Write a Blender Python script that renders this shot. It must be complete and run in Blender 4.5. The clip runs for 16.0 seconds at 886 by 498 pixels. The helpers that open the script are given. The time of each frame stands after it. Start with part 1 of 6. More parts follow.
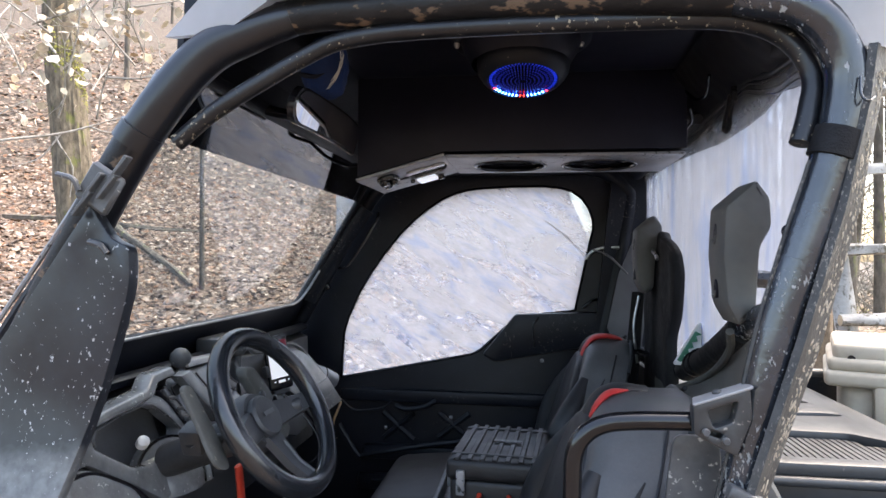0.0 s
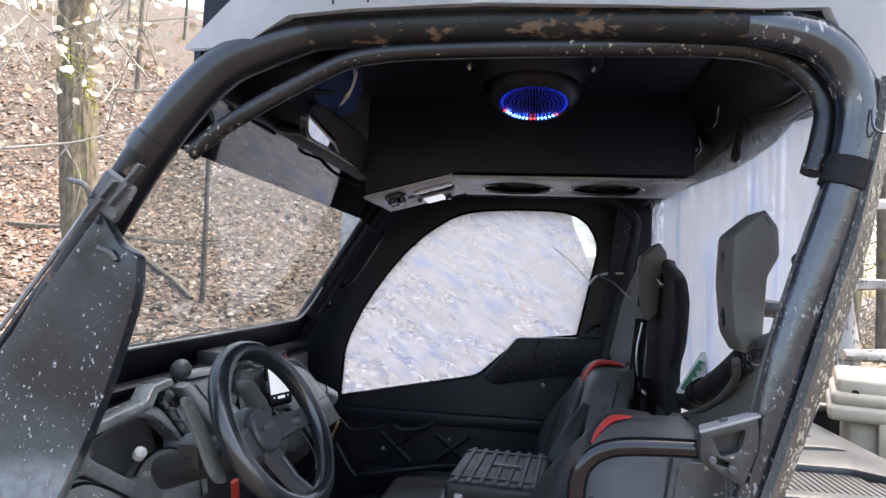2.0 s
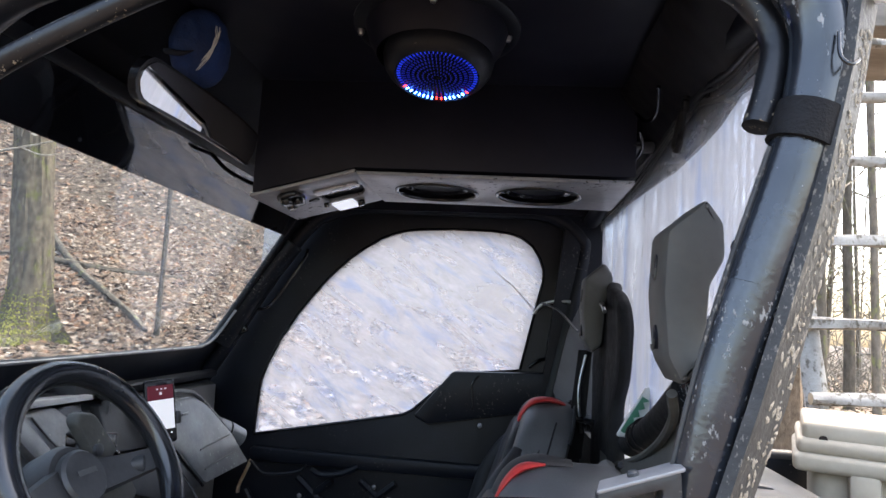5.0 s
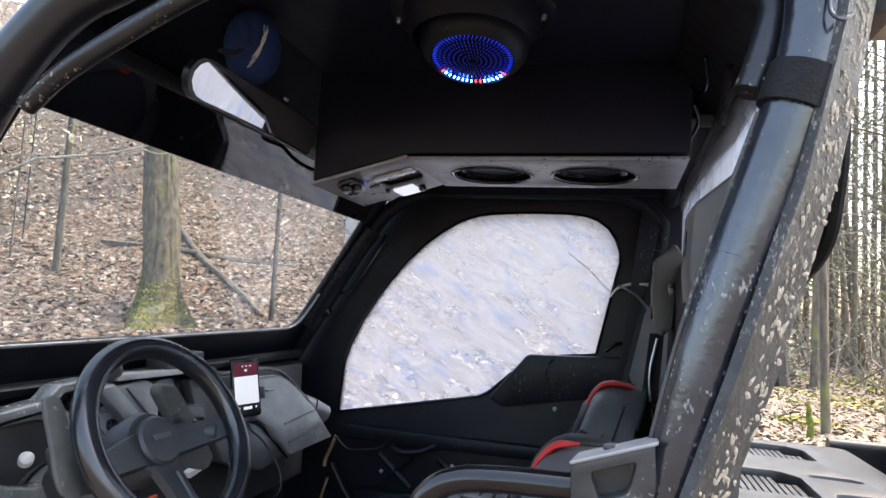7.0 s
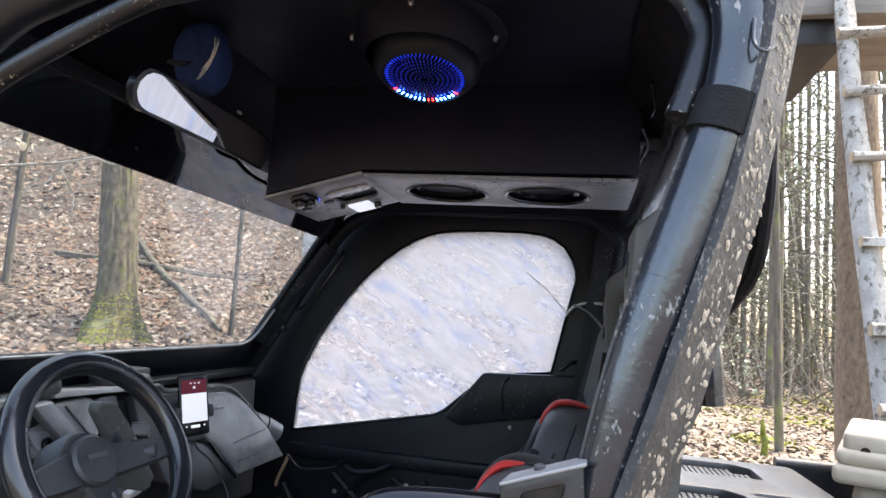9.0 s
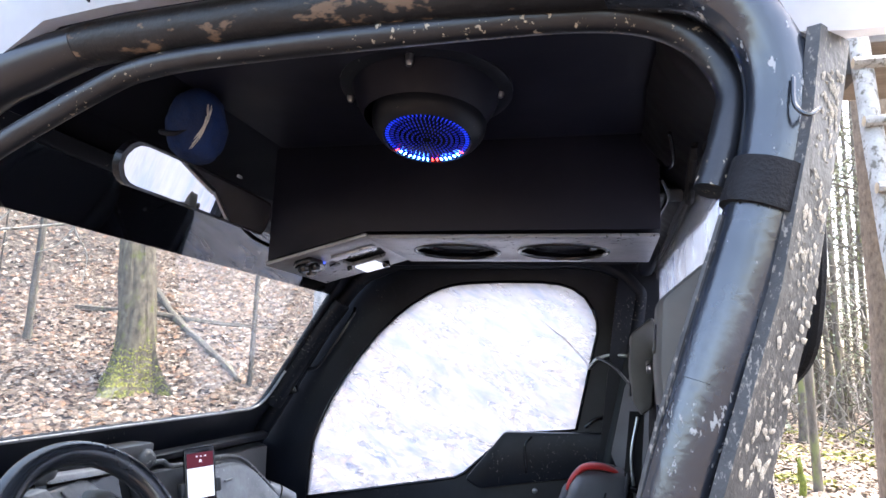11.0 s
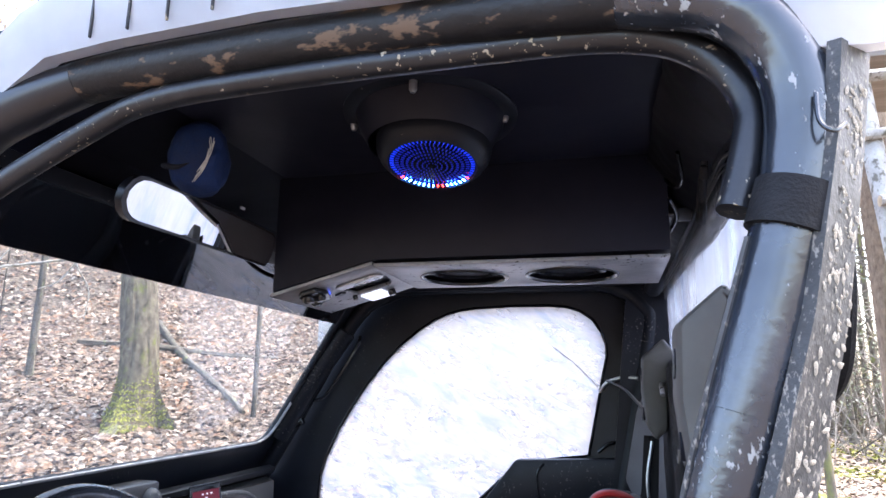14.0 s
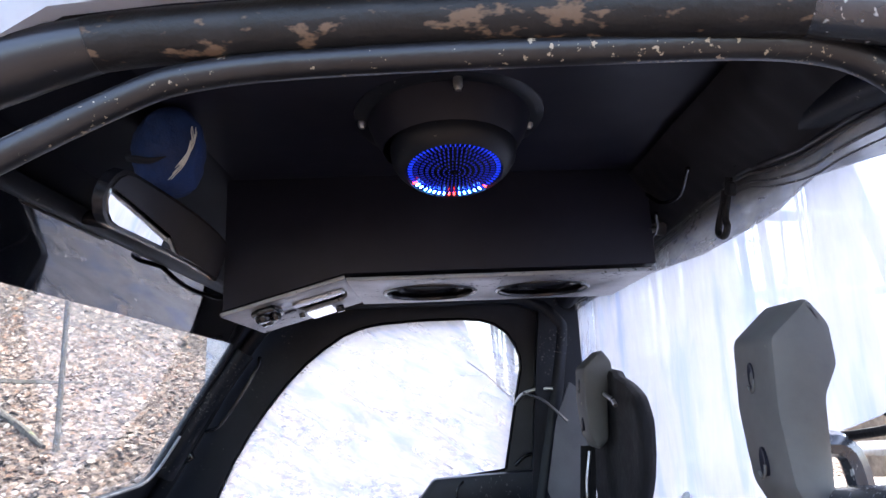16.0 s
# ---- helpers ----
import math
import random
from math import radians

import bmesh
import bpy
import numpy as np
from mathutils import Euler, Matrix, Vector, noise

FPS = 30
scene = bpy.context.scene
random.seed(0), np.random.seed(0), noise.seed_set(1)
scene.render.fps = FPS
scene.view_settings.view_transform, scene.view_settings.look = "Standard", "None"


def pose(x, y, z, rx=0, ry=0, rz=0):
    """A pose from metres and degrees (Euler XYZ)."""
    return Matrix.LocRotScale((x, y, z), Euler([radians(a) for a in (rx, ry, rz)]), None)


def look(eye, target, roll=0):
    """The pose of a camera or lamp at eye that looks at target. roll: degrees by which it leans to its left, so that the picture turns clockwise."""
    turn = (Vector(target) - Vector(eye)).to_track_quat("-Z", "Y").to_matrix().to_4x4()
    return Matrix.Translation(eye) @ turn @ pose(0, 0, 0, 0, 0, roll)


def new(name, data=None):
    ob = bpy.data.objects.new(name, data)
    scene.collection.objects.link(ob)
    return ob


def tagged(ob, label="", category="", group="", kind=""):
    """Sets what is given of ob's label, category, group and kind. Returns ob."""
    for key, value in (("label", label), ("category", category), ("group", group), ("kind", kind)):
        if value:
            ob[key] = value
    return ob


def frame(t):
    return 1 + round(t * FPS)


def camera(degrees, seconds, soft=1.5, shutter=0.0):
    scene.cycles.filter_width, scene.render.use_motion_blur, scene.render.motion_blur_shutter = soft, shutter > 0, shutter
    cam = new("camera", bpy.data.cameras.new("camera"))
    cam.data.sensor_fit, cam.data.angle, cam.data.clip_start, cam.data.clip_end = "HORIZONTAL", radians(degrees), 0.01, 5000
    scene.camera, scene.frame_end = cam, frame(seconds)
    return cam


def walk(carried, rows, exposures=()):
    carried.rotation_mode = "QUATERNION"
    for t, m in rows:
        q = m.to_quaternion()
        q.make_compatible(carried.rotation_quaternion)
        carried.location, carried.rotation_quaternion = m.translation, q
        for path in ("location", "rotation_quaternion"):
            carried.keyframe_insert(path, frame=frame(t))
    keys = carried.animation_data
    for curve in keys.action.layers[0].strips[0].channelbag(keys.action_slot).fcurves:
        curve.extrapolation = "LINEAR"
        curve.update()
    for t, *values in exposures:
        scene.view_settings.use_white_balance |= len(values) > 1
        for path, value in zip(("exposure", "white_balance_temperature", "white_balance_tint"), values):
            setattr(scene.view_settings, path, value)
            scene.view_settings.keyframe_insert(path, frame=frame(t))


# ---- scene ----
cam = camera(68.7, 16.0)
PATH = [
    (0, (0.319, -1.362, 1.447), (0.041, 0.618, 1.47), 0.4),
    (0.5, (0.314, -1.359, 1.446), (0.065, 0.626, 1.465), 1.5),
    (1, (0.311, -1.365, 1.444), (0.073, 0.62, 1.508), 1.7),
    (1.5, (0.311, -1.366, 1.44), (0.03, 0.612, 1.518), 1.5),
    (2, (0.311, -1.363, 1.442), (0.027, 0.615, 1.533), 2.3),
    (2.5, (0.338, -1.361, 1.434), (0.062, 0.616, 1.566), 5.4),
    (3, (0.339, -1.356, 1.424), (-0.006, 0.609, 1.566), 5.6),
    (3.5, (0.309, -1.283, 1.408), (0.072, 0.694, 1.594), 4.8),
    (3.7, (0.288, -1.251, 1.405), (0.135, 0.731, 1.622), 3.5),
    (6, (0.496, -1.119, 1.413), (0.118, 0.836, 1.6), 6.9),
    (6.2, (0.489, -1.115, 1.393), (0.068, 0.84, 1.385), 7.4),
    (6.4, (0.492, -1.141, 1.395), (0.024, 0.803, 1.436), 5.6),
    (6.5, (0.494, -1.139, 1.394), (0.028, 0.805, 1.45), 5.7),
    (7, (0.504, -1.146, 1.406), (-0.028, 0.775, 1.561), 3.5),
    (7.5, (0.52, -1.147, 1.409), (0.076, 0.792, 1.62), 2.9),
    (8, (0.526, -1.141, 1.408), (0.117, 0.808, 1.598), 4.0),
    (8.5, (0.523, -1.138, 1.409), (0.083, 0.802, 1.605), 4.5),
    (9, (0.525, -1.139, 1.409), (0.093, 0.802, 1.622), 4.1),
    (9.2, (0.521, -1.14, 1.409), (0.088, 0.799, 1.639), 4.1),
    (11.3, (0.522, -1.081, 1.457), (0.023, 0.827, 1.792), 1.7),
    (11.5, (0.516, -1.082, 1.457), (0.014, 0.825, 1.79), 1.3),
    (12, (0.514, -1.089, 1.456), (0.017, 0.818, 1.795), 1.7),
    (12.5, (0.517, -1.087, 1.456), (0.015, 0.814, 1.82), 1.9),
    (13, (0.517, -1.085, 1.456), (0.019, 0.814, 1.838), 1.4),
    (13.5, (0.515, -1.078, 1.459), (0.015, 0.819, 1.853), 1.3),
    (14, (0.51, -1.074, 1.46), (0.021, 0.823, 1.864), 0.8),
    (14.5, (0.502, -1.06, 1.443), (0.027, 0.838, 1.856), -1.3),
    (15, (0.445, -1.021, 1.45), (0.017, 0.891, 1.855), -0.3),
    (15.5, (0.349, -0.995, 1.458), (0.141, 0.949, 1.881), -0.9),
    (16, (0.266, -1.037, 1.478), (0.313, 0.915, 1.911), -2.2),
]
walk(cam, [(t, look(eye, target, roll)) for t, eye, target, roll in PATH], [(0.0, 2.05, 7300, 10), (9.2, 2.17, 7350, 10), (11.3, 2.75, 6800, 13), (16.0, 2.75, 6600, 14)])

# ---- world, sun and exposure ----
SUN_ELEV, SUN_ROT = 60.0, 55.0
world = bpy.data.worlds.new("overcast_sky")
scene.world = world
world.use_nodes = True
wt = world.node_tree
sky = wt.nodes.new("ShaderNodeTexSky")
sky.sky_type = "NISHITA"
sky.sun_disc = False
sky.sun_elevation, sky.sun_rotation = radians(SUN_ELEV), radians(SUN_ROT)
sky.dust_density = 4.0
wt.links.new(sky.outputs[0], wt.nodes["Background"].inputs[0])
wt.nodes["Background"].inputs[1].default_value = 0.25
sun_data = bpy.data.lights.new("sun", "SUN")
sun_data.energy, sun_data.angle, sun_data.color = 0.65, radians(55), (1.0, 0.97, 0.93)
sun = new("sun", sun_data)
sun.matrix_world = look((0, 0, 30), (30 * math.sin(radians(SUN_ROT)) * -1, 30 * -math.cos(radians(SUN_ROT)), 30 - 30 * math.tan(radians(SUN_ELEV))))


# ---- materials ----
def mix_rgb(nt, fac, a, b, kind="MIX"):
    n = nt.nodes.new("ShaderNodeMix")
    n.data_type, n.blend_type = "RGBA", kind
    for sock, val in ((n.inputs[0], fac), (n.inputs[6], a), (n.inputs[7], b)):
        if isinstance(val, bpy.types.NodeSocket):
            nt.links.new(val, sock)
        elif isinstance(val, (int, float)):
            sock.default_value = val
        else:
            sock.default_value = (*val, 1)
    return n.outputs[2]


def noise_tex(nt, vec, scale, detail=4.0, rough=0.55, distort=0.0):
    n = nt.nodes.new("ShaderNodeTexNoise")
    n.inputs["Scale"].default_value, n.inputs["Detail"].default_value = scale, detail
    n.inputs["Roughness"].default_value, n.inputs["Distortion"].default_value = rough, distort
    nt.links.new(vec, n.inputs["Vector"])
    return n.outputs["Fac"]


def ramp(nt, fac, lo, hi, a=0.0, b=1.0):
    n = nt.nodes.new("ShaderNodeMapRange")
    n.inputs[1].default_value, n.inputs[2].default_value, n.inputs[3].default_value, n.inputs[4].default_value = lo, hi, a, b
    nt.links.new(fac, n.inputs[0])
    return n.outputs[0]


def coords(nt, stretch=(1, 1, 1)):
    tc, mp = nt.nodes.new("ShaderNodeTexCoord"), nt.nodes.new("ShaderNodeMapping")
    mp.inputs["Scale"].default_value = stretch
    nt.links.new(tc.outputs["Object"], mp.inputs[0])
    return mp.outputs[0]


def surface(name, dark, light, scale=20.0, rough=(0.4, 0.6), metal=0.0, bump=0.1, fine=8.0, stretch=(1, 1, 1),
            speck=None, speck_scale=60.0, speck_lo=0.66, speck_hi=0.7, speck_stretch=None, spec=0.5, island=0.0, rand=0.0, coat=0.0):
    """A grained surface: two tones at a coarse and a fine scale, bump, and specks (scratches, mud, rust) of another colour."""
    m = bpy.data.materials.new(name)
    m.use_nodes = True
    nt = m.node_tree
    b = nt.nodes["Principled BSDF"]
    v = coords(nt, stretch)
    coarse, small = noise_tex(nt, v, scale, 5), noise_tex(nt, v, scale * fine, 3)
    tone = nt.nodes.new("ShaderNodeMath")
    tone.operation = "MULTIPLY_ADD"
    nt.links.new(small, tone.inputs[0])
    tone.inputs[1].default_value = 0.35
    nt.links.new(ramp(nt, coarse, 0.3, 0.7, -0.05, 0.75), tone.inputs[2])
    col = mix_rgb(nt, tone.outputs[0], dark, light)
    rgh = ramp(nt, coarse, 0.3, 0.7, rough[0], rough[1])
    if speck:
        v2 = coords(nt, speck_stretch) if speck_stretch else v
        patch = noise_tex(nt, v2, speck_scale, 3, 0.6)
        area = noise_tex(nt, v, scale * 0.6, 2)
        both = nt.nodes.new("ShaderNodeMath")
        both.operation = "MULTIPLY_ADD"
        nt.links.new(area, both.inputs[0])
        both.inputs[1].default_value = 0.45
        nt.links.new(patch, both.inputs[2])
        mask = ramp(nt, both.outputs[0], speck_lo + 0.22, speck_hi + 0.22)
        col = mix_rgb(nt, mask, col, speck)
        rgh = ramp(nt, mask, 0, 1, (rough[0] + rough[1]) / 2, 0.85)
    for socket, amount in (("Random Per Island", island), ("Random", rand)):
        if amount:
            g = nt.nodes.new("ShaderNodeNewGeometry" if socket.startswith("Random Per") else "ShaderNodeObjectInfo")
            hsv = nt.nodes.new("ShaderNodeHueSaturation")
            nt.links.new(ramp(nt, g.outputs[socket], 0, 1, 1 - amount, 1 + amount), hsv.inputs["Value"])
            nt.links.new(col, hsv.inputs["Color"])
            col = hsv.outputs[0]
    nt.links.new(col, b.inputs["Base Color"])
    nt.links.new(rgh, b.inputs["Roughness"])
    b.inputs["Metallic"].default_value = metal
    b.inputs["Specular IOR Level"].default_value = spec
    b.inputs["Coat Weight"].default_value, b.inputs["Coat Roughness"].default_value = coat, 0.03
    if bump:
        bp = nt.nodes.new("ShaderNodeBump")
        bp.inputs["Strength"].default_value, bp.inputs["Distance"].default_value = bump, 0.004
        nt.links.new(tone.outputs[0], bp.inputs["Height"])
        nt.links.new(bp.outputs[0], b.inputs["Normal"])
    return m


def tone_below(m, lo, hi, color, amount):
    """Mixes a given colour into a surface's lower part, with a ragged edge."""
    nt = m.node_tree
    b = nt.nodes["Principled BSDF"]
    v = coords(nt)
    split = nt.nodes.new("ShaderNodeSeparateXYZ")
    nt.links.new(v, split.inputs[0])
    ragged = nt.nodes.new("ShaderNodeMath")
    ragged.operation = "MULTIPLY_ADD"
    nt.links.new(noise_tex(nt, v, 9, 5), ragged.inputs[0])
    ragged.inputs[1].default_value = 0.20
    nt.links.new(split.outputs[2], ragged.inputs[2])
    mask = ramp(nt, ragged.outputs[0], lo, hi, amount, 0.0)
    grain = nt.nodes.new("ShaderNodeMath")
    grain.operation = "MULTIPLY"
    nt.links.new(mask, grain.inputs[0])
    nt.links.new(ramp(nt, noise_tex(nt, v, 70, 5), 0.3, 0.65, 0.45, 1.0), grain.inputs[1])
    col = b.inputs["Base Color"].links[0].from_socket
    nt.links.new(mix_rgb(nt, grain.outputs[0], col, color), b.inputs["Base Color"])
    return m


def haze(name, clear, tint, scale, streak, lo=0.35, hi=0.7, body=(0.8, 0.82, 0.86), turn=0.0, gloss_low=0.02, polish=0.12):
    """Dusty clear vinyl: part see-through, part a milky film that the daylight behind it lights."""
    m = bpy.data.materials.new(name)
    m.use_nodes = True
    nt = m.node_tree
    for n in list(nt.nodes):
        if n.type != "OUTPUT_MATERIAL":
            nt.nodes.remove(n)
    out = [n for n in nt.nodes if n.type == "OUTPUT_MATERIAL"][0]
    tilt = nt.nodes.new("ShaderNodeMapping")
    tilt.inputs["Scale"].default_value = streak
    turned = nt.nodes.new("ShaderNodeMapping")
    turned.inputs["Rotation"].default_value = (0, radians(turn), 0)
    nt.links.new(coords(nt), turned.inputs[0])
    nt.links.new(turned.outputs[0], tilt.inputs[0])
    v = tilt.outputs[0]
    f = noise_tex(nt, v, scale, 6, 0.6, 0.6)
    fine = noise_tex(nt, v, scale * 12, 3)
    trans, milk, diff, gloss = [nt.nodes.new("ShaderNodeBsdf" + k) for k in ("Transparent", "Translucent", "Diffuse", "Glossy")]
    trans.inputs[0].default_value = (*tint, 1)
    body_col = mix_rgb(nt, ramp(nt, fine, 0.35, 0.7, 0.0, 0.5), body, tuple(c * 0.8 for c in body))
    cloud = noise_tex(nt, v, scale * 1.7, 4, 0.6, 0.8)
    body_col = mix_rgb(nt, ramp(nt, cloud, 0.50, 0.66, 0.0, 0.85), body_col, (body[0] * 0.66, body[1] * 0.77, body[2] * 0.98))
    warm = noise_tex(nt, v, scale * 2.3, 3, 0.6, 1.2)
    body_col = mix_rgb(nt, ramp(nt, warm, 0.66, 0.76, 0.0, 0.7), body_col, (body[0] * 1.0, body[1] * 0.98, body[2] * 0.80))
    nt.links.new(body_col, milk.inputs[0])
    nt.links.new(body_col, diff.inputs[0])
    gloss.inputs[1].default_value = polish
    film, mx, last = [nt.nodes.new("ShaderNodeMixShader") for _ in range(3)]
    film.inputs[0].default_value = 0.12
    nt.links.new(milk.outputs[0], film.inputs[1])
    nt.links.new(diff.outputs[0], film.inputs[2])
    nt.links.new(ramp(nt, f, lo, hi, 1 - clear[1], 1 - clear[0]), mx.inputs[0])
    nt.links.new(trans.outputs[0], mx.inputs[1])
    nt.links.new(film.outputs[0], mx.inputs[2])
    fr = nt.nodes.new("ShaderNodeLayerWeight")
    fr.inputs[0].default_value = 0.5
    power = nt.nodes.new("ShaderNodeMath")
    power.operation = "POWER"
    nt.links.new(fr.outputs["Facing"], power.inputs[0])
    power.inputs[1].default_value = 4.0
    nt.links.new(ramp(nt, power.outputs[0], 0, 1, gloss_low, 0.55), last.inputs[0])
    nt.links.new(mx.outputs[0], last.inputs[1])
    nt.links.new(gloss.outputs[0], last.inputs[2])
    nt.links.new(last.outputs[0], out.inputs[0])
    return m


def glow(name, color, strength):
    m = bpy.data.materials.new(name)
    m.use_nodes = True
    b = m.node_tree.nodes["Principled BSDF"]
    b.inputs["Base Color"].default_value = (*color, 1)
    b.inputs["Emission Color"].default_value = (*color, 1)
    b.inputs["Emission Strength"].default_value = strength
    return m


MUD, SCRATCH = (0.42, 0.37, 0.30), (0.45, 0.45, 0.44)
tube_black = surface("scuffed_black_tube", (0.006, 0.008, 0.012), (0.034, 0.041, 0.054), 22, (0.10, 0.30), 0.0, 0.1, spec=1.0, speck=(0.34, 0.345, 0.345), speck_scale=150, speck_lo=0.655, speck_hi=0.70, speck_stretch=(1, 1, 0.4))
tube_muddy = surface("dusty_black_plate", (0.016, 0.016, 0.017), (0.062, 0.061, 0.060), 26, (0.45, 0.7), 0.0, 0.3, speck=(0.24, 0.22, 0.19), speck_scale=330, speck_lo=0.60, speck_hi=0.70, speck_stretch=(1.2, 1, 0.6))
tube_mixed = surface("mud_flecked_tube", (0.006, 0.008, 0.012), (0.034, 0.041, 0.054), 22, (0.10, 0.30), 0.0, 0.12, spec=1.0, speck=(0.27, 0.27, 0.26), speck_scale=260, speck_lo=0.635, speck_hi=0.70, speck_stretch=(1, 1, 0.5))
dry_mud = surface("dried_tan_mud", (0.26, 0.23, 0.19), (0.42, 0.38, 0.31), 90, (0.75, 0.95), 0.0, 0.4)
rail_rusty = surface("worn_black_rail_with_rust", (0.003, 0.0035, 0.005), (0.012, 0.0125, 0.015), 24, (0.35, 0.6), 0.0, 0.25, spec=0.4, speck=(0.14, 0.095, 0.065), speck_scale=80, speck_lo=0.575, speck_hi=0.65, speck_stretch=(0.5, 1, 1))
seal_worn = surface("worn_rubber_tube", (0.005, 0.005, 0.007), (0.016, 0.017, 0.020), 22, (0.24, 0.45), 0.0, 0.15, speck=(0.33, 0.28, 0.21), speck_scale=150, speck_lo=0.645, speck_hi=0.675)
panel_black = surface("black_door_plastic", (0.0050, 0.0062, 0.0100), (0.0115, 0.0138, 0.0200), 12, (0.32, 0.5), 0.0, 0.06, spec=0.25, speck=(0.14, 0.135, 0.13), speck_scale=160, speck_lo=0.71, speck_hi=0.74)
sleeve_black = surface("smooth_black_sleeve", (0.005, 0.0055, 0.008), (0.014, 0.015, 0.019), 10, (0.2, 0.4), 0.0, 0.06, spec=0.6, speck=(0.16, 0.16, 0.155), speck_scale=150, speck_lo=0.72, speck_hi=0.75)
wrap_vinyl = surface("soft_black_vinyl", (0.013, 0.013, 0.018), (0.034, 0.034, 0.042), 7, (0.35, 0.55), 0.0, 0.05, spec=0.4)
liner_black = surface("black_headliner", (0.0056, 0.0062, 0.0120), (0.0140, 0.0152, 0.0260), 6, (0.4, 0.6), 0.0, 0.05, spec=0.25)
cover_dirty = tone_below(surface("dusty_black_pillar_cover", (0.005, 0.006, 0.009), (0.022, 0.026, 0.034), 7, (0.25, 0.42), 0.0, 0.1, spec=0.6, speck=(0.40, 0.41, 0.42), speck_scale=190, speck_lo=0.645, speck_hi=0.685, speck_stretch=(1, 1, 0.7)), 1.300, 1.335, (0.17, 0.18, 0.19), 0.72)
dash_grey = surface("grey_dash_plastic", (0.088, 0.092, 0.097), (0.195, 0.202, 0.210), 16, (0.18, 0.34), 0.0, 0.05, spec=0.85, speck=(0.36, 0.36, 0.35), speck_scale=120, speck_lo=0.70, speck_hi=0.76)
dash_dark = surface("dark_dash_plastic", (0.026, 0.027, 0.030), (0.060, 0.062, 0.067), 16, (0.35, 0.55), 0.0, 0.1)
wheel_rubber = surface("steering_wheel_rubber", (0.008, 0.009, 0.011), (0.020, 0.023, 0.028), 18, (0.16, 0.30), 0.0, 0.05, spec=0.8)
roof_grey = surface("pale_grey_roof_plastic", (0.50, 0.505, 0.53), (0.64, 0.645, 0.665), 5, (0.35, 0.5), 0.0, 0.02, speck=(0.12, 0.11, 0.1), speck_scale=45, speck_lo=0.74, speck_hi=0.76)
seat_grey = surface("grey_seat_vinyl", (0.056, 0.056, 0.058), (0.118, 0.118, 0.122), 9, (0.35, 0.55), 0.0, 0.12, fine=30)
seat_black = surface("black_seat_vinyl", (0.010, 0.010, 0.012), (0.022, 0.022, 0.026), 9, (0.45, 0.65), 0.0, 0.1, fine=30)
seat_red = surface("red_seat_vinyl", (0.42, 0.02, 0.02), (0.62, 0.04, 0.035), 30, (0.4, 0.6), 0.0, 0.08)
foam_grey = surface("worn_dark_foam", (0.045, 0.045, 0.041), (0.105, 0.103, 0.094), 14, (0.55, 0.8), 0.0, 0.2, speck=(0.26, 0.24, 0.19), speck_scale=55, speck_lo=0.68, speck_hi=0.76)
headrest_grey = surface("worn_grey_moulded_foam", (0.075, 0.074, 0.070), (0.125, 0.122, 0.114), 9, (0.5, 0.75), 0.0, 0.1, speck=(0.36, 0.33, 0.26), speck_scale=42, speck_lo=0.70, speck_hi=0.78)
strap_black = surface("black_webbing", (0.005, 0.005, 0.006), (0.013, 0.013, 0.015), 60, (0.6, 0.8), 0.0, 0.3, spec=0.25)
steel = surface("zinc_plated_steel", (0.35, 0.35, 0.36), (0.62, 0.62, 0.62), 40, (0.25, 0.45), 1.0, 0.05)
bracket_grey = surface("scuffed_grey_bracket", (0.040, 0.042, 0.046), (0.105, 0.108, 0.113), 14, (0.35, 0.55), 0.0, 0.12, speck=(0.36, 0.35, 0.33), speck_scale=120, speck_lo=0.66, speck_hi=0.7)
bracket_dark = surface("scuffed_dark_bracket", (0.014, 0.015, 0.017), (0.050, 0.051, 0.054), 18, (0.28, 0.5), 0.0, 0.15, spec=0.6, speck=(0.34, 0.31, 0.27), speck_scale=140, speck_lo=0.64, speck_hi=0.70)
console_silver = surface("brushed_grey_console_plate", (0.19, 0.19, 0.20), (0.40, 0.40, 0.41), 10, (0.3, 0.5), 0.35, 0.08, speck=(0.06, 0.06, 0.06), speck_scale=95, speck_lo=0.645, speck_hi=0.70)
trim_bright = surface("polished_bright_trim", (0.42, 0.42, 0.44), (0.62, 0.62, 0.64), 30, (0.2, 0.35), 0.6, 0.05)
bed_grey = surface("dark_grey_bed_plastic", (0.026, 0.029, 0.033), (0.058, 0.063, 0.069), 9, (0.34, 0.52), 0.0, 0.08, spec=0.55, speck=(0.20, 0.19, 0.17), speck_scale=50, speck_lo=0.72, speck_hi=0.80)
cooler_tan = surface("tan_moulded_plastic", (0.42, 0.36, 0.27), (0.56, 0.50, 0.40), 9, (0.5, 0.7), 0.0, 0.05, speck=(0.30, 0.25, 0.19), speck_scale=26, speck_lo=0.70, speck_hi=0.82)
case_black = surface("black_hard_case_plastic", (0.010, 0.010, 0.011), (0.026, 0.026, 0.028), 24, (0.4, 0.6), 0.0, 0.15)
cap_blue = surface("royal_blue_cloth", (0.003, 0.016, 0.070), (0.006, 0.032, 0.135), 40, (0.7, 0.9), 0.0, 0.4)
brim_dark = surface("dark_navy_cloth", (0.003, 0.004, 0.009), (0.007, 0.009, 0.018), 60, (0.7, 0.9), 0.0, 0.3)
white_thread = surface("off_white_thread", (0.5, 0.5, 0.48), (0.7, 0.7, 0.66), 90, (0.6, 0.8), 0.0, 0.2)
white_plain = surface("white_plastic", (0.62, 0.62, 0.62), (0.78, 0.78, 0.78), 20, (0.3, 0.5), 0.0, 0.02)
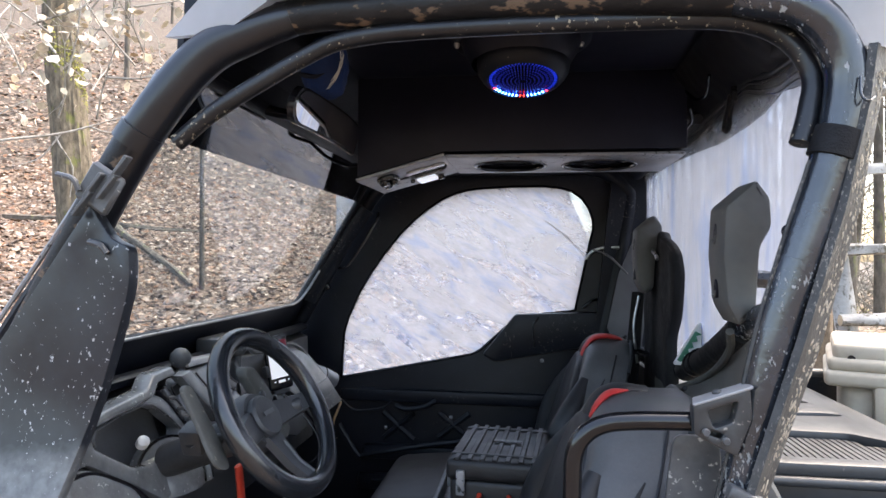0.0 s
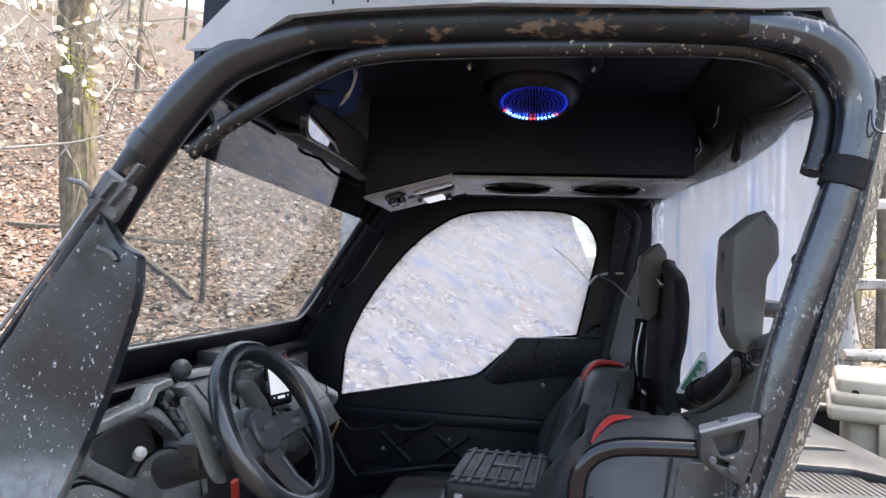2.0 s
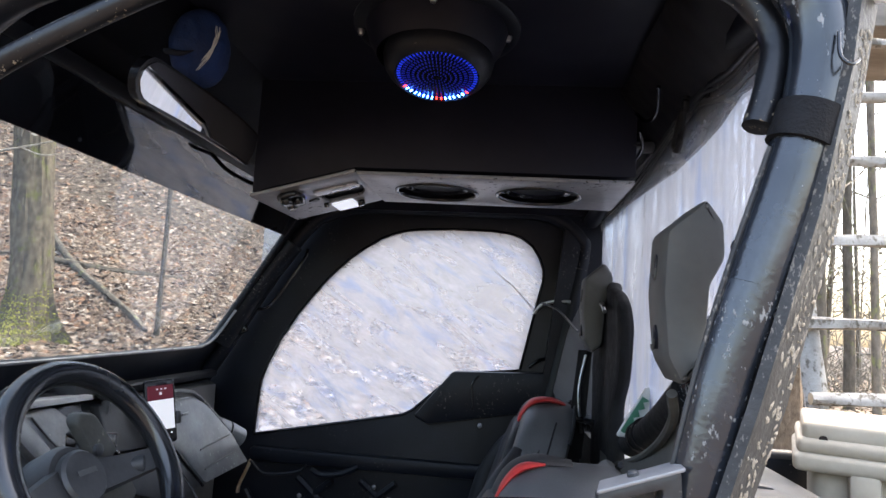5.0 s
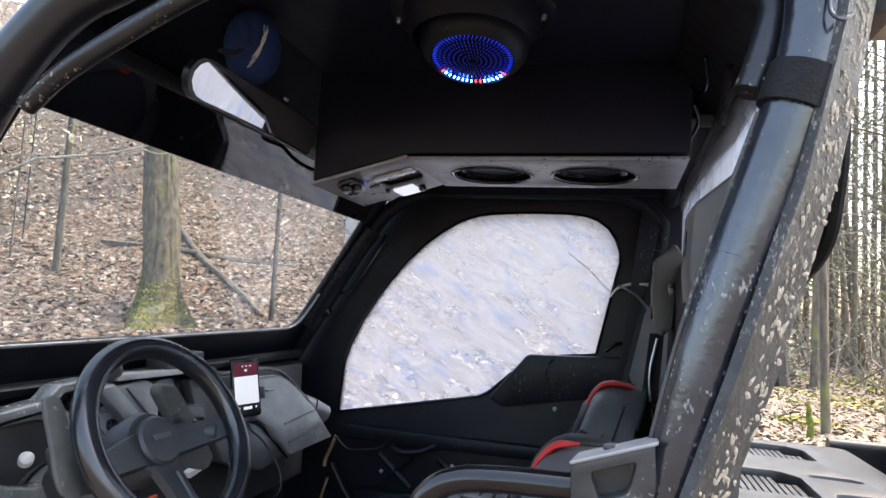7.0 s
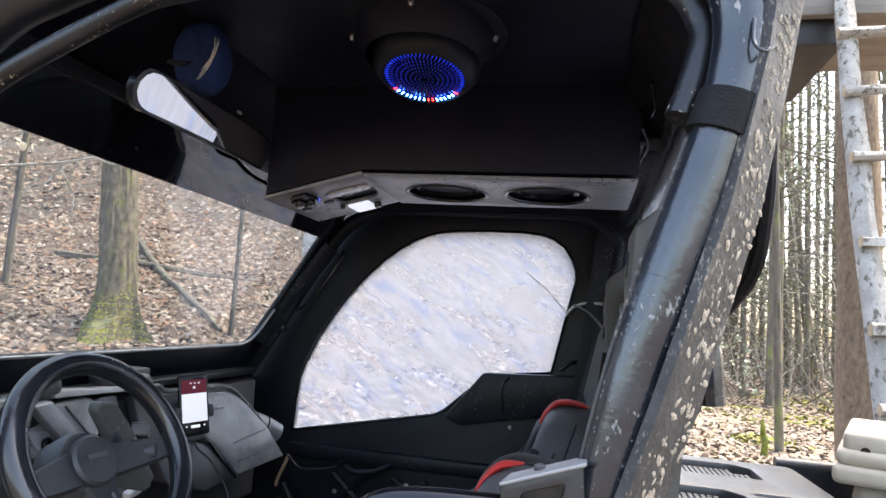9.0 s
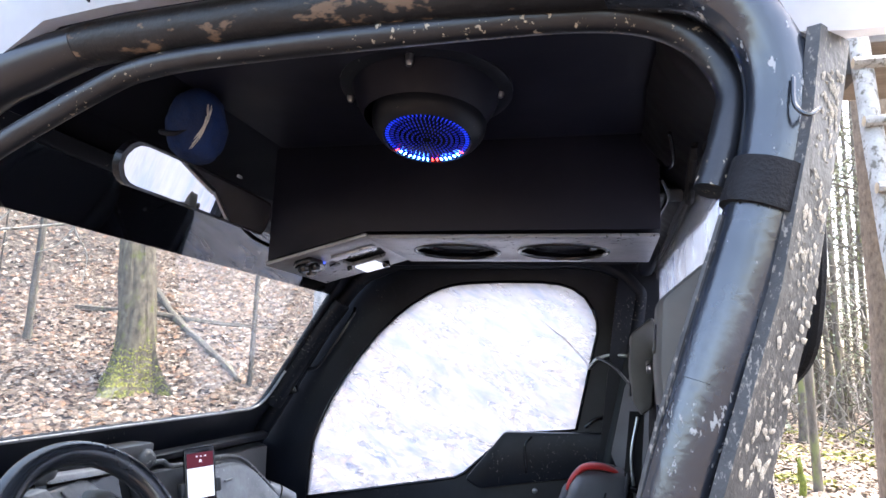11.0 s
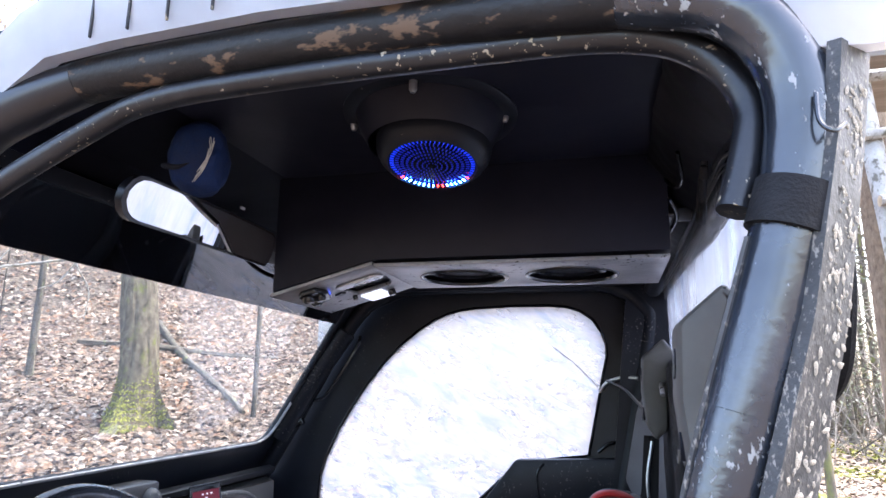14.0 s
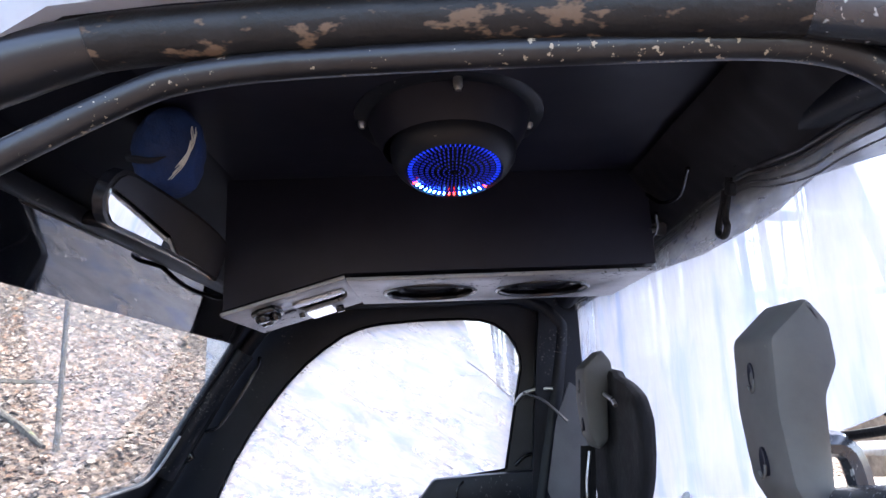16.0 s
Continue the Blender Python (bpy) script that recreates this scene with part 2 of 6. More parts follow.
red_plain = surface("red_plastic", (0.45, 0.03, 0.02), (0.62, 0.07, 0.03), 30, (0.3, 0.5), 0.0, 0.05)
green_plain = surface("dark_green_label", (0.01, 0.11, 0.06), (0.02, 0.17, 0.10), 30, (0.4, 0.6), 0.0, 0.02)
orange_cloth = surface("weathered_orange_strap", (0.42, 0.20, 0.08), (0.70, 0.52, 0.36), 60, (0.6, 0.8), 0.0, 0.3)
rubber = surface("black_tyre_rubber", (0.012, 0.012, 0.012), (0.035, 0.033, 0.03), 20, (0.7, 0.9), 0.0, 0.2)
bark_moss = surface("brown_bark_with_moss", (0.026, 0.021, 0.014), (0.190, 0.158, 0.112), 16, (0.85, 0.98), 0.0, 1.0, stretch=(1, 1, 0.45), speck=(0.11, 0.115, 0.030), speck_scale=7, speck_lo=0.585, speck_hi=0.73, speck_stretch=(1, 1, 0.6))
bark_grey = surface("grey_brown_bark", (0.080, 0.069, 0.055), (0.34, 0.30, 0.245), 11, (0.85, 0.98), 0.0, 0.9, stretch=(1, 1, 0.25), speck=(0.24, 0.25, 0.11), speck_scale=7, speck_lo=0.58, speck_hi=0.74, rand=0.45)
bark_mid = surface("dull_grey_brown_bark", (0.050, 0.043, 0.034), (0.200, 0.172, 0.135), 12, (0.85, 0.98), 0.0, 0.9, stretch=(1, 1, 0.4), speck=(0.17, 0.18, 0.07), speck_scale=8, speck_lo=0.56, speck_hi=0.72, rand=0.45)
bark_dark = surface("dark_sapling_bark", (0.030, 0.026, 0.021), (0.13, 0.113, 0.092), 14, (0.85, 0.98), 0.0, 0.9, stretch=(1, 1, 0.25), speck=(0.13, 0.14, 0.06), speck_scale=9, speck_lo=0.60, speck_hi=0.76, rand=0.4)
bark_brown = surface("flaky_brown_bark", (0.10, 0.07, 0.045), (0.28, 0.21, 0.145), 40, (0.85, 0.98), 0.0, 1.0, stretch=(1, 1, 0.5))
bark_birch = surface("pale_birch_bark", (0.24, 0.225, 0.20), (0.46, 0.44, 0.40), 12, (0.7, 0.9), 0.0, 0.6, speck=(0.13, 0.115, 0.09), speck_scale=36, speck_lo=0.55, speck_hi=0.66, speck_stretch=(1, 1, 0.7))
moss = surface("olive_moss", (0.05, 0.065, 0.010), (0.17, 0.19, 0.03), 30, (0.9, 1.0), 0.0, 1.0)
soil = surface("leaf_strewn_soil", (0.026, 0.019, 0.013), (0.085, 0.064, 0.047), 9, (0.85, 1.0), 0.0, 0.8, speck=(0.15, 0.118, 0.09), speck_scale=16, speck_lo=0.52, speck_hi=0.56)
board = surface("weathered_board", (0.17, 0.15, 0.13), (0.34, 0.31, 0.27), 9, (0.8, 0.95), 0.0, 0.4, stretch=(0.2, 1, 1))
wood_end = surface("sawn_log_end", (0.34, 0.25, 0.15), (0.52, 0.41, 0.27), 30, (0.8, 0.95), 0.0, 0.2)


def leaf_material(name, tones, rough=0.7):
    m = bpy.data.materials.new(name)
    m.use_nodes = True
    nt = m.node_tree
    b = nt.nodes["Principled BSDF"]
    g = nt.nodes.new("ShaderNodeNewGeometry")
    cr = nt.nodes.new("ShaderNodeValToRGB")
    cr.color_ramp.interpolation = "LINEAR"
    while len(cr.color_ramp.elements) < len(tones):
        cr.color_ramp.elements.new(0.5)
    for n, (e, c) in enumerate(zip(cr.color_ramp.elements, tones)):
        e.position, e.color = n / (len(tones) - 1), (*c, 1)
    nt.links.new(g.outputs["Random Per Island"], cr.inputs[0])
    f = noise_tex(nt, coords(nt), 60, 3)
    nt.links.new(mix_rgb(nt, ramp(nt, f, 0.3, 0.7, 0.0, 0.45), cr.outputs[0], (0.12, 0.08, 0.05)), b.inputs["Base Color"])
    b.inputs["Roughness"].default_value = rough
    return m


litter_mat = leaf_material("dry_leaf_litter", [(0.040, 0.020, 0.012), (0.13, 0.080, 0.050), (0.25, 0.195, 0.152), (0.075, 0.042, 0.026), (0.48, 0.42, 0.36), (0.20, 0.082, 0.030), (0.15, 0.105, 0.074), (0.055, 0.031, 0.020)])
pale_litter_mat = leaf_material("pale_leaf_litter", [(0.20, 0.140, 0.095), (0.34, 0.27, 0.205), (0.46, 0.39, 0.32), (0.27, 0.19, 0.13), (0.40, 0.35, 0.23), (0.30, 0.19, 0.12)])
beech_mat = leaf_material("pale_beech_leaves", [(0.70, 0.62, 0.47), (0.80, 0.74, 0.62), (0.60, 0.48, 0.31), (0.82, 0.78, 0.70)])
# Green needle tones are paled so their colour carries the distant haze.
hemlock_mat = leaf_material("haze_paled_needles", [(0.20, 0.24, 0.14), (0.32, 0.37, 0.24), (0.44, 0.47, 0.35), (0.25, 0.30, 0.19)])
moss_mat = leaf_material("yellow_green_moss", [(0.10, 0.125, 0.016), (0.24, 0.26, 0.04), (0.40, 0.39, 0.08), (0.15, 0.17, 0.025)], 0.9)
vinyl_side = haze("dusty_side_vinyl", (0.44, 0.70), (0.87, 0.93, 1.0), 6.0, (1, 1, 3.0), body=(0.51, 0.54, 0.61), turn=-30)
vinyl_rear = haze("dusty_rear_vinyl", (0.20, 0.48), (0.84, 0.90, 1.0), 4.0, (1, 2.2, 0.6), body=(0.39, 0.41, 0.46))
vinyl_smoky = haze("smoky_grey_vinyl", (0.40, 0.68), (0.70, 0.68, 0.66), 7.0, (1, 1, 2.5), body=(0.46, 0.45, 0.44))
bark_twig = surface("pale_twig_bark", (0.13, 0.115, 0.09), (0.34, 0.31, 0.26), 6, (0.9, 1.0), 0.0, 0.0, island=0.35)
glass_front = haze("dusty_windscreen", (0.90, 0.97), (0.86, 0.89, 0.88), 2.2, (1, 1.2, 1.2), body=(0.35, 0.36, 0.37), gloss_low=0.075, polish=0.02)
tint_film = surface("dark_tint_film", (0.004, 0.004, 0.006), (0.007, 0.007, 0.010), 20, (0.02, 0.03), 0.0, 0.0, spec=0.9, coat=0.5)
mirror_mat = surface("mirror_silver", (0.85, 0.85, 0.86), (0.9, 0.9, 0.9), 10, (0.02, 0.03), 1.0, 0.0)
gloss_paint = surface("glossy_black_paint", (0.004, 0.004, 0.005), (0.009, 0.009, 0.011), 14, (0.08, 0.16), 0.0, 0.02, spec=0.55)
gloss_black = surface("glossy_black_plastic", (0.006, 0.006, 0.008), (0.012, 0.012, 0.015), 30, (0.12, 0.25), 0.0, 0.02)
led_blue = glow("blue_led", (0.02, 0.06, 1.0), 1.5)
led_cyan = glow("bright_led", (0.06, 0.28, 1.0), 7.0)
led_red = glow("red_led", (1.0, 0.03, 0.02), 2.5)
led_ring_mat = glow("ring_led", (0.01, 0.05, 1.0), 0.11)
led_soft = glow("soft_blue_light", (0.03, 0.10, 0.8), 0.22)
led_dim = glow("dim_blue_mesh_glow", (0.01, 0.03, 0.8), 0.014)
screen_white = glow("lit_phone_screen", (0.80, 0.83, 0.92), 0.14)
screen_red = glow("dark_red_screen_header", (0.10, 0.008, 0.02), 0.12)
lcd_white = glow("lit_stereo_display", (0.75, 0.82, 1.0), 0.2)


# ---- shape helpers ----
def obj(name, bm, mat, smooth=40):
    bmesh.ops.recalc_face_normals(bm, faces=bm.faces)
    me = bpy.data.meshes.new(name)
    bm.to_mesh(me)
    bm.free()
    for mm in (mat if isinstance(mat, (list, tuple)) else [mat]):
        me.materials.append(mm)
    if smooth:
        me.polygons.foreach_set("use_smooth", [True] * len(me.polygons))
        me.set_sharp_from_angle(angle=radians(smooth))
    return new(name, me)


def part(name, bm, mat, parent, label="", smooth=40):
    ob = obj(name, bm, mat, smooth)
    ob.parent = parent
    if label:
        tagged(ob, label)
    return ob


def thing(name, label, category, group="", kind="", at=(0, 0, 0)):
    e = new(name)
    e.empty_display_size = 0.1
    e.location = (0, 0, 0)
    return tagged(e, label, category, group, kind)


def rbox(size, r=0.005, m=Matrix(), seg=2, bm=None):
    out = bm or bmesh.new()
    made = bmesh.ops.create_cube(out, size=1.0)["verts"]
    bmesh.ops.scale(out, vec=size, verts=made)
    if r > 0:
        edges = list({e for v in made for e in v.link_edges})
        res = bmesh.ops.bevel(out, geom=edges, offset=min(r, min(size) * 0.45), segments=seg, affect="EDGES", profile=0.5)
        made = list({v for f in res["faces"] for v in f.verts} | {v for v in made if v.is_valid})
    bmesh.ops.transform(out, matrix=m, verts=made)
    return out


def bx(x0, x1, y0, y1, z0, z1, r=0.005, bm=None, seg=2):
    return rbox((x1 - x0, y1 - y0, z1 - z0), r, Matrix.Translation(((x0 + x1) / 2, (y0 + y1) / 2, (z0 + z1) / 2)), seg, bm)


def smooth_path(pts, n=6):
    pts = [Vector(p) for p in pts]
    if len(pts) < 3:
        return pts
    out = []
    ext = [2 * pts[0] - pts[1], *pts, 2 * pts[-1] - pts[-2]]
    for a, b, c, d in zip(ext, ext[1:], ext[2:], ext[3:]):
        for k in range(n):
            t = k / n
            out.append(0.5 * ((2 * b) + (c - a) * t + (2 * a - 5 * b + 4 * c - d) * t * t + (3 * b - a - 3 * c + d) * t ** 3))
    return out + [pts[-1]]


def tube(pts, r, seg=12, n=6, flat=1.0, bm=None, caps=True, taper=None, rough=0.0):
    """A round bar along a smooth line; taper: radius factors along it; flat squashes it; rough: uneven surface."""
    out = bm or bmesh.new()
    line = smooth_path(pts, n) if n else [Vector(p) for p in pts]
    up = Vector((0, 1, 0.01)).normalized()
    rings = []
    for i, p in enumerate(line):
        ahead = (line[min(i + 1, len(line) - 1)] - line[max(i - 1, 0)]).normalized()
        side = up - ahead * up.dot(ahead)
        side = side.normalized() if side.length > 1e-3 else ahead.orthogonal().normalized()
        up, third = side, ahead.cross(side)
        k = 1.0
        if taper:
            s = i / max(1, len(line) - 1) * (len(taper) - 1)
            j = min(int(s), len(taper) - 2)
            k = taper[j] + (taper[j + 1] - taper[j]) * (s - j)
        ring = []
        for a in range(seg):
            ang = 2 * math.pi * a / seg
            q = r * k * (1 + rough * noise.noise((p + side * math.cos(ang) + third * math.sin(ang)) * 3.1)) if rough else r * k
            ring.append(out.verts.new(p + side * math.cos(ang) * q + third * math.sin(ang) * q * flat))
        rings.append(ring)
    for u, w in zip(rings, rings[1:]):
        for a in range(seg):
            out.faces.new((u[a], u[(a + 1) % seg], w[(a + 1) % seg], w[a]))
    if caps:
        out.faces.new(rings[0])
        out.faces.new(rings[-1])
    return out


def sheet(outer, holes, place, thick, bm=None, bevel=0.0):
    """A flat panel of some thickness from an outline and holes in its own plane; place maps (u, v, depth) to the world."""
    out = bm or bmesh.new()
    tmp = bmesh.new()
    for loop in (outer, *holes):
        vs = [tmp.verts.new((u, v, 0)) for u, v in loop]
        for a, b in zip(vs, vs[1:] + vs[:1]):
            tmp.edges.new((a, b))
    bmesh.ops.triangle_fill(tmp, use_beauty=True, use_dissolve=False, edges=tmp.edges)
    res = bmesh.ops.extrude_face_region(tmp, geom=list(tmp.faces))
    for g in res["geom"]:
        if isinstance(g, bmesh.types.BMVert):
            g.co.z = thick
    bmesh.ops.recalc_face_normals(tmp, faces=tmp.faces)
    if bevel:
        sharp = [e for e in tmp.edges if len(e.link_faces) == 2 and e.calc_face_angle(0) > 1.0]
        bmesh.ops.bevel(tmp, geom=sharp, offset=bevel, segments=2, affect="EDGES", profile=0.5)
    index = {v: out.verts.new(place(*v.co)) for v in tmp.verts}
    for f in tmp.faces:
        out.faces.new([index[v] for v in f.verts])
    tmp.free()
    return out


def curve2d(pts, n=5):
    """A smooth closed outline through the given corners."""
    k = len(pts)
    out = []
    for i in range(k):
        a, b, c, d = [Vector(pts[(i + j) % k]) for j in (-1, 0, 1, 2)]
        for s in range(n):
            t = s / n
            out.append(tuple(0.5 * ((2 * b) + (c - a) * t + (2 * a - 5 * b + 4 * c - d) * t * t + (3 * b - a - 3 * c + d) * t ** 3)))
    return out


def rounded(pts, radii, n=5):
    """A polygon whose corners are rounded by the given radii."""
    out = []
    for i, p in enumerate(pts):
        r = radii[i] if isinstance(radii, (list, tuple)) else radii
        p, a, b = Vector(p), Vector(pts[i - 1]), Vector(pts[(i + 1) % len(pts)])
        if r <= 0:
            out.append(tuple(p))
            continue
        u, w = (a - p), (b - p)
        r = min(r, u.length * 0.48, w.length * 0.48)
        s, e = p + u.normalized() * r, p + w.normalized() * r
        for k in range(n + 1):
            t = k / n
            out.append(tuple(s * (1 - t) ** 2 + 2 * p * t * (1 - t) + e * t * t))
    return out


def lathe(profile, m=Matrix(), seg=32, bm=None, close=True):
    out = bm or bmesh.new()
    rings = [[out.verts.new(m @ Vector((r * math.cos(2 * math.pi * a / seg), r * math.sin(2 * math.pi * a / seg), z))) for a in range(seg)] for r, z in profile]
    for u, w in zip(rings, rings[1:]):
        for a in range(seg):
            out.faces.new((u[a], u[(a + 1) % seg], w[(a + 1) % seg], w[a]))
    if close:
        out.faces.new(rings[0])
        out.faces.new(rings[-1])
    return out


def aim(at, axis, spin=0.0):
    """A pose at a point, with its own z along axis."""
    return Matrix.Translation(at) @ Vector(axis).to_track_quat("Z", "Y").to_matrix().to_4x4() @ Matrix.Rotation(radians(spin), 4, "Z")


def torus(R, r, m=Matrix(), seg=56, sub=14, bm=None):
    out = bm or bmesh.new()
    rings = []
    for a in range(seg):
        t = 2 * math.pi * a / seg
        rings.append([out.verts.new(m @ Vector(((R + r * math.cos(2 * math.pi * b / sub)) * math.cos(t), (R + r * math.cos(2 * math.pi * b / sub)) * math.sin(t), r * math.sin(2 * math.pi * b / sub)))) for b in range(sub)])
    for a in range(seg):
        u, w = rings[a], rings[(a + 1) % seg]
        for b in range(sub):
            out.faces.new((u[b], u[(b + 1) % sub], w[(b + 1) % sub], w[b]))
    return out


def side(y):
    """Maps (x, z, depth) of an outline into an upright panel along the vehicle, at y."""
    return lambda u, v, d: (u, y + d, v)


def cross(x):
    """Maps (y, z, depth) of an outline into an upright panel across the vehicle, at x."""
    return lambda u, v, d: (x + d, u, v)


def flat_at(z):
    return lambda u, v, d: (u, v, z + d)


# ---- the vehicle ----
vehicle = thing("utility_vehicle", "black side-by-side off-road vehicle with open driver side, parked on leaf litter", "vehicle")


def assembly(name, label):
    e = new(name)
    e.empty_display_size = 0.1
    e.parent = vehicle
    return tagged(e, label)


def screen_plane(u, v, d):
    """The raked plane of the windscreen: across, up, and depth towards the seats."""
    return (-0.423 + 0.6 * (v - 1.304) + d, u, v)


# roll cage
main_line = [(-0.52, -0.60, 1.02), (-0.37, -0.60, 1.28), (-0.24, -0.605, 1.505), (-0.16, -0.612, 1.615), (-0.091, -0.598, 1.698), (0.004, -0.590, 1.740),
             (0.136, -0.600, 1.746), (0.352, -0.622, 1.739), (0.525, -0.650, 1.723), (0.590, -0.669, 1.697), (0.622, -0.672, 1.65), (0.620, -0.672, 1.58),
             (0.558, -0.671, 1.365), (0.528, -0.667, 1.22), (0.478, -0.660, 1.0), (0.438, -0.655, 0.78)]
part("cage_tube", tube(main_line[:9], 0.0212, 16), rail_rusty, vehicle, "worn black roof rail with rust spots")
part("cage_tube", tube(main_line[8:12] + [(0.5805, -0.672, 1.445)], 0.0206, 16), tube_black, vehicle, "scuffed glossy black rear pillar tube")
part("cage_tube", tube([(0.5805, -0.672, 1.445)] + main_line[12:], 0.0206, 16), tube_mixed, vehicle, "mud-flecked lower rear pillar tube")
far_line = [(-0.50, 0.605, 1.12), (-0.385, 0.61, 1.31), (-0.20, 0.615, 1.625), (-0.10, 0.622, 1.70), (0.0, 0.63, 1.722), (0.30, 0.635, 1.725),
            (0.50, 0.635, 1.72), (0.595, 0.635, 1.66), (0.605, 0.635, 1.58), (0.53, 0.63, 1.2), (0.44, 0.63, 0.78)]
part("cage_tube", tube([(p[0], p[1] + 0.045, p[2]) for p in far_line], 0.022, 14), panel_black, vehicle)
for line, r in (([(0.635, -0.66, 1.70), (0.645, -0.3, 1.742), (0.645, 0.3, 1.742), (0.62, 0.63, 1.70)], 0.022),
                ([(0.60, 0.63, 1.18), (0.64, 0.35, 1.18), (0.645, 0.15, 1.195), (0.64, -0.05, 1.245), (0.632, -0.23, 1.30), (0.625, -0.38, 1.352), (0.605, -0.56, 1.385)], 0.019),
                ([(-0.50, -0.60, 1.06), (-0.5, 0.0, 1.06), (-0.50, 0.60, 1.06)], 0.02)):
    part("cage_tube", tube(line, r, 12), tube_black if r < 0.0195 else panel_black, vehicle)
part("padding_sleeve", tube([(-0.300, -0.575, 1.405), (-0.24, -0.592, 1.505), (-0.16, -0.607, 1.615), (-0.095, -0.600, 1.694), (-0.035, -0.594, 1.725), (0.02, -0.591, 1.742)], 0.0270, 16, taper=[1.0, 1.0, 1.0, 1.0, 0.93, 0.78]), sleeve_black, vehicle, "black padding sleeve on the front pillar")
part("sleeve_collar", tube([(-0.182, -0.608, 1.585), (-0.168, -0.6085, 1.604)], 0.0285, 18, 1), sleeve_black, vehicle)
inner_line = [(-0.128, -0.600, 1.588), (-0.069, -0.600, 1.632), (0.044, -0.588, 1.699), (0.102, -0.593, 1.714), (0.196, -0.602, 1.717), (0.401, -0.622, 1.711), (0.520, -0.634, 1.703), (0.575, -0.640, 1.682), (0.602, -0.648, 1.64), (0.597, -0.655, 1.60), (0.586, -0.661, 1.564)]
part("door_seal_tube", tube(inner_line, 0.0110, 14), seal_worn, vehicle, "worn black door seal tube with chipped edge")
part("velcro_band", tube([(0.6105, -0.673, 1.547), (0.619, -0.673, 1.574)], 0.0232, 20, 1), strap_black, vehicle, "black ribbed strap wrapped round the rear pillar")
part("pillar_seam", tube([(p[0] - 0.0205, p[1] - 0.004, p[2]) for p in [(0.610, -0.672, 1.545), (0.579, -0.672, 1.445)] + main_line[12:15]], 0.0022, 6), tube_muddy, vehicle, "chipped pale seam on the pillar")
# mud-spattered plate behind the rear pillar
plate = bmesh.new()
front_edge = [(0.637, -0.690, 1.655), (0.630, -0.690, 1.60), (0.610, -0.688, 1.50), (0.570, -0.693, 1.366), (0.532, -0.697, 1.25), (0.460, -0.694, 1.0), (0.410, -0.690, 0.78)]
back_edge = [(0.660, -0.664, 1.655), (0.652, -0.662, 1.60), (0.635, -0.660, 1.50), (0.600, -0.660, 1.366), (0.561, -0.660, 1.25), (0.487, -0.655, 1.0), (0.430, -0.650, 0.78)]
for (p, q), (p2, q2) in zip(zip(front_edge, back_edge), zip(front_edge[1:], back_edge[1:])):
    plate.faces.new([plate.verts.new(v) for v in (p, q, q2, p2)])
bmesh.ops.remove_doubles(plate, verts=plate.verts, dist=0.0005)
bmesh.ops.subdivide_edges(plate, edges=plate.edges, cuts=2, use_grid_fill=True)
bmesh.ops.solidify(plate, geom=list(plate.faces), thickness=0.008)
rng_mud, flecks = random.Random(31), bmesh.new()
span = [(Vector(a), Vector(b)) for a, b in zip(front_edge, back_edge)]
for k in range(330):
    f = rng_mud.uniform(0.4, 4.9)
    c = min(0.96, max(0.05, rng_mud.gauss(0.62, 0.20)))
    i = int(f)
    low_edge = span[i][0].lerp(span[i + 1][0], f - i)
    high_edge = span[i][1].lerp(span[i + 1][1], f - i)
    along = (span[i + 1][0] - span[i][0]).normalized()
    wide = (high_edge - low_edge).normalized()
    out = wide.cross(along).normalized()
    out = out if out.y < 0 else -out
    lift = 0.008 if any((v.co - span[2][0]).dot(out) > 0.005 for v in plate.verts if (v.co - span[2][0]).length < 0.02) else 0.0
    mid = low_edge.lerp(high_edge, c) + out * (lift + 0.0003)
    size = rng_mud.choice((0.0008, 0.0011, 0.0014, 0.0019, 0.0025, 0.0030)) * rng_mud.uniform(0.7, 1.1)
    turn = rng_mud.gauss(0.5, 0.5)
    e1 = along * math.cos(turn) + wide * math.sin(turn)
    e2 = wide * math.cos(turn) - along * math.sin(turn)
    ring = []
    for n in range(8):
        a, r = n * math.pi / 4, size * rng_mud.uniform(0.7, 1.25)
        ring.append(flecks.verts.new(mid + e1 * (1.6 * r * math.cos(a)) + e2 * (0.8 * r * math.sin(a))))
    peak = flecks.verts.new(mid + out * 0.0010)
    for n in range(8):
        flecks.faces.new((ring[n], ring[(n + 1) % 8], peak))
bmesh.ops.recalc_face_normals(flecks, faces=flecks.faces)
part("pillar_plate", plate, tube_muddy, vehicle, "black pillar plate spattered with dried mud")
tagged(part("mud_fleck", flecks, dry_mud, vehicle, "dried tan mud flecks on the pillar plate", 60), kind="stuff")

part("wire_hook", tube([(0.627, -0.695, 1.622), (0.626, -0.699, 1.604), (0.632, -0.701, 1.597), (0.639, -0.697, 1.602)], 0.0014, 8), tube_black, vehicle)
part("pillar_bolt", lathe([(0.006, 0), (0.006, 0.006), (0.003, 0.008)], aim((0.579, -0.655, 1.475), (-1, 0, 0.2)), 10), tube_black, vehicle)
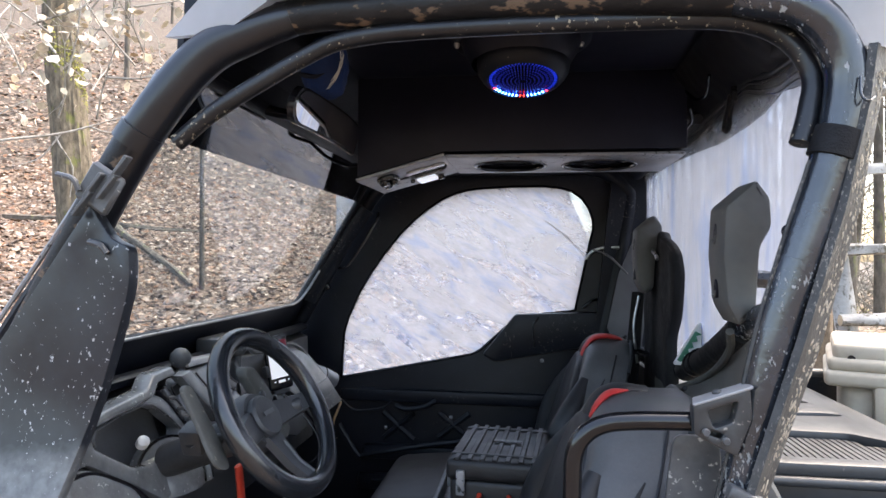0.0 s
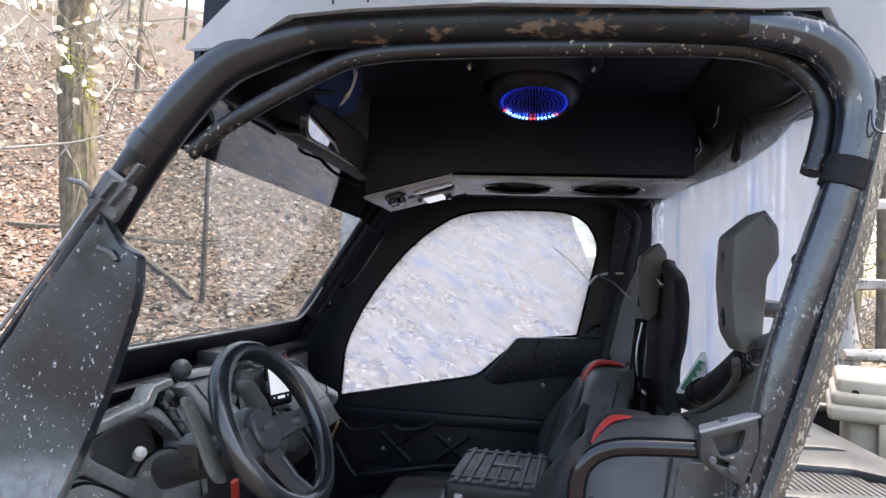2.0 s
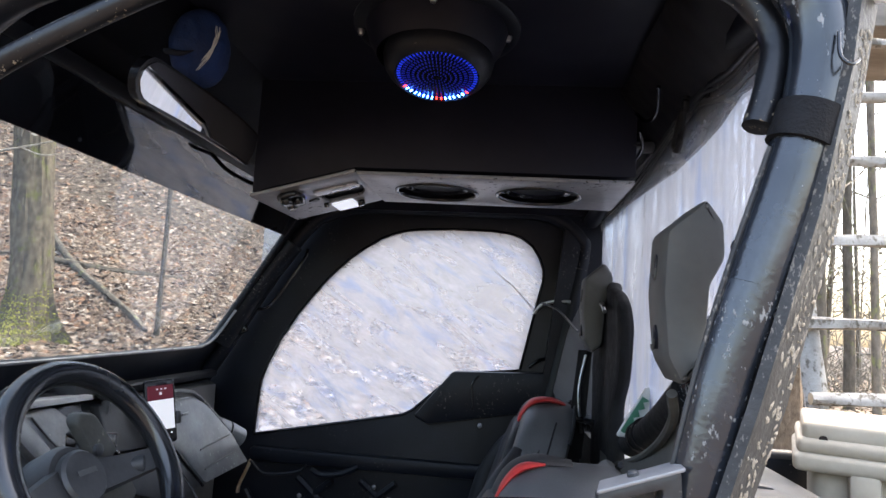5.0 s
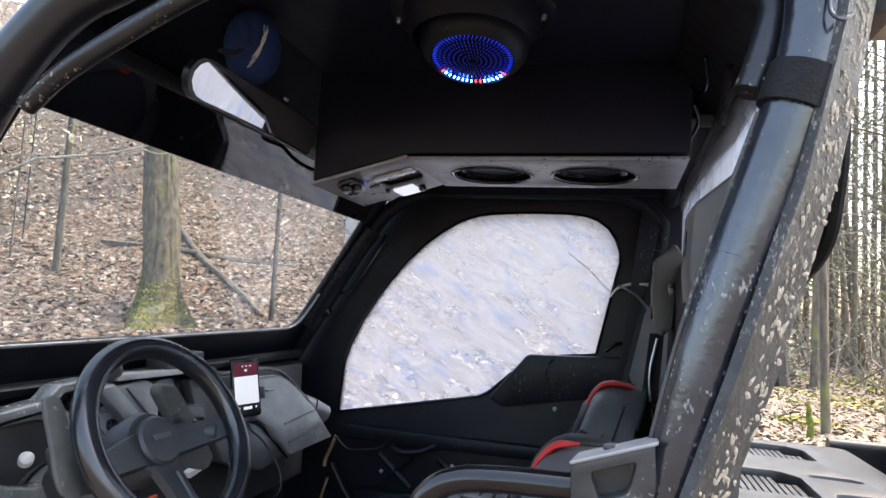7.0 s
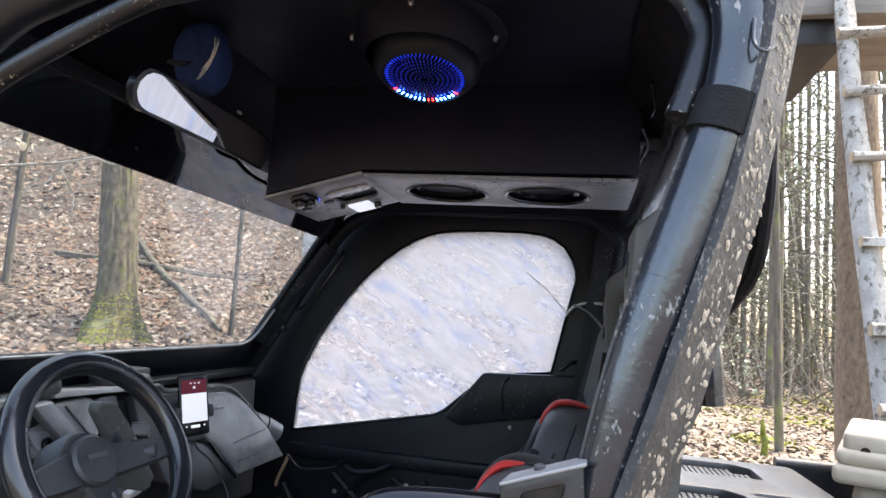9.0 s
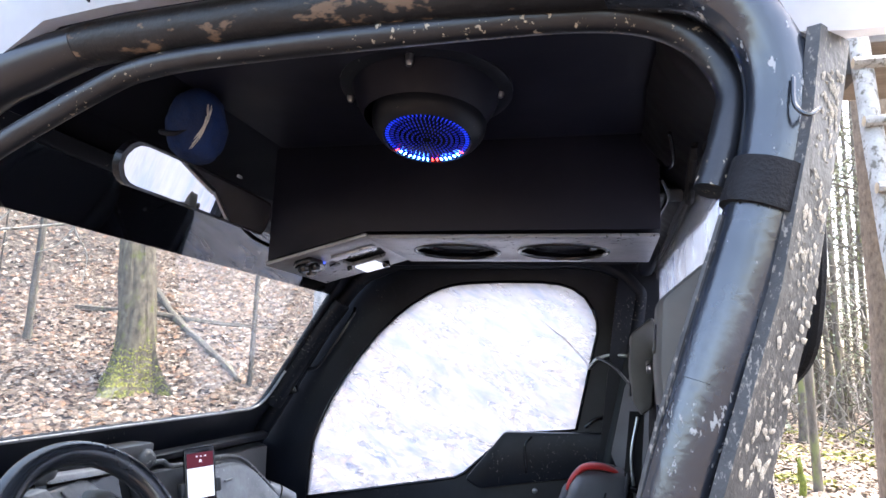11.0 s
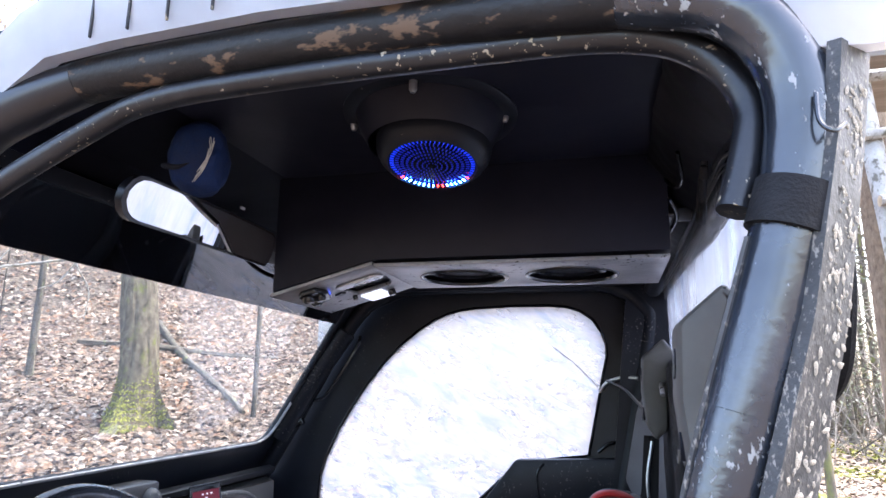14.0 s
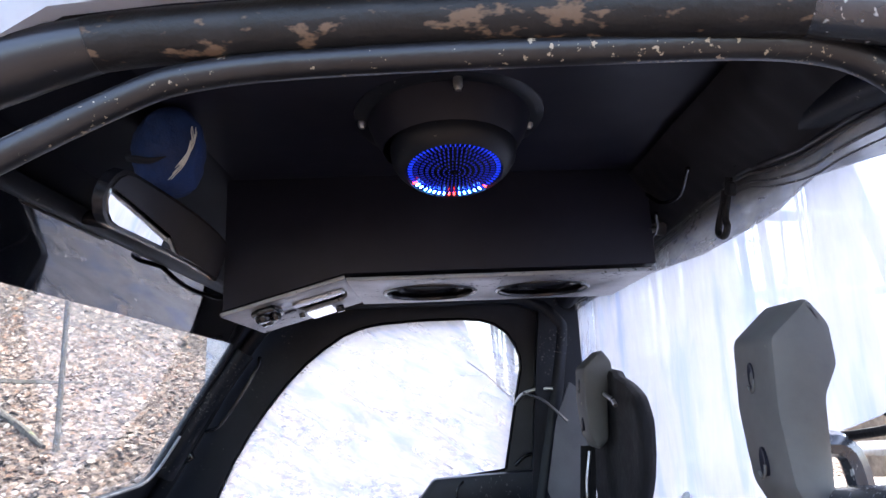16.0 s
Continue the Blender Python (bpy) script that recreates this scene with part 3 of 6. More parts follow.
# front pillar cover and the screen's edge channel
cover = sheet(rounded([(-0.222, 1.508), (-0.204, 1.478), (-0.194, 1.466), (-0.169, 1.456), (-0.167, 1.413), (-0.180, 1.362), (-0.198, 1.300), (-0.216, 1.242), (-0.238, 1.157), (-0.256, 1.03), (-0.30, 0.90), (-0.60, 0.90), (-0.520, 1.03), (-0.441, 1.192), (-0.345, 1.338), (-0.277, 1.432)], [0.004, 0.012, 0.008, 0.008, 0.02, 0.03, 0.03, 0.03, 0.03, 0.03, 0, 0, 0.02, 0.02, 0.02, 0.02]), [], side(-0.634), 0.020, None, 0.002)
bmesh.ops.subdivide_edges(cover, edges=[e for e in cover.edges if e.calc_length() > 0.05], cuts=3, use_grid_fill=True)
for v in cover.verts:
    v.co.y -= 1.4 * max(0.0, 1.30 - max(v.co.z, 1.0)) ** 2
    v.co.y += 0.004 * noise.noise(Vector((v.co.x * 9, 1.0, v.co.z * 7))) + 0.10 * max(0.0, 0.06 - abs(v.co.x - (0.9 * (v.co.z - 1.70)))) ** 1.2
part("pillar_cover", cover, cover_dirty, vehicle, "dusty black vinyl cover on the front pillar")
part("screen_edge_channel", tube([(-0.46, -0.597, 1.20), (-0.368, -0.598, 1.342), (-0.288, -0.598, 1.454), (-0.221, -0.60, 1.545), (-0.178, -0.60, 1.609), (-0.138, -0.603, 1.675)], 0.009, 8), panel_black, vehicle)
part("screen_edge_strip", tube([(-0.386, -0.600, 1.345), (-0.304, -0.600, 1.458), (-0.242, -0.600, 1.548), (-0.199, -0.600, 1.612), (-0.152, -0.602, 1.680)], 0.0032, 6), console_silver, vehicle, "pale aluminium edge strip")
clip = bmesh.new()
for k in range(4):
    d = k * 0.0135
    rbox((0.0045, 0.014, 0.036), 0.001, Matrix.Translation((-0.222 + d * 1.1 + (k // 2) * 0.003, -0.645, 1.508 + d * 0.75 + (k % 2) * 0.012)) @ Matrix.Rotation(radians(38), 4, "Y"), 1, clip)
rbox((0.05, 0.01, 0.052), 0.004, Matrix.Translation((-0.205, -0.638, 1.527)) @ Matrix.Rotation(radians(32), 4, "Y"), 1, clip)
part("hinge_clip", clip, bracket_grey, vehicle, "black ribbed plastic hinge clip")
part("hinge_clip_pin", tube([(-0.262, -0.64, 1.545), (-0.235, -0.648, 1.538), (-0.228, -0.646, 1.524)], 0.0035, 8), bracket_grey, vehicle)
part("hinge_clip_pin", tube([(-0.222, -0.634, 1.462), (-0.205, -0.638, 1.458), (-0.197, -0.636, 1.448)], 0.004, 8), bracket_grey, vehicle)

# roof: headliner and pale outer skin
part("headliner", sheet(rounded([(-0.18, -0.44), (-0.13, -0.590), (0.70, -0.665), (0.70, 0.66), (-0.18, 0.62)], 0.02), [], flat_at(1.800), 0.012), liner_black, vehicle, "black roof liner")
skin = bmesh.new()
cols = []
edge = [(-0.140, -0.610, 1.719), (-0.127, -0.611, 1.719), (-0.058, -0.618, 1.719), (0.003, -0.623, 1.755), (0.084, -0.631, 1.758), (0.244, -0.647, 1.755), (0.403, -0.664, 1.742), (0.525, -0.677, 1.730),
        (0.592, -0.684, 1.727), (0.608, -0.686, 1.689), (0.626, -0.688, 1.654), (0.661, -0.690, 1.651), (0.74, -0.690, 1.655)]
for x, y, z in edge:
    cols.append([skin.verts.new((max(p[0], -0.14 + 1.1 * (p[2] - 1.719)) if p[1] < -0.4 else p[0], p[1], p[2])) for p in ((x, y + 0.019, z + 0.004), (x, y, z), (x, y - 0.006, z + 0.05), (x, y - 0.001, max(z + 0.07, 1.81)), (x, y + 0.035, 1.840), (x, -0.5, 1.858), (x, 0.0, 1.865), (x, 0.5, 1.855), (x, 0.66, 1.835), (x, 0.70, 1.80), (x, 0.71, 1.735))])
for u, w in zip(cols, cols[1:]):
    for a in range(len(u) - 1):
        skin.faces.new((u[a], u[a + 1], w[a + 1], w[a]))
bmesh.ops.solidify(skin, geom=list(skin.faces), thickness=0.006)
part("roof_skin", skin, roof_grey, vehicle, "pale grey moulded plastic roof", 35)
for x in (0.062, 0.106, 0.150, 0.198, 0.30, 0.40):
    part("roof_seam", rbox((0.0022, 0.003, 0.055), 0.0005, Matrix.Translation((x, -0.6245 - 0.108 * (x + 0.05) + 0.0035, 1.790)), 1), seal_worn, vehicle)
part("roof_front_lip", sheet([(-0.505, 1.705), (0.66, 1.705), (0.66, 1.83), (-0.36, 1.83), (-0.505, 1.755)], [], cross(-0.185), 0.010), liner_black, vehicle)
liner = bmesh.new()
for u, w in (((-0.19, 1.70), (-0.15, 1.76)), ((-0.15, 1.76), (-0.02, 1.80))):
    liner.faces.new([liner.verts.new(p) for p in ((u[0], -0.44 if u[0] < -0.17 else -0.48, u[1]), (w[0], -0.48, w[1]), (w[0], 0.62, w[1]), (u[0], 0.62, u[1]))])
bmesh.ops.solidify(liner, geom=list(liner.faces), thickness=0.006)
part("headliner_front", liner, liner_black, vehicle)
part("headliner_edge", sheet([(-0.13, 1.735), (0.0, 1.765), (0.30, 1.760), (0.62, 1.735), (0.62, 1.815), (-0.13, 1.815)], [], lambda u, v, d: (u, -0.592 - 0.108 * (u + 0.05) + d, v), 0.008), liner_black, vehicle)
part("headliner_edge", sheet([(-0.16, 1.705), (0.62, 1.715), (0.62, 1.81), (-0.16, 1.81)], [], side(0.64), 0.012), liner_black, vehicle)
part("rear_header", sheet([(-0.66, 1.70), (0.66, 1.70), (0.66, 1.83), (-0.66, 1.83)], [], cross(0.672), 0.012), liner_black, vehicle)

# windscreen, its tinted band and frame
pane = rounded([(-0.535, 1.296), (0.595, 1.300), (0.595, 1.70), (-0.52, 1.70)], [0.03, 0.05, 0.0, 0.0])
part("windscreen_frame", sheet([(-0.60, 1.14), (0.665, 1.14), (0.655, 1.72), (-0.535, 1.72), (-0.55, 1.296)], [pane], screen_plane, 0.018, None, 0.003), panel_black, vehicle, "black windscreen surround")
part("windscreen", sheet(pane, [], lambda u, v, d: screen_plane(u, v, d + 0.004), 0.004), glass_front, vehicle, "dusty clear windscreen")
part("tint_band", sheet([(-0.53, 1.621), (0.595, 1.615), (0.595, 1.70), (-0.52, 1.70)], [], lambda u, v, d: screen_plane(u, v, d + 0.0105), 0.002), tint_film, vehicle, "glossy black sun band across the windscreen top")
part("windscreen_seal", tube([screen_plane(u, v, 0.02) for u, v in ((-0.535, 1.293), (-0.3, 1.292), (0.1, 1.294), (0.45, 1.296), (0.55, 1.300), (0.588, 1.33), (0.596, 1.40))], 0.0035, 6), console_silver, vehicle, "pale edge of the windscreen seal")

# passenger side: door panel with a vinyl window
hole = [(-0.302, 1.051), (-0.299, 1.13), (-0.294, 1.20), (-0.279, 1.249), (-0.245, 1.325), (-0.205, 1.393), (-0.163, 1.453), (-0.112, 1.516), (-0.061, 1.567), (-0.016, 1.602), (0.03, 1.632), (0.072, 1.650), (0.108, 1.659), (0.148, 1.664), (0.25, 1.669), (0.35, 1.669), (0.40, 1.664), (0.435, 1.653), (0.467, 1.630), (0.488, 1.597), (0.499, 1.565), (0.500, 1.535), (0.490, 1.49), (0.447, 1.284), (0.43, 1.279), (0.285, 1.262), (0.268, 1.255), (0.245, 1.238), (0.152, 1.152), (0.125, 1.137)]
door = part("door_panel", sheet([(-0.50, 0.42), (0.69, 0.42), (0.69, 1.2), (0.66, 1.75), (-0.16, 1.75), (-0.47, 1.23)], [hole], side(0.700), 0.03, None, 0.004), panel_black, vehicle, "black passenger door with a large cut-out window")
part("door_window", sheet([(-0.33, 1.03), (0.53, 1.03), (0.53, 1.69), (-0.33, 1.69)], [], side(0.712), 0.003), vinyl_side, vehicle, "milky dust-covered clear vinyl window")
part("vinyl_crack", tube([(0.358, 0.7105, 1.560), (0.392, 0.7105, 1.533), (0.412, 0.7105, 1.519), (0.438, 0.7105, 1.493), (0.476, 0.7105, 1.453)], 0.0014, 6), white_thread, vehicle, "pale crack in the vinyl window")
part("window_bead", tube([(x, 0.698, z) for x, z in hole + hole[:1]], 0.004, 6, 0), gloss_black, vehicle)
part("door_top_pad", sheet(rounded([(0.262, 1.268), (0.62, 1.285), (0.62, 1.20), (0.20, 1.12), (0.16, 1.14)], 0.01), [], side(0.665), 0.034, None, 0.005), panel_black, vehicle)
part("door_top_seam", tube([(0.335, 0.662, 1.262), (0.318, 0.660, 1.235), (0.322, 0.660, 1.17)], 0.003, 6), gloss_black, vehicle)
inner = bmesh.new()
bx(-0.30, 0.62, 0.672, 0.70, 0.98, 1.02, 0.008, inner)
bx(-0.22, 0.40, 0.66, 0.70, 0.80, 0.845, 0.01, inner)
bx(-0.24, 0.42, 0.668, 0.70, 0.70, 0.75, 0.01, inner)
for a, b in (((-0.16, 0.945), (-0.06, 0.86)), ((-0.06, 0.945), (-0.16, 0.86)), ((0.02, 0.95), (0.12, 0.87)), ((0.12, 0.95), (0.02, 0.87))):
    tube([(a[0], 0.69, a[1]), (b[0], 0.69, b[1])], 0.010, 6, 1, bm=inner)
part("door_moulding", inner, panel_black, vehicle)
part("door_lower_rib", tube([(-0.30, 0.668, 0.905), (-0.235, 0.662, 0.815), (-0.19, 0.66, 0.818), (0.05, 0.66, 0.862), (0.25, 0.66, 0.88)], 0.009, 8), panel_black, vehicle)
part("door_lower_rib", tube([(-0.19, 0.66, 0.735), (0.05, 0.66, 0.765), (0.25, 0.66, 0.77)], 0.009, 8), panel_black, vehicle)
part("door_pull", tube([(-0.115, 0.672, 0.972), (-0.085, 0.660, 0.963), (-0.03, 0.660, 0.970), (0.015, 0.672, 0.990)], 0.008, 8), panel_black, vehicle, "dark moulded door pull")
part("door_wire_loop", tube([(-0.29, 0.66, 0.985), (-0.25, 0.655, 0.955), (-0.20, 0.655, 0.957), (-0.15, 0.665, 0.966), (-0.13, 0.668, 0.985)], 0.004, 8), panel_black, vehicle)
for x, z in ((-0.151, 0.894), (0.345, 1.128), (0.06, 0.935), (0.40, 1.02)):
    part("rivet", lathe([(0.007, 0), (0.006, 0.003), (0.001, 0.005)], aim((x, 0.664 if z > 1.1 else 0.69, z), (0, -1, 0)), 10), console_silver, vehicle)
part("pillar_eyelet", torus(0.0075, 0.0025, aim((0.625, 0.694, 1.611), (0, 1, 0)), 18, 8), steel, vehicle)
part("pillar_eyelet", torus(0.005, 0.002, aim((0.628, 0.694, 1.545), (0, 1, 0)), 14, 8), steel, vehicle)
part("rear_corner_panel", sheet([(0.50, 1.18), (0.68, 1.18), (0.66, 1.75), (0.56, 1.75)], [], side(0.664), 0.03), panel_black, vehicle)
part("pillar_trim", tube([(-0.40, 0.635, 1.31), (-0.29, 0.64, 1.49), (-0.215, 0.645, 1.60)], 0.032, 12), panel_black, vehicle)
part("pillar_hose", tube([(-0.175, 0.66, 1.585), (-0.178, 0.65, 1.56), (-0.215, 0.64, 1.49), (-0.265, 0.64, 1.42), (-0.30, 0.645, 1.405)], 0.005, 8), gloss_black, vehicle)
part("pillar_buckle", rbox((0.035, 0.02, 0.022), 0.004, Matrix.Translation((-0.345, 0.645, 1.345)) @ Matrix.Rotation(radians(-25), 4, "Y")), gloss_black, vehicle)
part("belt_handle", tube([(0.478, 0.70, 1.440), (0.498, 0.688, 1.465), (0.535, 0.675, 1.478), (0.575, 0.66, 1.478)], 0.005, 8), steel, vehicle, "bright bent steel handle")
part("belt_anchor", tube([(0.50, 0.66, 1.47), (0.54, 0.60, 1.45), (0.585, 0.55, 1.40)], 0.006, 8, flat=0.5), bracket_dark, vehicle)
part("door_latch", tube([(0.47, 0.69, 1.292), (0.50, 0.685, 1.315), (0.54, 0.685, 1.318)], 0.005, 8), gloss_black, vehicle)

# rear window and header
part("rear_window", sheet([(0.66, 1.12), (0.66, 1.735), (-0.545, 1.735), (-0.545, 1.47), (-0.46, 1.445), (-0.37, 1.42), (-0.32, 1.33), (-0.23, 1.29), (-0.05, 1.23), (0.15, 1.18)], [], cross(0.655), 0.003), vinyl_rear, vehicle, "milky streaked vinyl rear window")
valance = bmesh.new()
top = [(0.66, 1.676), (0.50, 1.680), (0.29, 1.678), (0.05, 1.666), (-0.15, 1.654), (-0.287, 1.656), (-0.36, 1.660), (-0.43, 1.674), (-0.50, 1.664), (-0.62, 1.645)]
for (y, z), (y2, z2) in zip(top, top[1:]):
    valance.faces.new([valance.verts.new(p) for p in ((0.649, y, z), (0.649, y2, z2), (0.646, y2, 1.77), (0.646, y, 1.77))])
bmesh.ops.remove_doubles(valance, verts=valance.verts, dist=0.0005)
bmesh.ops.solidify(valance, geom=list(valance.faces), thickness=0.004)
part("rear_valance", valance, vinyl_smoky, vehicle, "loose smoky grey vinyl flap along the rear header")
part("valance_fold", tube([(0.646, 0.64, 1.712), (0.646, 0.3, 1.716), (0.644, 0.0, 1.716), (0.643, -0.255, 1.722), (0.643, -0.33, 1.720), (0.643, -0.40, 1.708), (0.643, -0.45, 1.702), (0.643, -0.55, 1.700)], 0.007, 10), sleeve_black, vehicle)
for drop, r in ((0.0, 0.0022), (-0.010, 0.0014), (-0.017, 0.0010)):
    part("valance_crease", tube([(0.6405, y, z + drop * (1 + 0.4 * math.sin(9 * y))) for y, z in ((0.62, 1.703), (0.2, 1.706), (-0.066, 1.706), (-0.16, 1.711), (-0.255, 1.713), (-0.315, 1.714), (-0.38, 1.700), (-0.446, 1.692), (-0.495, 1.694), (-0.56, 1.690))], r, 6), bracket_grey, vehicle, "pale creased edge of the vinyl flap")
wrap, rows = bmesh.new(), []
for k in range(161):
    y = 0.64 - 1.29 * k / 160
    low = np.interp(-y, [-0.64, -0.29, 0.15, 0.29, 0.36, 0.43, 0.50, 0.65], [1.708, 1.710, 1.712, 1.717, 1.706, 1.696, 1.697, 1.690])
    row = []
    for j in range(8):
        s = j / 7
        fold = 0.006 * noise.noise(Vector((y * 9, s * 2.5, 0.3))) + 0.0025 * noise.noise(Vector((y * 45, s * 4, 2.0)))
        row.append(wrap.verts.new((0.572 + 0.070 * s + fold, y, 1.790 + (low - 1.790) * s ** 0.8 + 0.6 * fold * (1 - s))))
    rows.append(row)
for p, q in zip(rows, rows[1:]):
    for j in range(7):
        wrap.faces.new((p[j], p[j + 1], q[j + 1], q[j]))
bmesh.ops.solidify(wrap, geom=list(wrap.faces), thickness=0.002)
part("header_wrap", wrap, wrap_vinyl, vehicle, "wrinkled glossy black vinyl along the rear header", 60)
part("rubber_loop", tube([(0.622, -0.318, 1.712), (0.620, -0.312, 1.690), (0.619, -0.302, 1.668), (0.618, -0.306, 1.655), (0.618, -0.295, 1.647), (0.617, -0.284, 1.653), (0.618, -0.287, 1.666), (0.619, -0.301, 1.684), (0.621, -0.306, 1.700)], 0.0042, 8), strap_black, vehicle, "hanging black rubber tie loop")
part("loop_tab", rbox((0.008, 0.014, 0.016), 0.002, Matrix.Translation((0.620, -0.322, 1.697)) @ Matrix.Rotation(radians(25), 4, "X")), strap_black, vehicle)
buckle = bmesh.new()
rbox((0.05, 0.05, 0.022), 0.005, Matrix.Translation((0.612, -0.05, 1.722)) @ Matrix.Rotation(radians(25), 4, "X"), 2, buckle)
rbox((0.015, 0.10, 0.008), 0.003, Matrix.Translation((0.60, -0.06, 1.704)), 1, buckle)
part("header_latch", buckle, dash_dark, vehicle, "black header latch")
toothed = bmesh.new()
for k in range(9):
    rbox((0.012, 0.006, 0.006), 0.001, Matrix.Translation((0.585, -0.10, 1.690 + k * 0.0095)), 1, toothed)
bx(0.588, 0.594, -0.104, -0.096, 1.68, 1.78, 0.001, toothed)
part("perforated_strip", toothed, steel, vehicle, "perforated steel hanger strip")
part("window_binding", tube([(0.658, y, z) for y, z in ((-0.618, 1.735), (-0.620, 1.56), (-0.611, 1.505), (-0.580, 1.464), (-0.49, 1.438), (-0.38, 1.42))], 0.0045, 8), strap_black, vehicle, "black binding on the rear window flap")
part("window_flap", sheet([(-0.542, 1.735), (-0.618, 1.735), (-0.620, 1.56), (-0.611, 1.505), (-0.580, 1.464), (-0.49, 1.434), (-0.47, 1.446), (-0.535, 1.470)], [], cross(0.651), 0.008), strap_black, vehicle, "black vinyl flap at the rear window corner")
part("lower_rear_panel", sheet([(-0.33, 0.90), (0.69, 0.90), (0.69, 1.14), (0.15, 1.158), (-0.05, 1.208), (-0.23, 1.263), (-0.33, 1.302), (-0.42, 1.340), (-0.435, 1.325), (-0.39, 1.20)], [], cross(0.618), 0.012), headrest_grey, vehicle, "dusty grey panel behind the seats")
part("tube_padding", tube([(0.645, 0.10, 1.205), (0.64, -0.05, 1.245), (0.632, -0.23, 1.30), (0.625, -0.36, 1.345)], 0.0235, 16), strap_black, vehicle, "black padding on the cage tube behind the seats")
for y, z in ((-0.02, 1.237), (-0.06, 1.249), (-0.33, 1.334)):
    part("padding_tie", torus(0.0240, 0.0022, aim((0.637, y, z), (-0.02, -0.30, 0.95)) @ Matrix.Rotation(radians(73), 4, "X"), 24, 6), gloss_black, vehicle)
part("tube_tape", tube([(0.634, -0.205, 1.292), (0.637, -0.175, 1.282)], 0.0215, 12, 1), strap_black, vehicle)
part("tube_wire", tube([(0.628, 0.10, 1.168), (0.620, -0.1, 1.218), (0.614, -0.25, 1.266), (0.604, -0.36, 1.312), (0.59, -0.41, 1.345)], 0.0060, 8), foam_grey, vehicle)

# overhead console
con = assembly("overhead_console", "black overhead stereo console with a grey speaker plate, hung under the roof")
prof = [(-0.03, 1.603), (0.145, 1.652), (0.60, 1.652), (0.60, 1.80), (-0.03, 1.80)]
part("console_shell", sheet(prof, [], side(-0.110), 0.242, None, 0.002), liner_black, con)
hx, hy, hr = (0.268, 0.452), 0.018, 0.077
plate_holes = [[(x + hr * math.cos(2 * math.pi * k / 36), hy + hr * math.sin(2 * math.pi * k / 36)) for k in range(36)] for x in hx]
part("speaker_plate", sheet([(0.147, -0.112), (0.598, -0.112), (0.598, 0.134), (0.147, 0.134)], plate_holes, flat_at(1.640), 0.006, None, 0.001), console_silver, con, "scuffed grey speaker plate")
down = Matrix.Rotation(math.pi, 4, "X")
for x in hx:
    part("speaker_cone", lathe([(0.0768, 0.0), (0.070, -0.006), (0.064, -0.004), (0.058, -0.002), (0.030, -0.030), (0.022, -0.026), (0.001, -0.020)], Matrix.Translation((x, hy, 1.645)) @ down, 36, None, False), gloss_black, con, "black speaker cone")
    part("speaker_ring", torus(0.074, 0.004, Matrix.Translation((x, hy, 1.641)), 40, 8), gloss_black, con)


def slope(u, v, d):
    """Maps (x, y, depth down) onto the console's sloping front underside."""
    z = 1.603 + (u + 0.03) * 0.28
    return (u + d * 0.27, v, z - d * 0.96)


part("front_plate", sheet([(-0.034, -0.112), (0.143, -0.112), (0.143, 0.134), (-0.034, 0.134)], [rounded([(0.050, -0.022), (0.134, -0.022), (0.128, 0.030), (0.118, 0.052), (0.056, 0.050)], 0.004)], lambda u, v, d: slope(u, v, d + 0.002), 0.006, None, 0.001), console_silver, con, "scuffed grey stereo plate")
unit = bmesh.new()
sheet([(0.046, -0.060), (0.139, -0.060), (0.139, 0.070), (0.046, 0.070)], [], lambda u, v, d: slope(u, v, d - 0.008), 0.008, unit)
part("head_unit", unit, gloss_black, con, "black car stereo head unit")
part("display", sheet(rounded([(0.056, 0.060), (0.097, 0.060), (0.097, 0.128), (0.056, 0.128)], 0.004), [], lambda u, v, d: slope(u, v, d + 0.0085), 0.003), lcd_white, con, "lit white stereo display")
part("tape_slot", sheet(rounded([(0.054, -0.054), (0.132, -0.054), (0.132, -0.024), (0.054, -0.024)], 0.010), [], lambda u, v, d: slope(u, v, d + 0.0082), 0.004, None, 0.001), trim_bright, con, "bright metal slot bar")
part("knob", lathe([(0.0075, 0), (0.0075, 0.008), (0.006, 0.011), (0.001, 0.011)], aim(slope(0.106, 0.094, 0.008), (0.27, 0, -0.96)), 16), gloss_black, con)
part("knob", lathe([(0.005, 0), (0.005, 0.006), (0.004, 0.008), (0.001, 0.008)], aim(slope(0.049, 0.052, 0.008), (0.27, 0, -0.96)), 14), gloss_black, con)
part("switch_body", sheet(rounded([(-0.002, -0.078), (0.010, -0.094), (0.036, -0.092), (0.040, -0.050), (0.028, -0.012), (0.012, -0.004), (-0.004, -0.020), (0.003, -0.045)], 0.005), [], lambda u, v, d: slope(u, v, d + 0.008), 0.010, None, 0.003), gloss_black, con, "black switch cluster")
for u, v, r in ((0.012, -0.070, 0.011), (0.028, -0.058, 0.009), (0.010, -0.034, 0.010)):
    part("switch", lathe([(r, 0), (r, 0.006), (r * 0.7, 0.010), (0.001, 0.010)], aim(slope(u, v, 0.017), (0.27, 0, -0.96)), 16), gloss_black, con)
for n, glowing in enumerate((trim_bright, led_blue, trim_bright)):
    part("switch_light", tube([slope(-0.012 + 0.0 * n, -0.012 + 0.010 * n, 0.0095), slope(0.006, -0.008 + 0.010 * n, 0.011), slope(0.022, -0.020 + 0.009 * n, 0.011), slope(0.034, -0.038 + 0.008 * n, 0.0095)], 0.0024, 6, taper=[0.4, 1, 1, 0.4]), glowing, con, "small blue switch light" if n == 1 else "bright rim of the switch cluster")
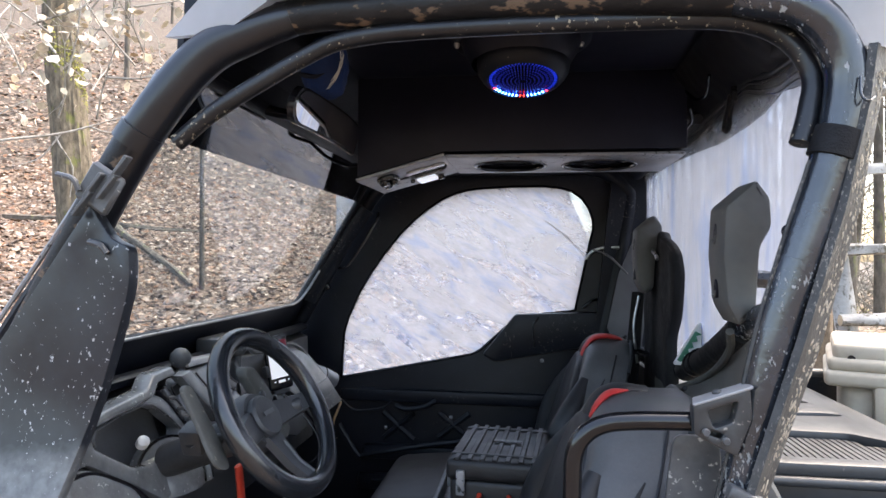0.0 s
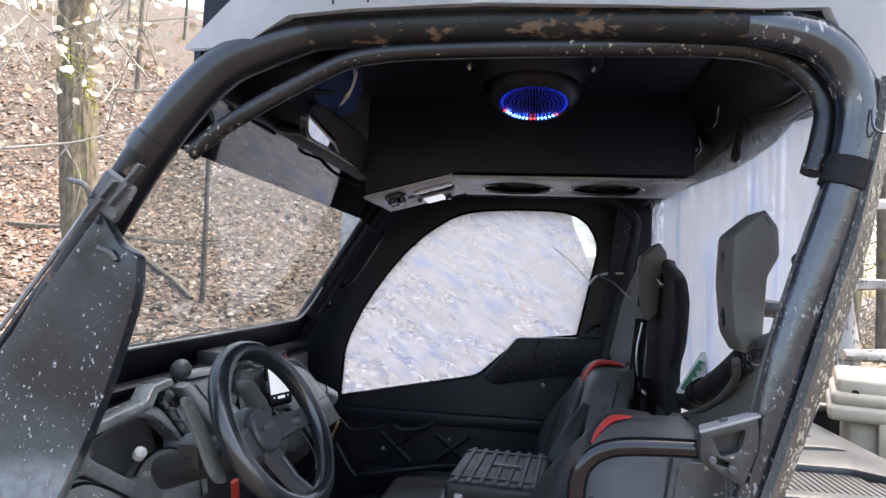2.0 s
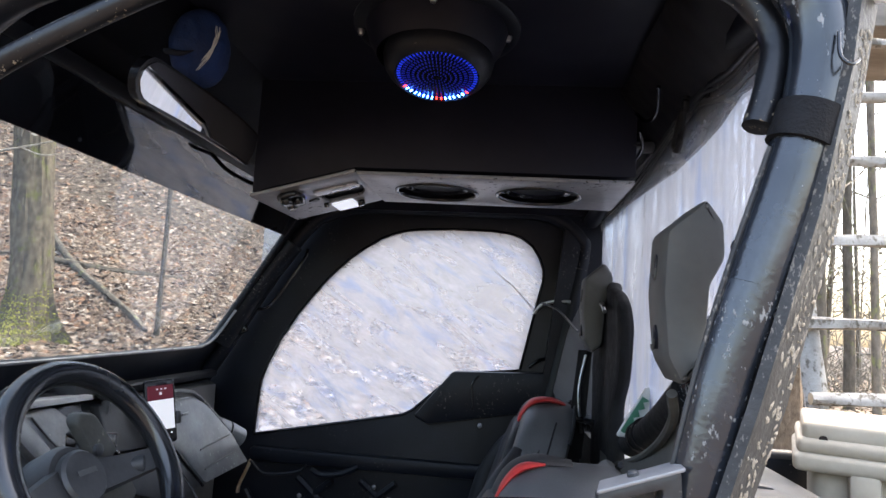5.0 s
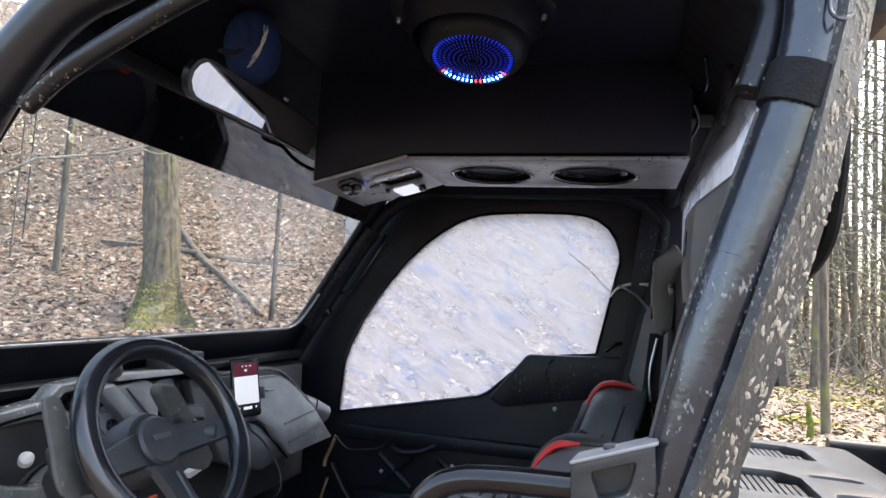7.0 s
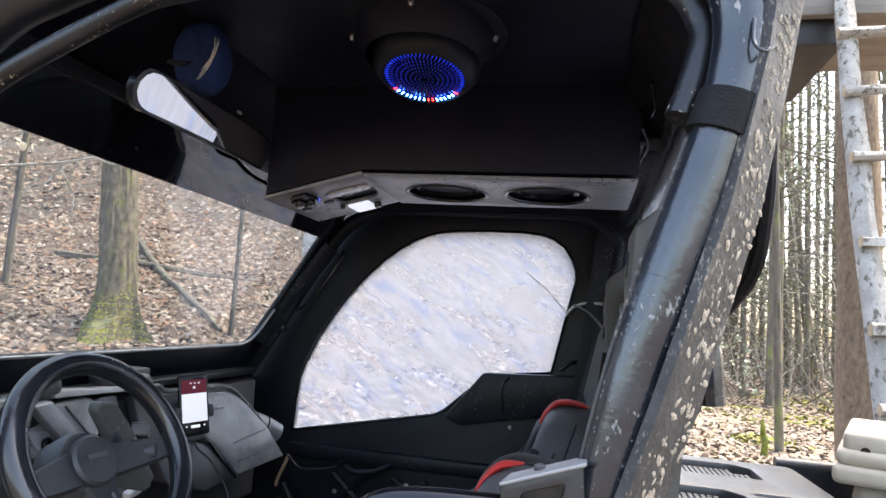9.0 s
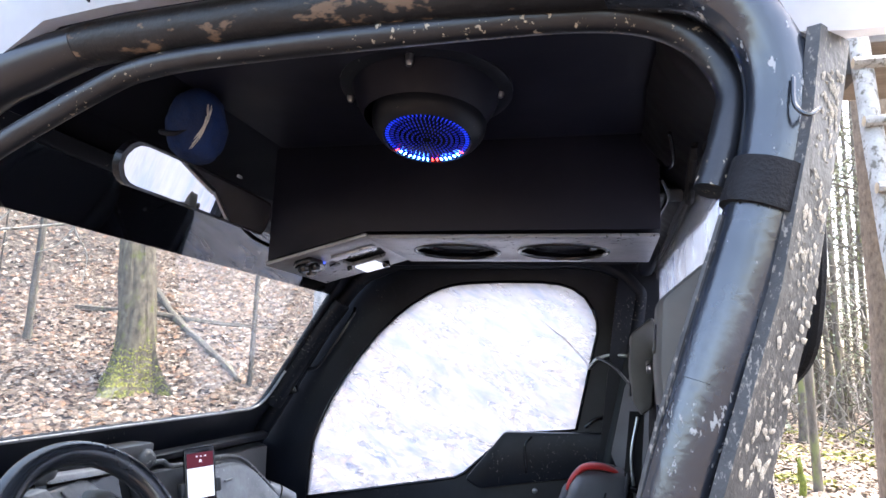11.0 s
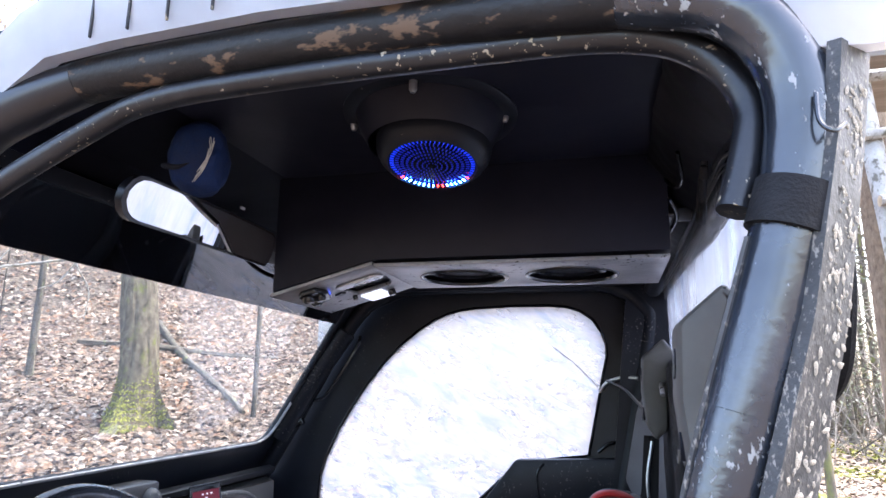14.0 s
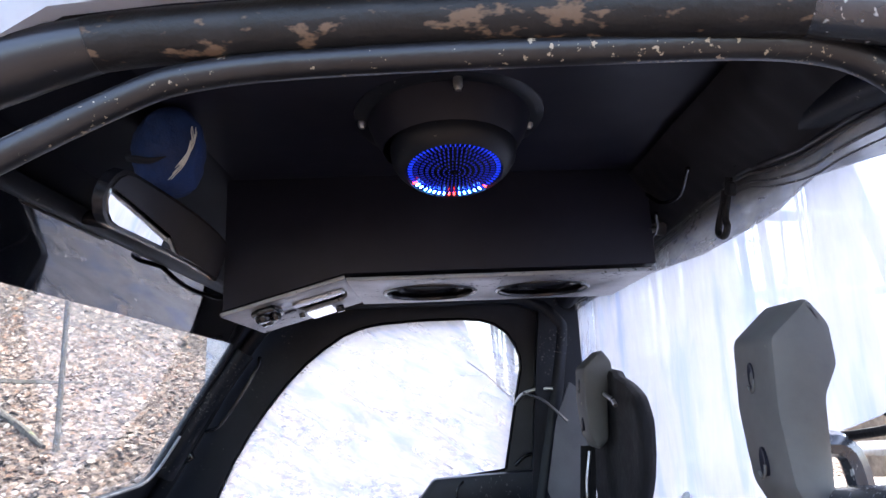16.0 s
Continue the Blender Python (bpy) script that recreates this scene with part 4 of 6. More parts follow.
part("side_button", sheet(rounded([(0.030, 0.002), (0.046, -0.006), (0.050, 0.006), (0.040, 0.014)], 0.002), [], lambda u, v, d: slope(u, v, d + 0.0082), 0.003), dash_dark, con)

# ceiling speaker with an LED ring
pod = assembly("led_speaker_pod", "round black ceiling speaker pod with glowing blue LED ring")
pm = Matrix.Translation((0.296, -0.318, 1.80)) @ Matrix.Rotation(math.pi, 4, "X") @ Matrix.Rotation(radians(-4), 4, "X")
part("pod_flange", lathe([(0.112, 0.0), (0.112, 0.006), (0.104, 0.010), (0.096, 0.010)], pm, 40), panel_black, pod)
fm = Matrix.Translation((0.300, -0.320, 1.728)) @ Matrix.Rotation(math.pi, 4, "X") @ Matrix.Rotation(radians(-13), 4, "X") @ Matrix.Scale(0.87, 4)
shell = bmesh.new()
lathe([(0.098, 0.004), (0.090, 0.026), (0.078, 0.046)], pm, 40, shell, False)
part("pod_body", shell, liner_black, pod)
part("pod_collar", lathe([(0.086, -0.034), (0.084, -0.020), (0.078, -0.010), (0.072, -0.004), (0.0655, 0.0), (0.0655, -0.004), (0.064, -0.006)], fm, 40, None, False), panel_black, pod)
part("pod_grille", lathe([(0.064, -0.006), (0.045, -0.004), (0.02, -0.001), (0.001, 0.0)], fm, 40, None, False), gloss_black, pod, "dark perforated grille")
leds, mesh_dots = bmesh.new(), bmesh.new()
for k in range(60):
    a = 2 * math.pi * k / 60
    rbox((0.0060, 0.0014, 0.002), 0, fm @ Matrix.Rotation(a, 4, "Z") @ Matrix.Translation((0.0595, 0, -0.003)), 1, leds)
part("led_ring", leds, led_ring_mat, pod, "ring of blue LEDs", 0)
for k, a in enumerate((206, 213, 221, 229, 236, 243, 250, 257, 264, 271, 278, 285, 292, 300, 308, 317)):
    part("bright_led", rbox((0.0065, 0.0024, 0.003), 0.0008, fm @ Matrix.Rotation(radians(a), 4, "Z") @ Matrix.Translation((0.0596, 0, -0.002)), 1), led_red if k in (0, 8, 9, 15) else led_cyan, pod, "bright red LED" if k in (0, 8, 9, 15) else "bright blue LED")
for r, n, w in ((0.052, 54, 0.0055), (0.0445, 48, 0.0050), (0.037, 42, 0.0040), (0.0295, 34, 0.0030), (0.022, 26, 0.0022), (0.0145, 18, 0.0018), (0.008, 10, 0.0014)):
    for k in range(n):
        a = 2 * math.pi * (k + 0.5 * (n % 4 == 0)) / n
        rbox((w, 0.0013, 0.0016), 0, fm @ Matrix.Rotation(a, 4, "Z") @ Matrix.Translation((r, 0, 0.0 - 0.004 * (r / 0.06) ** 2)), 1, mesh_dots)
part("grille_glow", mesh_dots, led_dim, pod, "blue light through the grille holes", 0)
for x, y in ((0.303, -0.418), (0.392, -0.312), (0.194, -0.326)):
    part("mount_screw", lathe([(0.005, 0), (0.005, 0.010), (0.003, 0.014), (0.001, 0.014)], Matrix.Translation((x, y, 1.797)) @ Matrix.Rotation(math.pi, 4, "X"), 10), steel, pod)

# rear-view mirror
mirror = assembly("rear_view_mirror", "long black framed panoramic rear-view mirror")
mm = Matrix.Translation((-0.006, -0.295, 1.662)) @ Matrix.Rotation(radians(1.5), 4, "Z") @ Matrix.Rotation(radians(0.6), 4, "X") @ Matrix.Rotation(radians(15), 4, "Y")


def curved_strip(length, top, bottom, d0, d1):
    """A long strip bowed towards the seats, with rounded ends, between two depths."""
    out, rows = bmesh.new(), []
    for k in range(25):
        u = math.sin((k / 12 - 1) * math.pi / 2) * length
        s = math.sqrt(max(0.05, 1 - max(0.0, (abs(u) - length + 0.022) / 0.022) ** 2))
        bow = -0.62 * u * u
        rows.append([out.verts.new(mm @ Vector((bow + d, u, v * s))) for d, v in ((d0, bottom), (d0, top), (d1, top), (d1, bottom))])
    for p, q in zip(rows, rows[1:]):
        for i in range(4):
            out.faces.new((p[i], p[(i + 1) % 4], q[(i + 1) % 4], q[i]))
    out.faces.new(rows[0])
    out.faces.new(rows[-1])
    return out


part("mirror_back", curved_strip(0.180, 0.029, -0.027, -0.011, -0.001), gloss_black, mirror)
part("mirror_glass", curved_strip(0.175, 0.0255, -0.0235, -0.002, 0.0005), mirror_mat, mirror, "reflecting mirror glass")
part("mirror_stem", tube([mm @ Vector((-0.02, 0.0, 0.02)), (-0.12, -0.25, 1.70), (-0.175, -0.24, 1.715)], 0.010, 10), gloss_black, mirror)
part("mirror_arm", tube([(-0.175, 0.02, 1.70), (-0.14, 0.03, 1.668), (-0.11, 0.08, 1.655), (-0.10, 0.14, 1.665)], 0.008, 8, flat=0.5), gloss_black, mirror)
part("mirror_tag", rbox((0.004, 0.012, 0.005), 0.001, Matrix.Translation((-0.085, -0.13, 1.745))), white_plain, mirror)

# dash
dash = assembly("dashboard", "dusty grey moulded plastic dashboard with open cubby")
part("dash_core", sheet([(-0.48, 1.185), (-0.41, 1.205), (-0.385, 1.195), (-0.378, 1.0), (-0.41, 0.92), (-0.48, 0.90)], [], side(-0.60), 1.20), dash_dark, dash)
part("dash_cowl", sheet([(-0.47, 1.21), (-0.405, 1.235), (-0.385, 1.228), (-0.39, 1.215), (-0.47, 1.185)], [], side(-0.61), 1.22, None, 0.003), panel_black, dash)


def fascia(u, v, d):
    """The dashboard's face, leaning back towards the screen: across, up, and depth towards the seats."""
    return (-0.352 - (v - 1.15) * 0.38 + d, u, v)


part("cubby_frame", sheet(rounded([(-0.62, 1.172), (-0.49, 1.192), (-0.33, 1.206), (-0.285, 1.196), (-0.225, 1.140), (-0.235, 1.075), (-0.30, 1.045), (-0.36, 1.040), (-0.42, 1.085), (-0.50, 1.140), (-0.62, 1.135)], 0.010),
                          [rounded([(-0.462, 1.180), (-0.345, 1.190), (-0.298, 1.172), (-0.258, 1.132), (-0.275, 1.108), (-0.365, 1.098), (-0.41, 1.110), (-0.478, 1.158)], 0.008)], fascia, 0.030, None, 0.005), dash_grey, dash, "scuffed grey cubby surround")
part("cubby_floor", sheet([(-0.49, 1.085), (-0.25, 1.085), (-0.25, 1.20), (-0.49, 1.20)], [], lambda u, v, d: fascia(u, v, d - 0.030), 0.006), dash_dark, dash)
# Black strips stand in for the shade in the lip gap and lower seam.
part("gap_shade_strip", tube([fascia(u, v, 0.0315) for u, v in ((-0.60, 1.168), (-0.46, 1.185), (-0.34, 1.197), (-0.30, 1.205))], 0.0035, 6), gloss_black, dash)
part("gap_shade_strip", tube([fascia(u, v, 0.036) for u, v in ((-0.56, 1.136), (-0.505, 1.130), (-0.44, 1.092), (-0.40, 1.05), (-0.36, 1.035))], 0.004, 6), gloss_black, dash)
part("cubby_rim", tube([fascia(u, v, 0.031) for u, v in ((-0.478, 1.160), (-0.462, 1.182), (-0.345, 1.192), (-0.298, 1.174), (-0.258, 1.132))], 0.0028, 6, 2), bracket_grey, dash)
part("cubby_lip", sheet(rounded([(-0.62, 1.192), (-0.335, 1.216), (-0.305, 1.236), (-0.245, 1.240), (-0.243, 1.226), (-0.30, 1.222), (-0.325, 1.203), (-0.62, 1.178)], 0.004), [], lambda u, v, d: fascia(u, v, d + 0.012), 0.035, None, 0.004), dash_grey, dash)
vm = aim(fascia(-0.300, 1.050, 0.010), (0.84, -0.28, 0.40)) @ Matrix.Scale(1.22, 4)
# Black rings on the arch stand in for its shaded grooves.
for kind, arch, mat_used in (("vent_dome", lathe([(0.066, -0.05), (0.066, 0.004), (0.060, 0.012), (0.050, 0.014), (0.048, 0.006), (0.044, 0.006), (0.041, 0.018), (0.026, 0.026), (0.001, 0.028)], vm, 32), dash_grey), ("groove_shade_ring", torus(0.0475, 0.0040, vm @ Matrix.Translation((0, 0, 0.009)), 36, 8), gloss_black), ("groove_shade_ring", torus(0.0630, 0.0026, vm @ Matrix.Translation((0, 0, 0.008)), 36, 8), gloss_black)):
    bmesh.ops.bisect_plane(arch, geom=arch.verts[:] + arch.edges[:] + arch.faces[:], plane_co=vm.translation - Vector((0, 0, 0.012)), plane_no=(0, 0, -1), clear_outer=True)
    part(kind, arch, mat_used, dash, "stepped grey arch of the vent" if kind == "vent_dome" else "black ring standing in for the shaded groove of the vent")
part("white_cap", lathe([(0.010, 0), (0.010, 0.012), (0.006, 0.016), (0.001, 0.017)], aim(fascia(-0.375, 1.135, 0.030), (0.6, -0.4, 0.7)), 16), white_plain, dash)
part("lower_skirt", sheet(rounded([(-0.60, 1.135), (-0.505, 1.138), (-0.43, 1.085), (-0.405, 1.03), (-0.375, 0.985), (-0.385, 0.93), (-0.44, 0.92), (-0.51, 1.03), (-0.60, 1.05)], 0.018), [], lambda u, v, d: fascia(u, v, d + 0.005), 0.035, None, 0.007), dash_grey, dash)


def paddle(u, v, d):
    return (-0.188 + (1.246 - v) * 0.70 + d, u, v)


part("hand_paddle", sheet(curve2d([(-0.486, 1.238), (-0.478, 1.252), (-0.458, 1.250), (-0.461, 1.215), (-0.468, 1.18), (-0.476, 1.158), (-0.486, 1.144), (-0.506, 1.148), (-0.508, 1.166), (-0.497, 1.20)]), [], paddle, 0.008, None, 0.002), foam_grey, dash, "grey curved hand paddle beside the wheel")
part("paddle_mount", rbox((0.035, 0.035, 0.045), 0.006, Matrix.Translation((-0.195, -0.425, 1.165)) @ Matrix.Rotation(radians(20), 4, "X")), dash_dark, dash)
part("paddle_arm", tube([(-0.195, -0.44, 1.165), (-0.19, -0.39, 1.15), (-0.17, -0.35, 1.15)], 0.010, 10), dash_dark, dash)
part("slot_panel", sheet(rounded([(-0.236, 1.222), (-0.196, 1.226), (-0.112, 1.122), (-0.150, 1.116)], 0.004), [], lambda u, v, d: fascia(u, v, d + 0.025), 0.026, None, 0.003), dash_grey, dash)
part("slot_recess", sheet(rounded([(-0.285, 1.205), (-0.262, 1.21), (-0.200, 1.115), (-0.225, 1.10)], 0.006), [], lambda u, v, d: fascia(u, v, d + 0.015), 0.018, None, 0.003), gloss_black, dash)
for k in range(4):
    part("slot_rib", rbox((0.012, 0.012, 0.006), 0.002, Matrix.Translation(fascia(-0.262 + 0.013 * k, 1.187 - 0.022 * k, 0.036))), bracket_grey, dash)
part("gauge_panel", sheet(rounded([(-0.225, 1.212), (-0.09, 1.222), (-0.055, 1.195), (0.03, 1.10), (0.02, 1.04), (-0.16, 1.06), (-0.25, 1.10)], 0.012), [rounded([(-0.205, 1.195), (-0.165, 1.198), (-0.125, 1.150), (-0.150, 1.140)], 0.005), rounded([(-0.075, 1.175), (-0.03, 1.155), (-0.045, 1.135), (-0.085, 1.150)], 0.005)], lambda u, v, d: fascia(u, v, d + 0.006), 0.022, None, 0.004), dash_grey, dash, "grey switch panel")
part("gauge_back", sheet([(-0.24, 1.06), (0.02, 1.06), (0.02, 1.21), (-0.24, 1.21)], [], lambda u, v, d: fascia(u, v, d - 0.012), 0.006), gloss_black, dash)
for slot in ([(-0.203, 1.206), (-0.180, 1.197), (-0.145, 1.154), (-0.174, 1.151)], [(-0.240, 1.202), (-0.212, 1.207), (-0.204, 1.194), (-0.238, 1.186)], [(-0.045, 1.190), (-0.012, 1.168), (-0.028, 1.156), (-0.060, 1.176)], [(0.008, 1.160), (0.050, 1.154), (0.040, 1.132), (0.000, 1.138)]):
    mid_u, mid_v = sum(u for u, v in slot) / 4, sum(v for u, v in slot) / 4
    slot = [(mid_u + 1.25 * (u - mid_u), mid_v + 1.25 * (v - mid_v)) for u, v in slot]
    part("vent_slot", sheet(rounded(slot, 0.003), [], lambda u, v, d: fascia(u, v, d + 0.0275), 0.003, None, 0.0006), gloss_black, dash, "black slot in the switch panel")
    part("slot_edge", tube([fascia(u, v, 0.0305) for u, v in slot[:3]], 0.0016, 6, 1), bracket_grey, dash)
part("key_plate", sheet(rounded([(-0.238, 1.184), (-0.190, 1.178), (-0.162, 1.142), (-0.224, 1.136)], 0.004), [], lambda u, v, d: fascia(u, v, d + 0.020), 0.012, None, 0.002), dash_grey, dash, "grey key switch plate")
part("panel_groove", tube([fascia(-0.150, 1.212, 0.030), fascia(-0.115, 1.165, 0.032), fascia(-0.095, 1.155, 0.032)], 0.002, 6), dash_dark, dash)


def arm(u, v, d):
    return (-0.212 + (1.235 - v) * 0.45 + d, u, v)


part("column_bracket", sheet(rounded([(-0.262, 1.232), (-0.250, 1.244), (-0.218, 1.240), (-0.195, 1.195), (-0.172, 1.120), (-0.20, 1.105), (-0.262, 1.125), (-0.245, 1.185)], 0.008), [], arm, 0.022, None, 0.005), foam_grey, dash, "dark grey bracket above the column")
part("bracket_bolt", lathe([(0.009, 0), (0.009, 0.006), (0.004, 0.008)], aim(arm(-0.240, 1.192, 0.022), (1, 0, 0.2)), 12), dash_dark, dash)
part("bracket_wire", tube([arm(-0.235, 1.165, 0.03), arm(-0.215, 1.185, 0.035), arm(-0.205, 1.178, 0.03)], 0.003, 6), gloss_black, dash)
for y, z in ((-0.206, 1.157), (-0.105, 1.125)):
    part("key_switch", lathe([(0.0115, 0), (0.0115, 0.006), (0.008, 0.008), (0.007, 0.003), (0.001, 0.003)], aim(fascia(y, z, 0.030), (0.93, 0, 0.36)), 18), gloss_black, dash)
part("blue_dial", lathe([(0.0125, -0.02), (0.0125, 0.006), (0.010, 0.009), (0.001, 0.009)], aim((-0.100, -0.248, 1.180), (0.9, 0.35, 0.2)), 20), dash_dark, dash)
part("blue_dial_ring", torus(0.0095, 0.0020, aim((-0.095, -0.246, 1.181), (0.9, 0.35, 0.2)), 24, 8), led_soft, dash, "lit blue ring on a dial")
part("white_lever", rbox((0.016, 0.055, 0.012), 0.003, Matrix.Translation((-0.205, -0.125, 1.083)) @ Matrix.Rotation(radians(12), 4, "X")), white_plain, dash)
for p in ((-0.369, -0.168, 1.243), (-0.362, 0.070, 1.232)):
    b = lathe([(0.001, -0.021), (0.010, -0.0185), (0.018, -0.010), (0.021, 0.0), (0.018, 0.010), (0.010, 0.0185), (0.001, 0.021)], Matrix.Translation(p), 20)
    lathe([(0.008, -0.045), (0.008, -0.012)], Matrix.Translation(p), 10, b)
    part("mount_ball", b, bracket_grey, dash, "grey rubber mounting ball")
part("top_bar", sheet([(-0.17, 1.226), (0.01, 1.222), (0.01, 1.231), (-0.17, 1.238)], [], lambda u, v, d: fascia(u, v, d + 0.002), 0.03, None, 0.002), console_silver, dash)
part("tray_edge", tube([fascia(0.06, 1.222, 0.02), fascia(0.120, 1.222, 0.02), fascia(0.152, 1.208, 0.02), fascia(0.30, 1.206, 0.02), fascia(0.363, 1.201, 0.02), fascia(0.425, 1.181, 0.02), fascia(0.520, 1.098, 0.02)], 0.0055, 8, 3), bracket_grey, dash, "pale worn edge of the dash tray")
part("tray_box", bx(-0.42, -0.365, -0.02, 0.10, 1.225, 1.262, 0.006), dash_dark, dash)
gb = bmesh.new()
sheet(rounded([(0.212, 1.196), (0.363, 1.190), (0.418, 1.170), (0.512, 1.088), (0.566, 1.004), (0.322, 1.004), (0.248, 1.086), (0.222, 1.10)], [0.006, 0.02, 0.03, 0.015, 0.012, 0.01, 0.02, 0.006]), [], lambda u, v, d: fascia(u, v, d - 0.01), 0.050, gb, 0.007)
part("glovebox", gb, dash_grey, dash, "smooth grey glovebox lid")
part("centre_panel", sheet(rounded([(0.050, 1.112), (0.176, 1.103), (0.216, 1.094), (0.242, 1.082), (0.315, 1.002), (0.193, 0.996), (0.070, 1.04)], 0.008), [], lambda u, v, d: fascia(u, v, d - 0.01), 0.042, None, 0.006), dash_dark, dash, "dark grey lower centre panel")
part("centre_recess", sheet(rounded([(0.05, 1.205), (0.205, 1.20), (0.210, 1.10), (0.17, 1.108), (0.05, 1.118)], 0.006), [], lambda u, v, d: fascia(u, v, d - 0.012), 0.022, None, 0.003), dash_dark, dash)
part("glovebox_seam", tube([fascia(0.236, 1.098, 0.034), fascia(0.262, 1.064, 0.034), fascia(0.318, 1.000, 0.032)], 0.003, 6), gloss_black, dash)
for v in (1.088, 1.046):
    part("glovebox_line", tube([fascia(0.33, v - 0.012, 0.0412), fascia(0.40, v - 0.008, 0.0412), fascia(0.49, v - 0.004, 0.0412)], 0.0018, 6), dash_dark, dash)
part("glovebox_latch", rbox((0.005, 0.03, 0.005), 0.002, Matrix.Translation(fascia(0.30, 1.16, 0.043))), console_silver, dash)
part("grab_end", tube([(-0.340, 0.520, 1.092), (-0.315, 0.555, 1.075), (-0.295, 0.585, 1.060)], 0.030, 18, 4, taper=[1.05, 1.0, 0.85]), dash_grey, dash, "rounded grey end of the grab bar")
part("grab_groove", torus(0.0305, 0.002, aim((-0.322, 0.545, 1.080), (0.5, 0.7, -0.4)), 24, 6), gloss_black, dash)
part("lower_dash", sheet([(-0.42, 1.0), (-0.37, 1.02), (-0.37, 0.88), (-0.44, 0.84)], [], side(-0.30), 0.92, None, 0.006), dash_dark, dash)
part("red_handle", tube([(-0.227, -0.208, 1.053), (-0.224, -0.203, 1.001), (-0.227, -0.188, 0.931)], 0.012, 10, flat=0.5), red_plain, dash, "red release handle under the column")

# steering wheel
wheel = assembly("steering_wheel", "black three-spoke steering wheel with worn rubber rim")
wn = Vector((0.850, -0.070, 0.523)).normalized()
wm = aim((-0.1146, -0.350, 1.1833), wn)
rim_m = wm @ Matrix.Translation((0, 0, 0.025))
part("rim", torus(0.1330, 0.0165, rim_m, 72, 16), wheel_rubber, wheel, "thick black rubber rim")
across = Vector((0, 1, 0))
above = wn.cross(across).normalized()
above = above if above.z > 0 else -above


def on_wheel(a, r, d=0.0):
    """A point on the wheel: angle from straight up towards the passenger, radius, and height above its plane."""
    return Vector(wm.translation) + above * (r * math.cos(radians(a))) + across * (r * math.sin(radians(a))) + wn * d


for a in (95, 262, 178):
    sp = bmesh.new()
    for r0, r1, w0, w1, d0, d1 in ((0.03, 0.09, 0.026, 0.020, -0.008, 0.004), (0.09, 0.128, 0.020, 0.017, 0.004, 0.022)):
        tan = (on_wheel(a + 1, 0.1) - on_wheel(a - 1, 0.1)).normalized()
        ring = [[sp.verts.new(on_wheel(a, r, d) + tan * s * w + wn * h) for s, h in ((-1, -0.006), (1, -0.006), (0.85, 0.006), (-0.85, 0.006))] for r, w, d in ((r0, w0, d0), (r1, w1, d1))]
        for i in range(4):
            sp.faces.new((ring[0][i], ring[0][(i + 1) % 4], ring[1][(i + 1) % 4], ring[1][i]))
    bmesh.ops.remove_doubles(sp, verts=sp.verts, dist=0.0004)
    part("spoke", sp, dash_dark, wheel, "grey-black moulded spoke", 30)
part("spoke_groove", tube([on_wheel(170, 0.05, 0.004), on_wheel(174, 0.09, 0.011), on_wheel(175, 0.126, 0.028)], 0.0028, 6, 1), bracket_grey, wheel)
part("hub_boss", lathe([(0.050, -0.05), (0.050, -0.016), (0.044, -0.006), (0.001, -0.004)], wm, 32), dash_dark, wheel)
part("hub_cap", lathe([(0.036, -0.006), (0.036, 0.004), (0.032, 0.008), (0.001, 0.010)], wm, 32), dash_dark, wheel, "round black hub cap")
part("hub_mark", rbox((0.036, 0.007, 0.001), 0, Matrix.Translation(on_wheel(0, 0.004, 0.0105)) @ Matrix(((across.x, above.x, wn.x), (across.y, above.y, wn.y), (across.z, above.z, wn.z))).to_4x4(), 1), bracket_grey, wheel, "plain raised bar on the hub cap", 0)
part("column", tube([on_wheel(0, 0.0, -0.02), on_wheel(0, 0.0, -0.07), (-0.30, -0.325, 1.095)], 0.030, 18, 3, taper=[1.1, 1.0, 0.95]), dash_dark, vehicle, "grey steering column shroud")


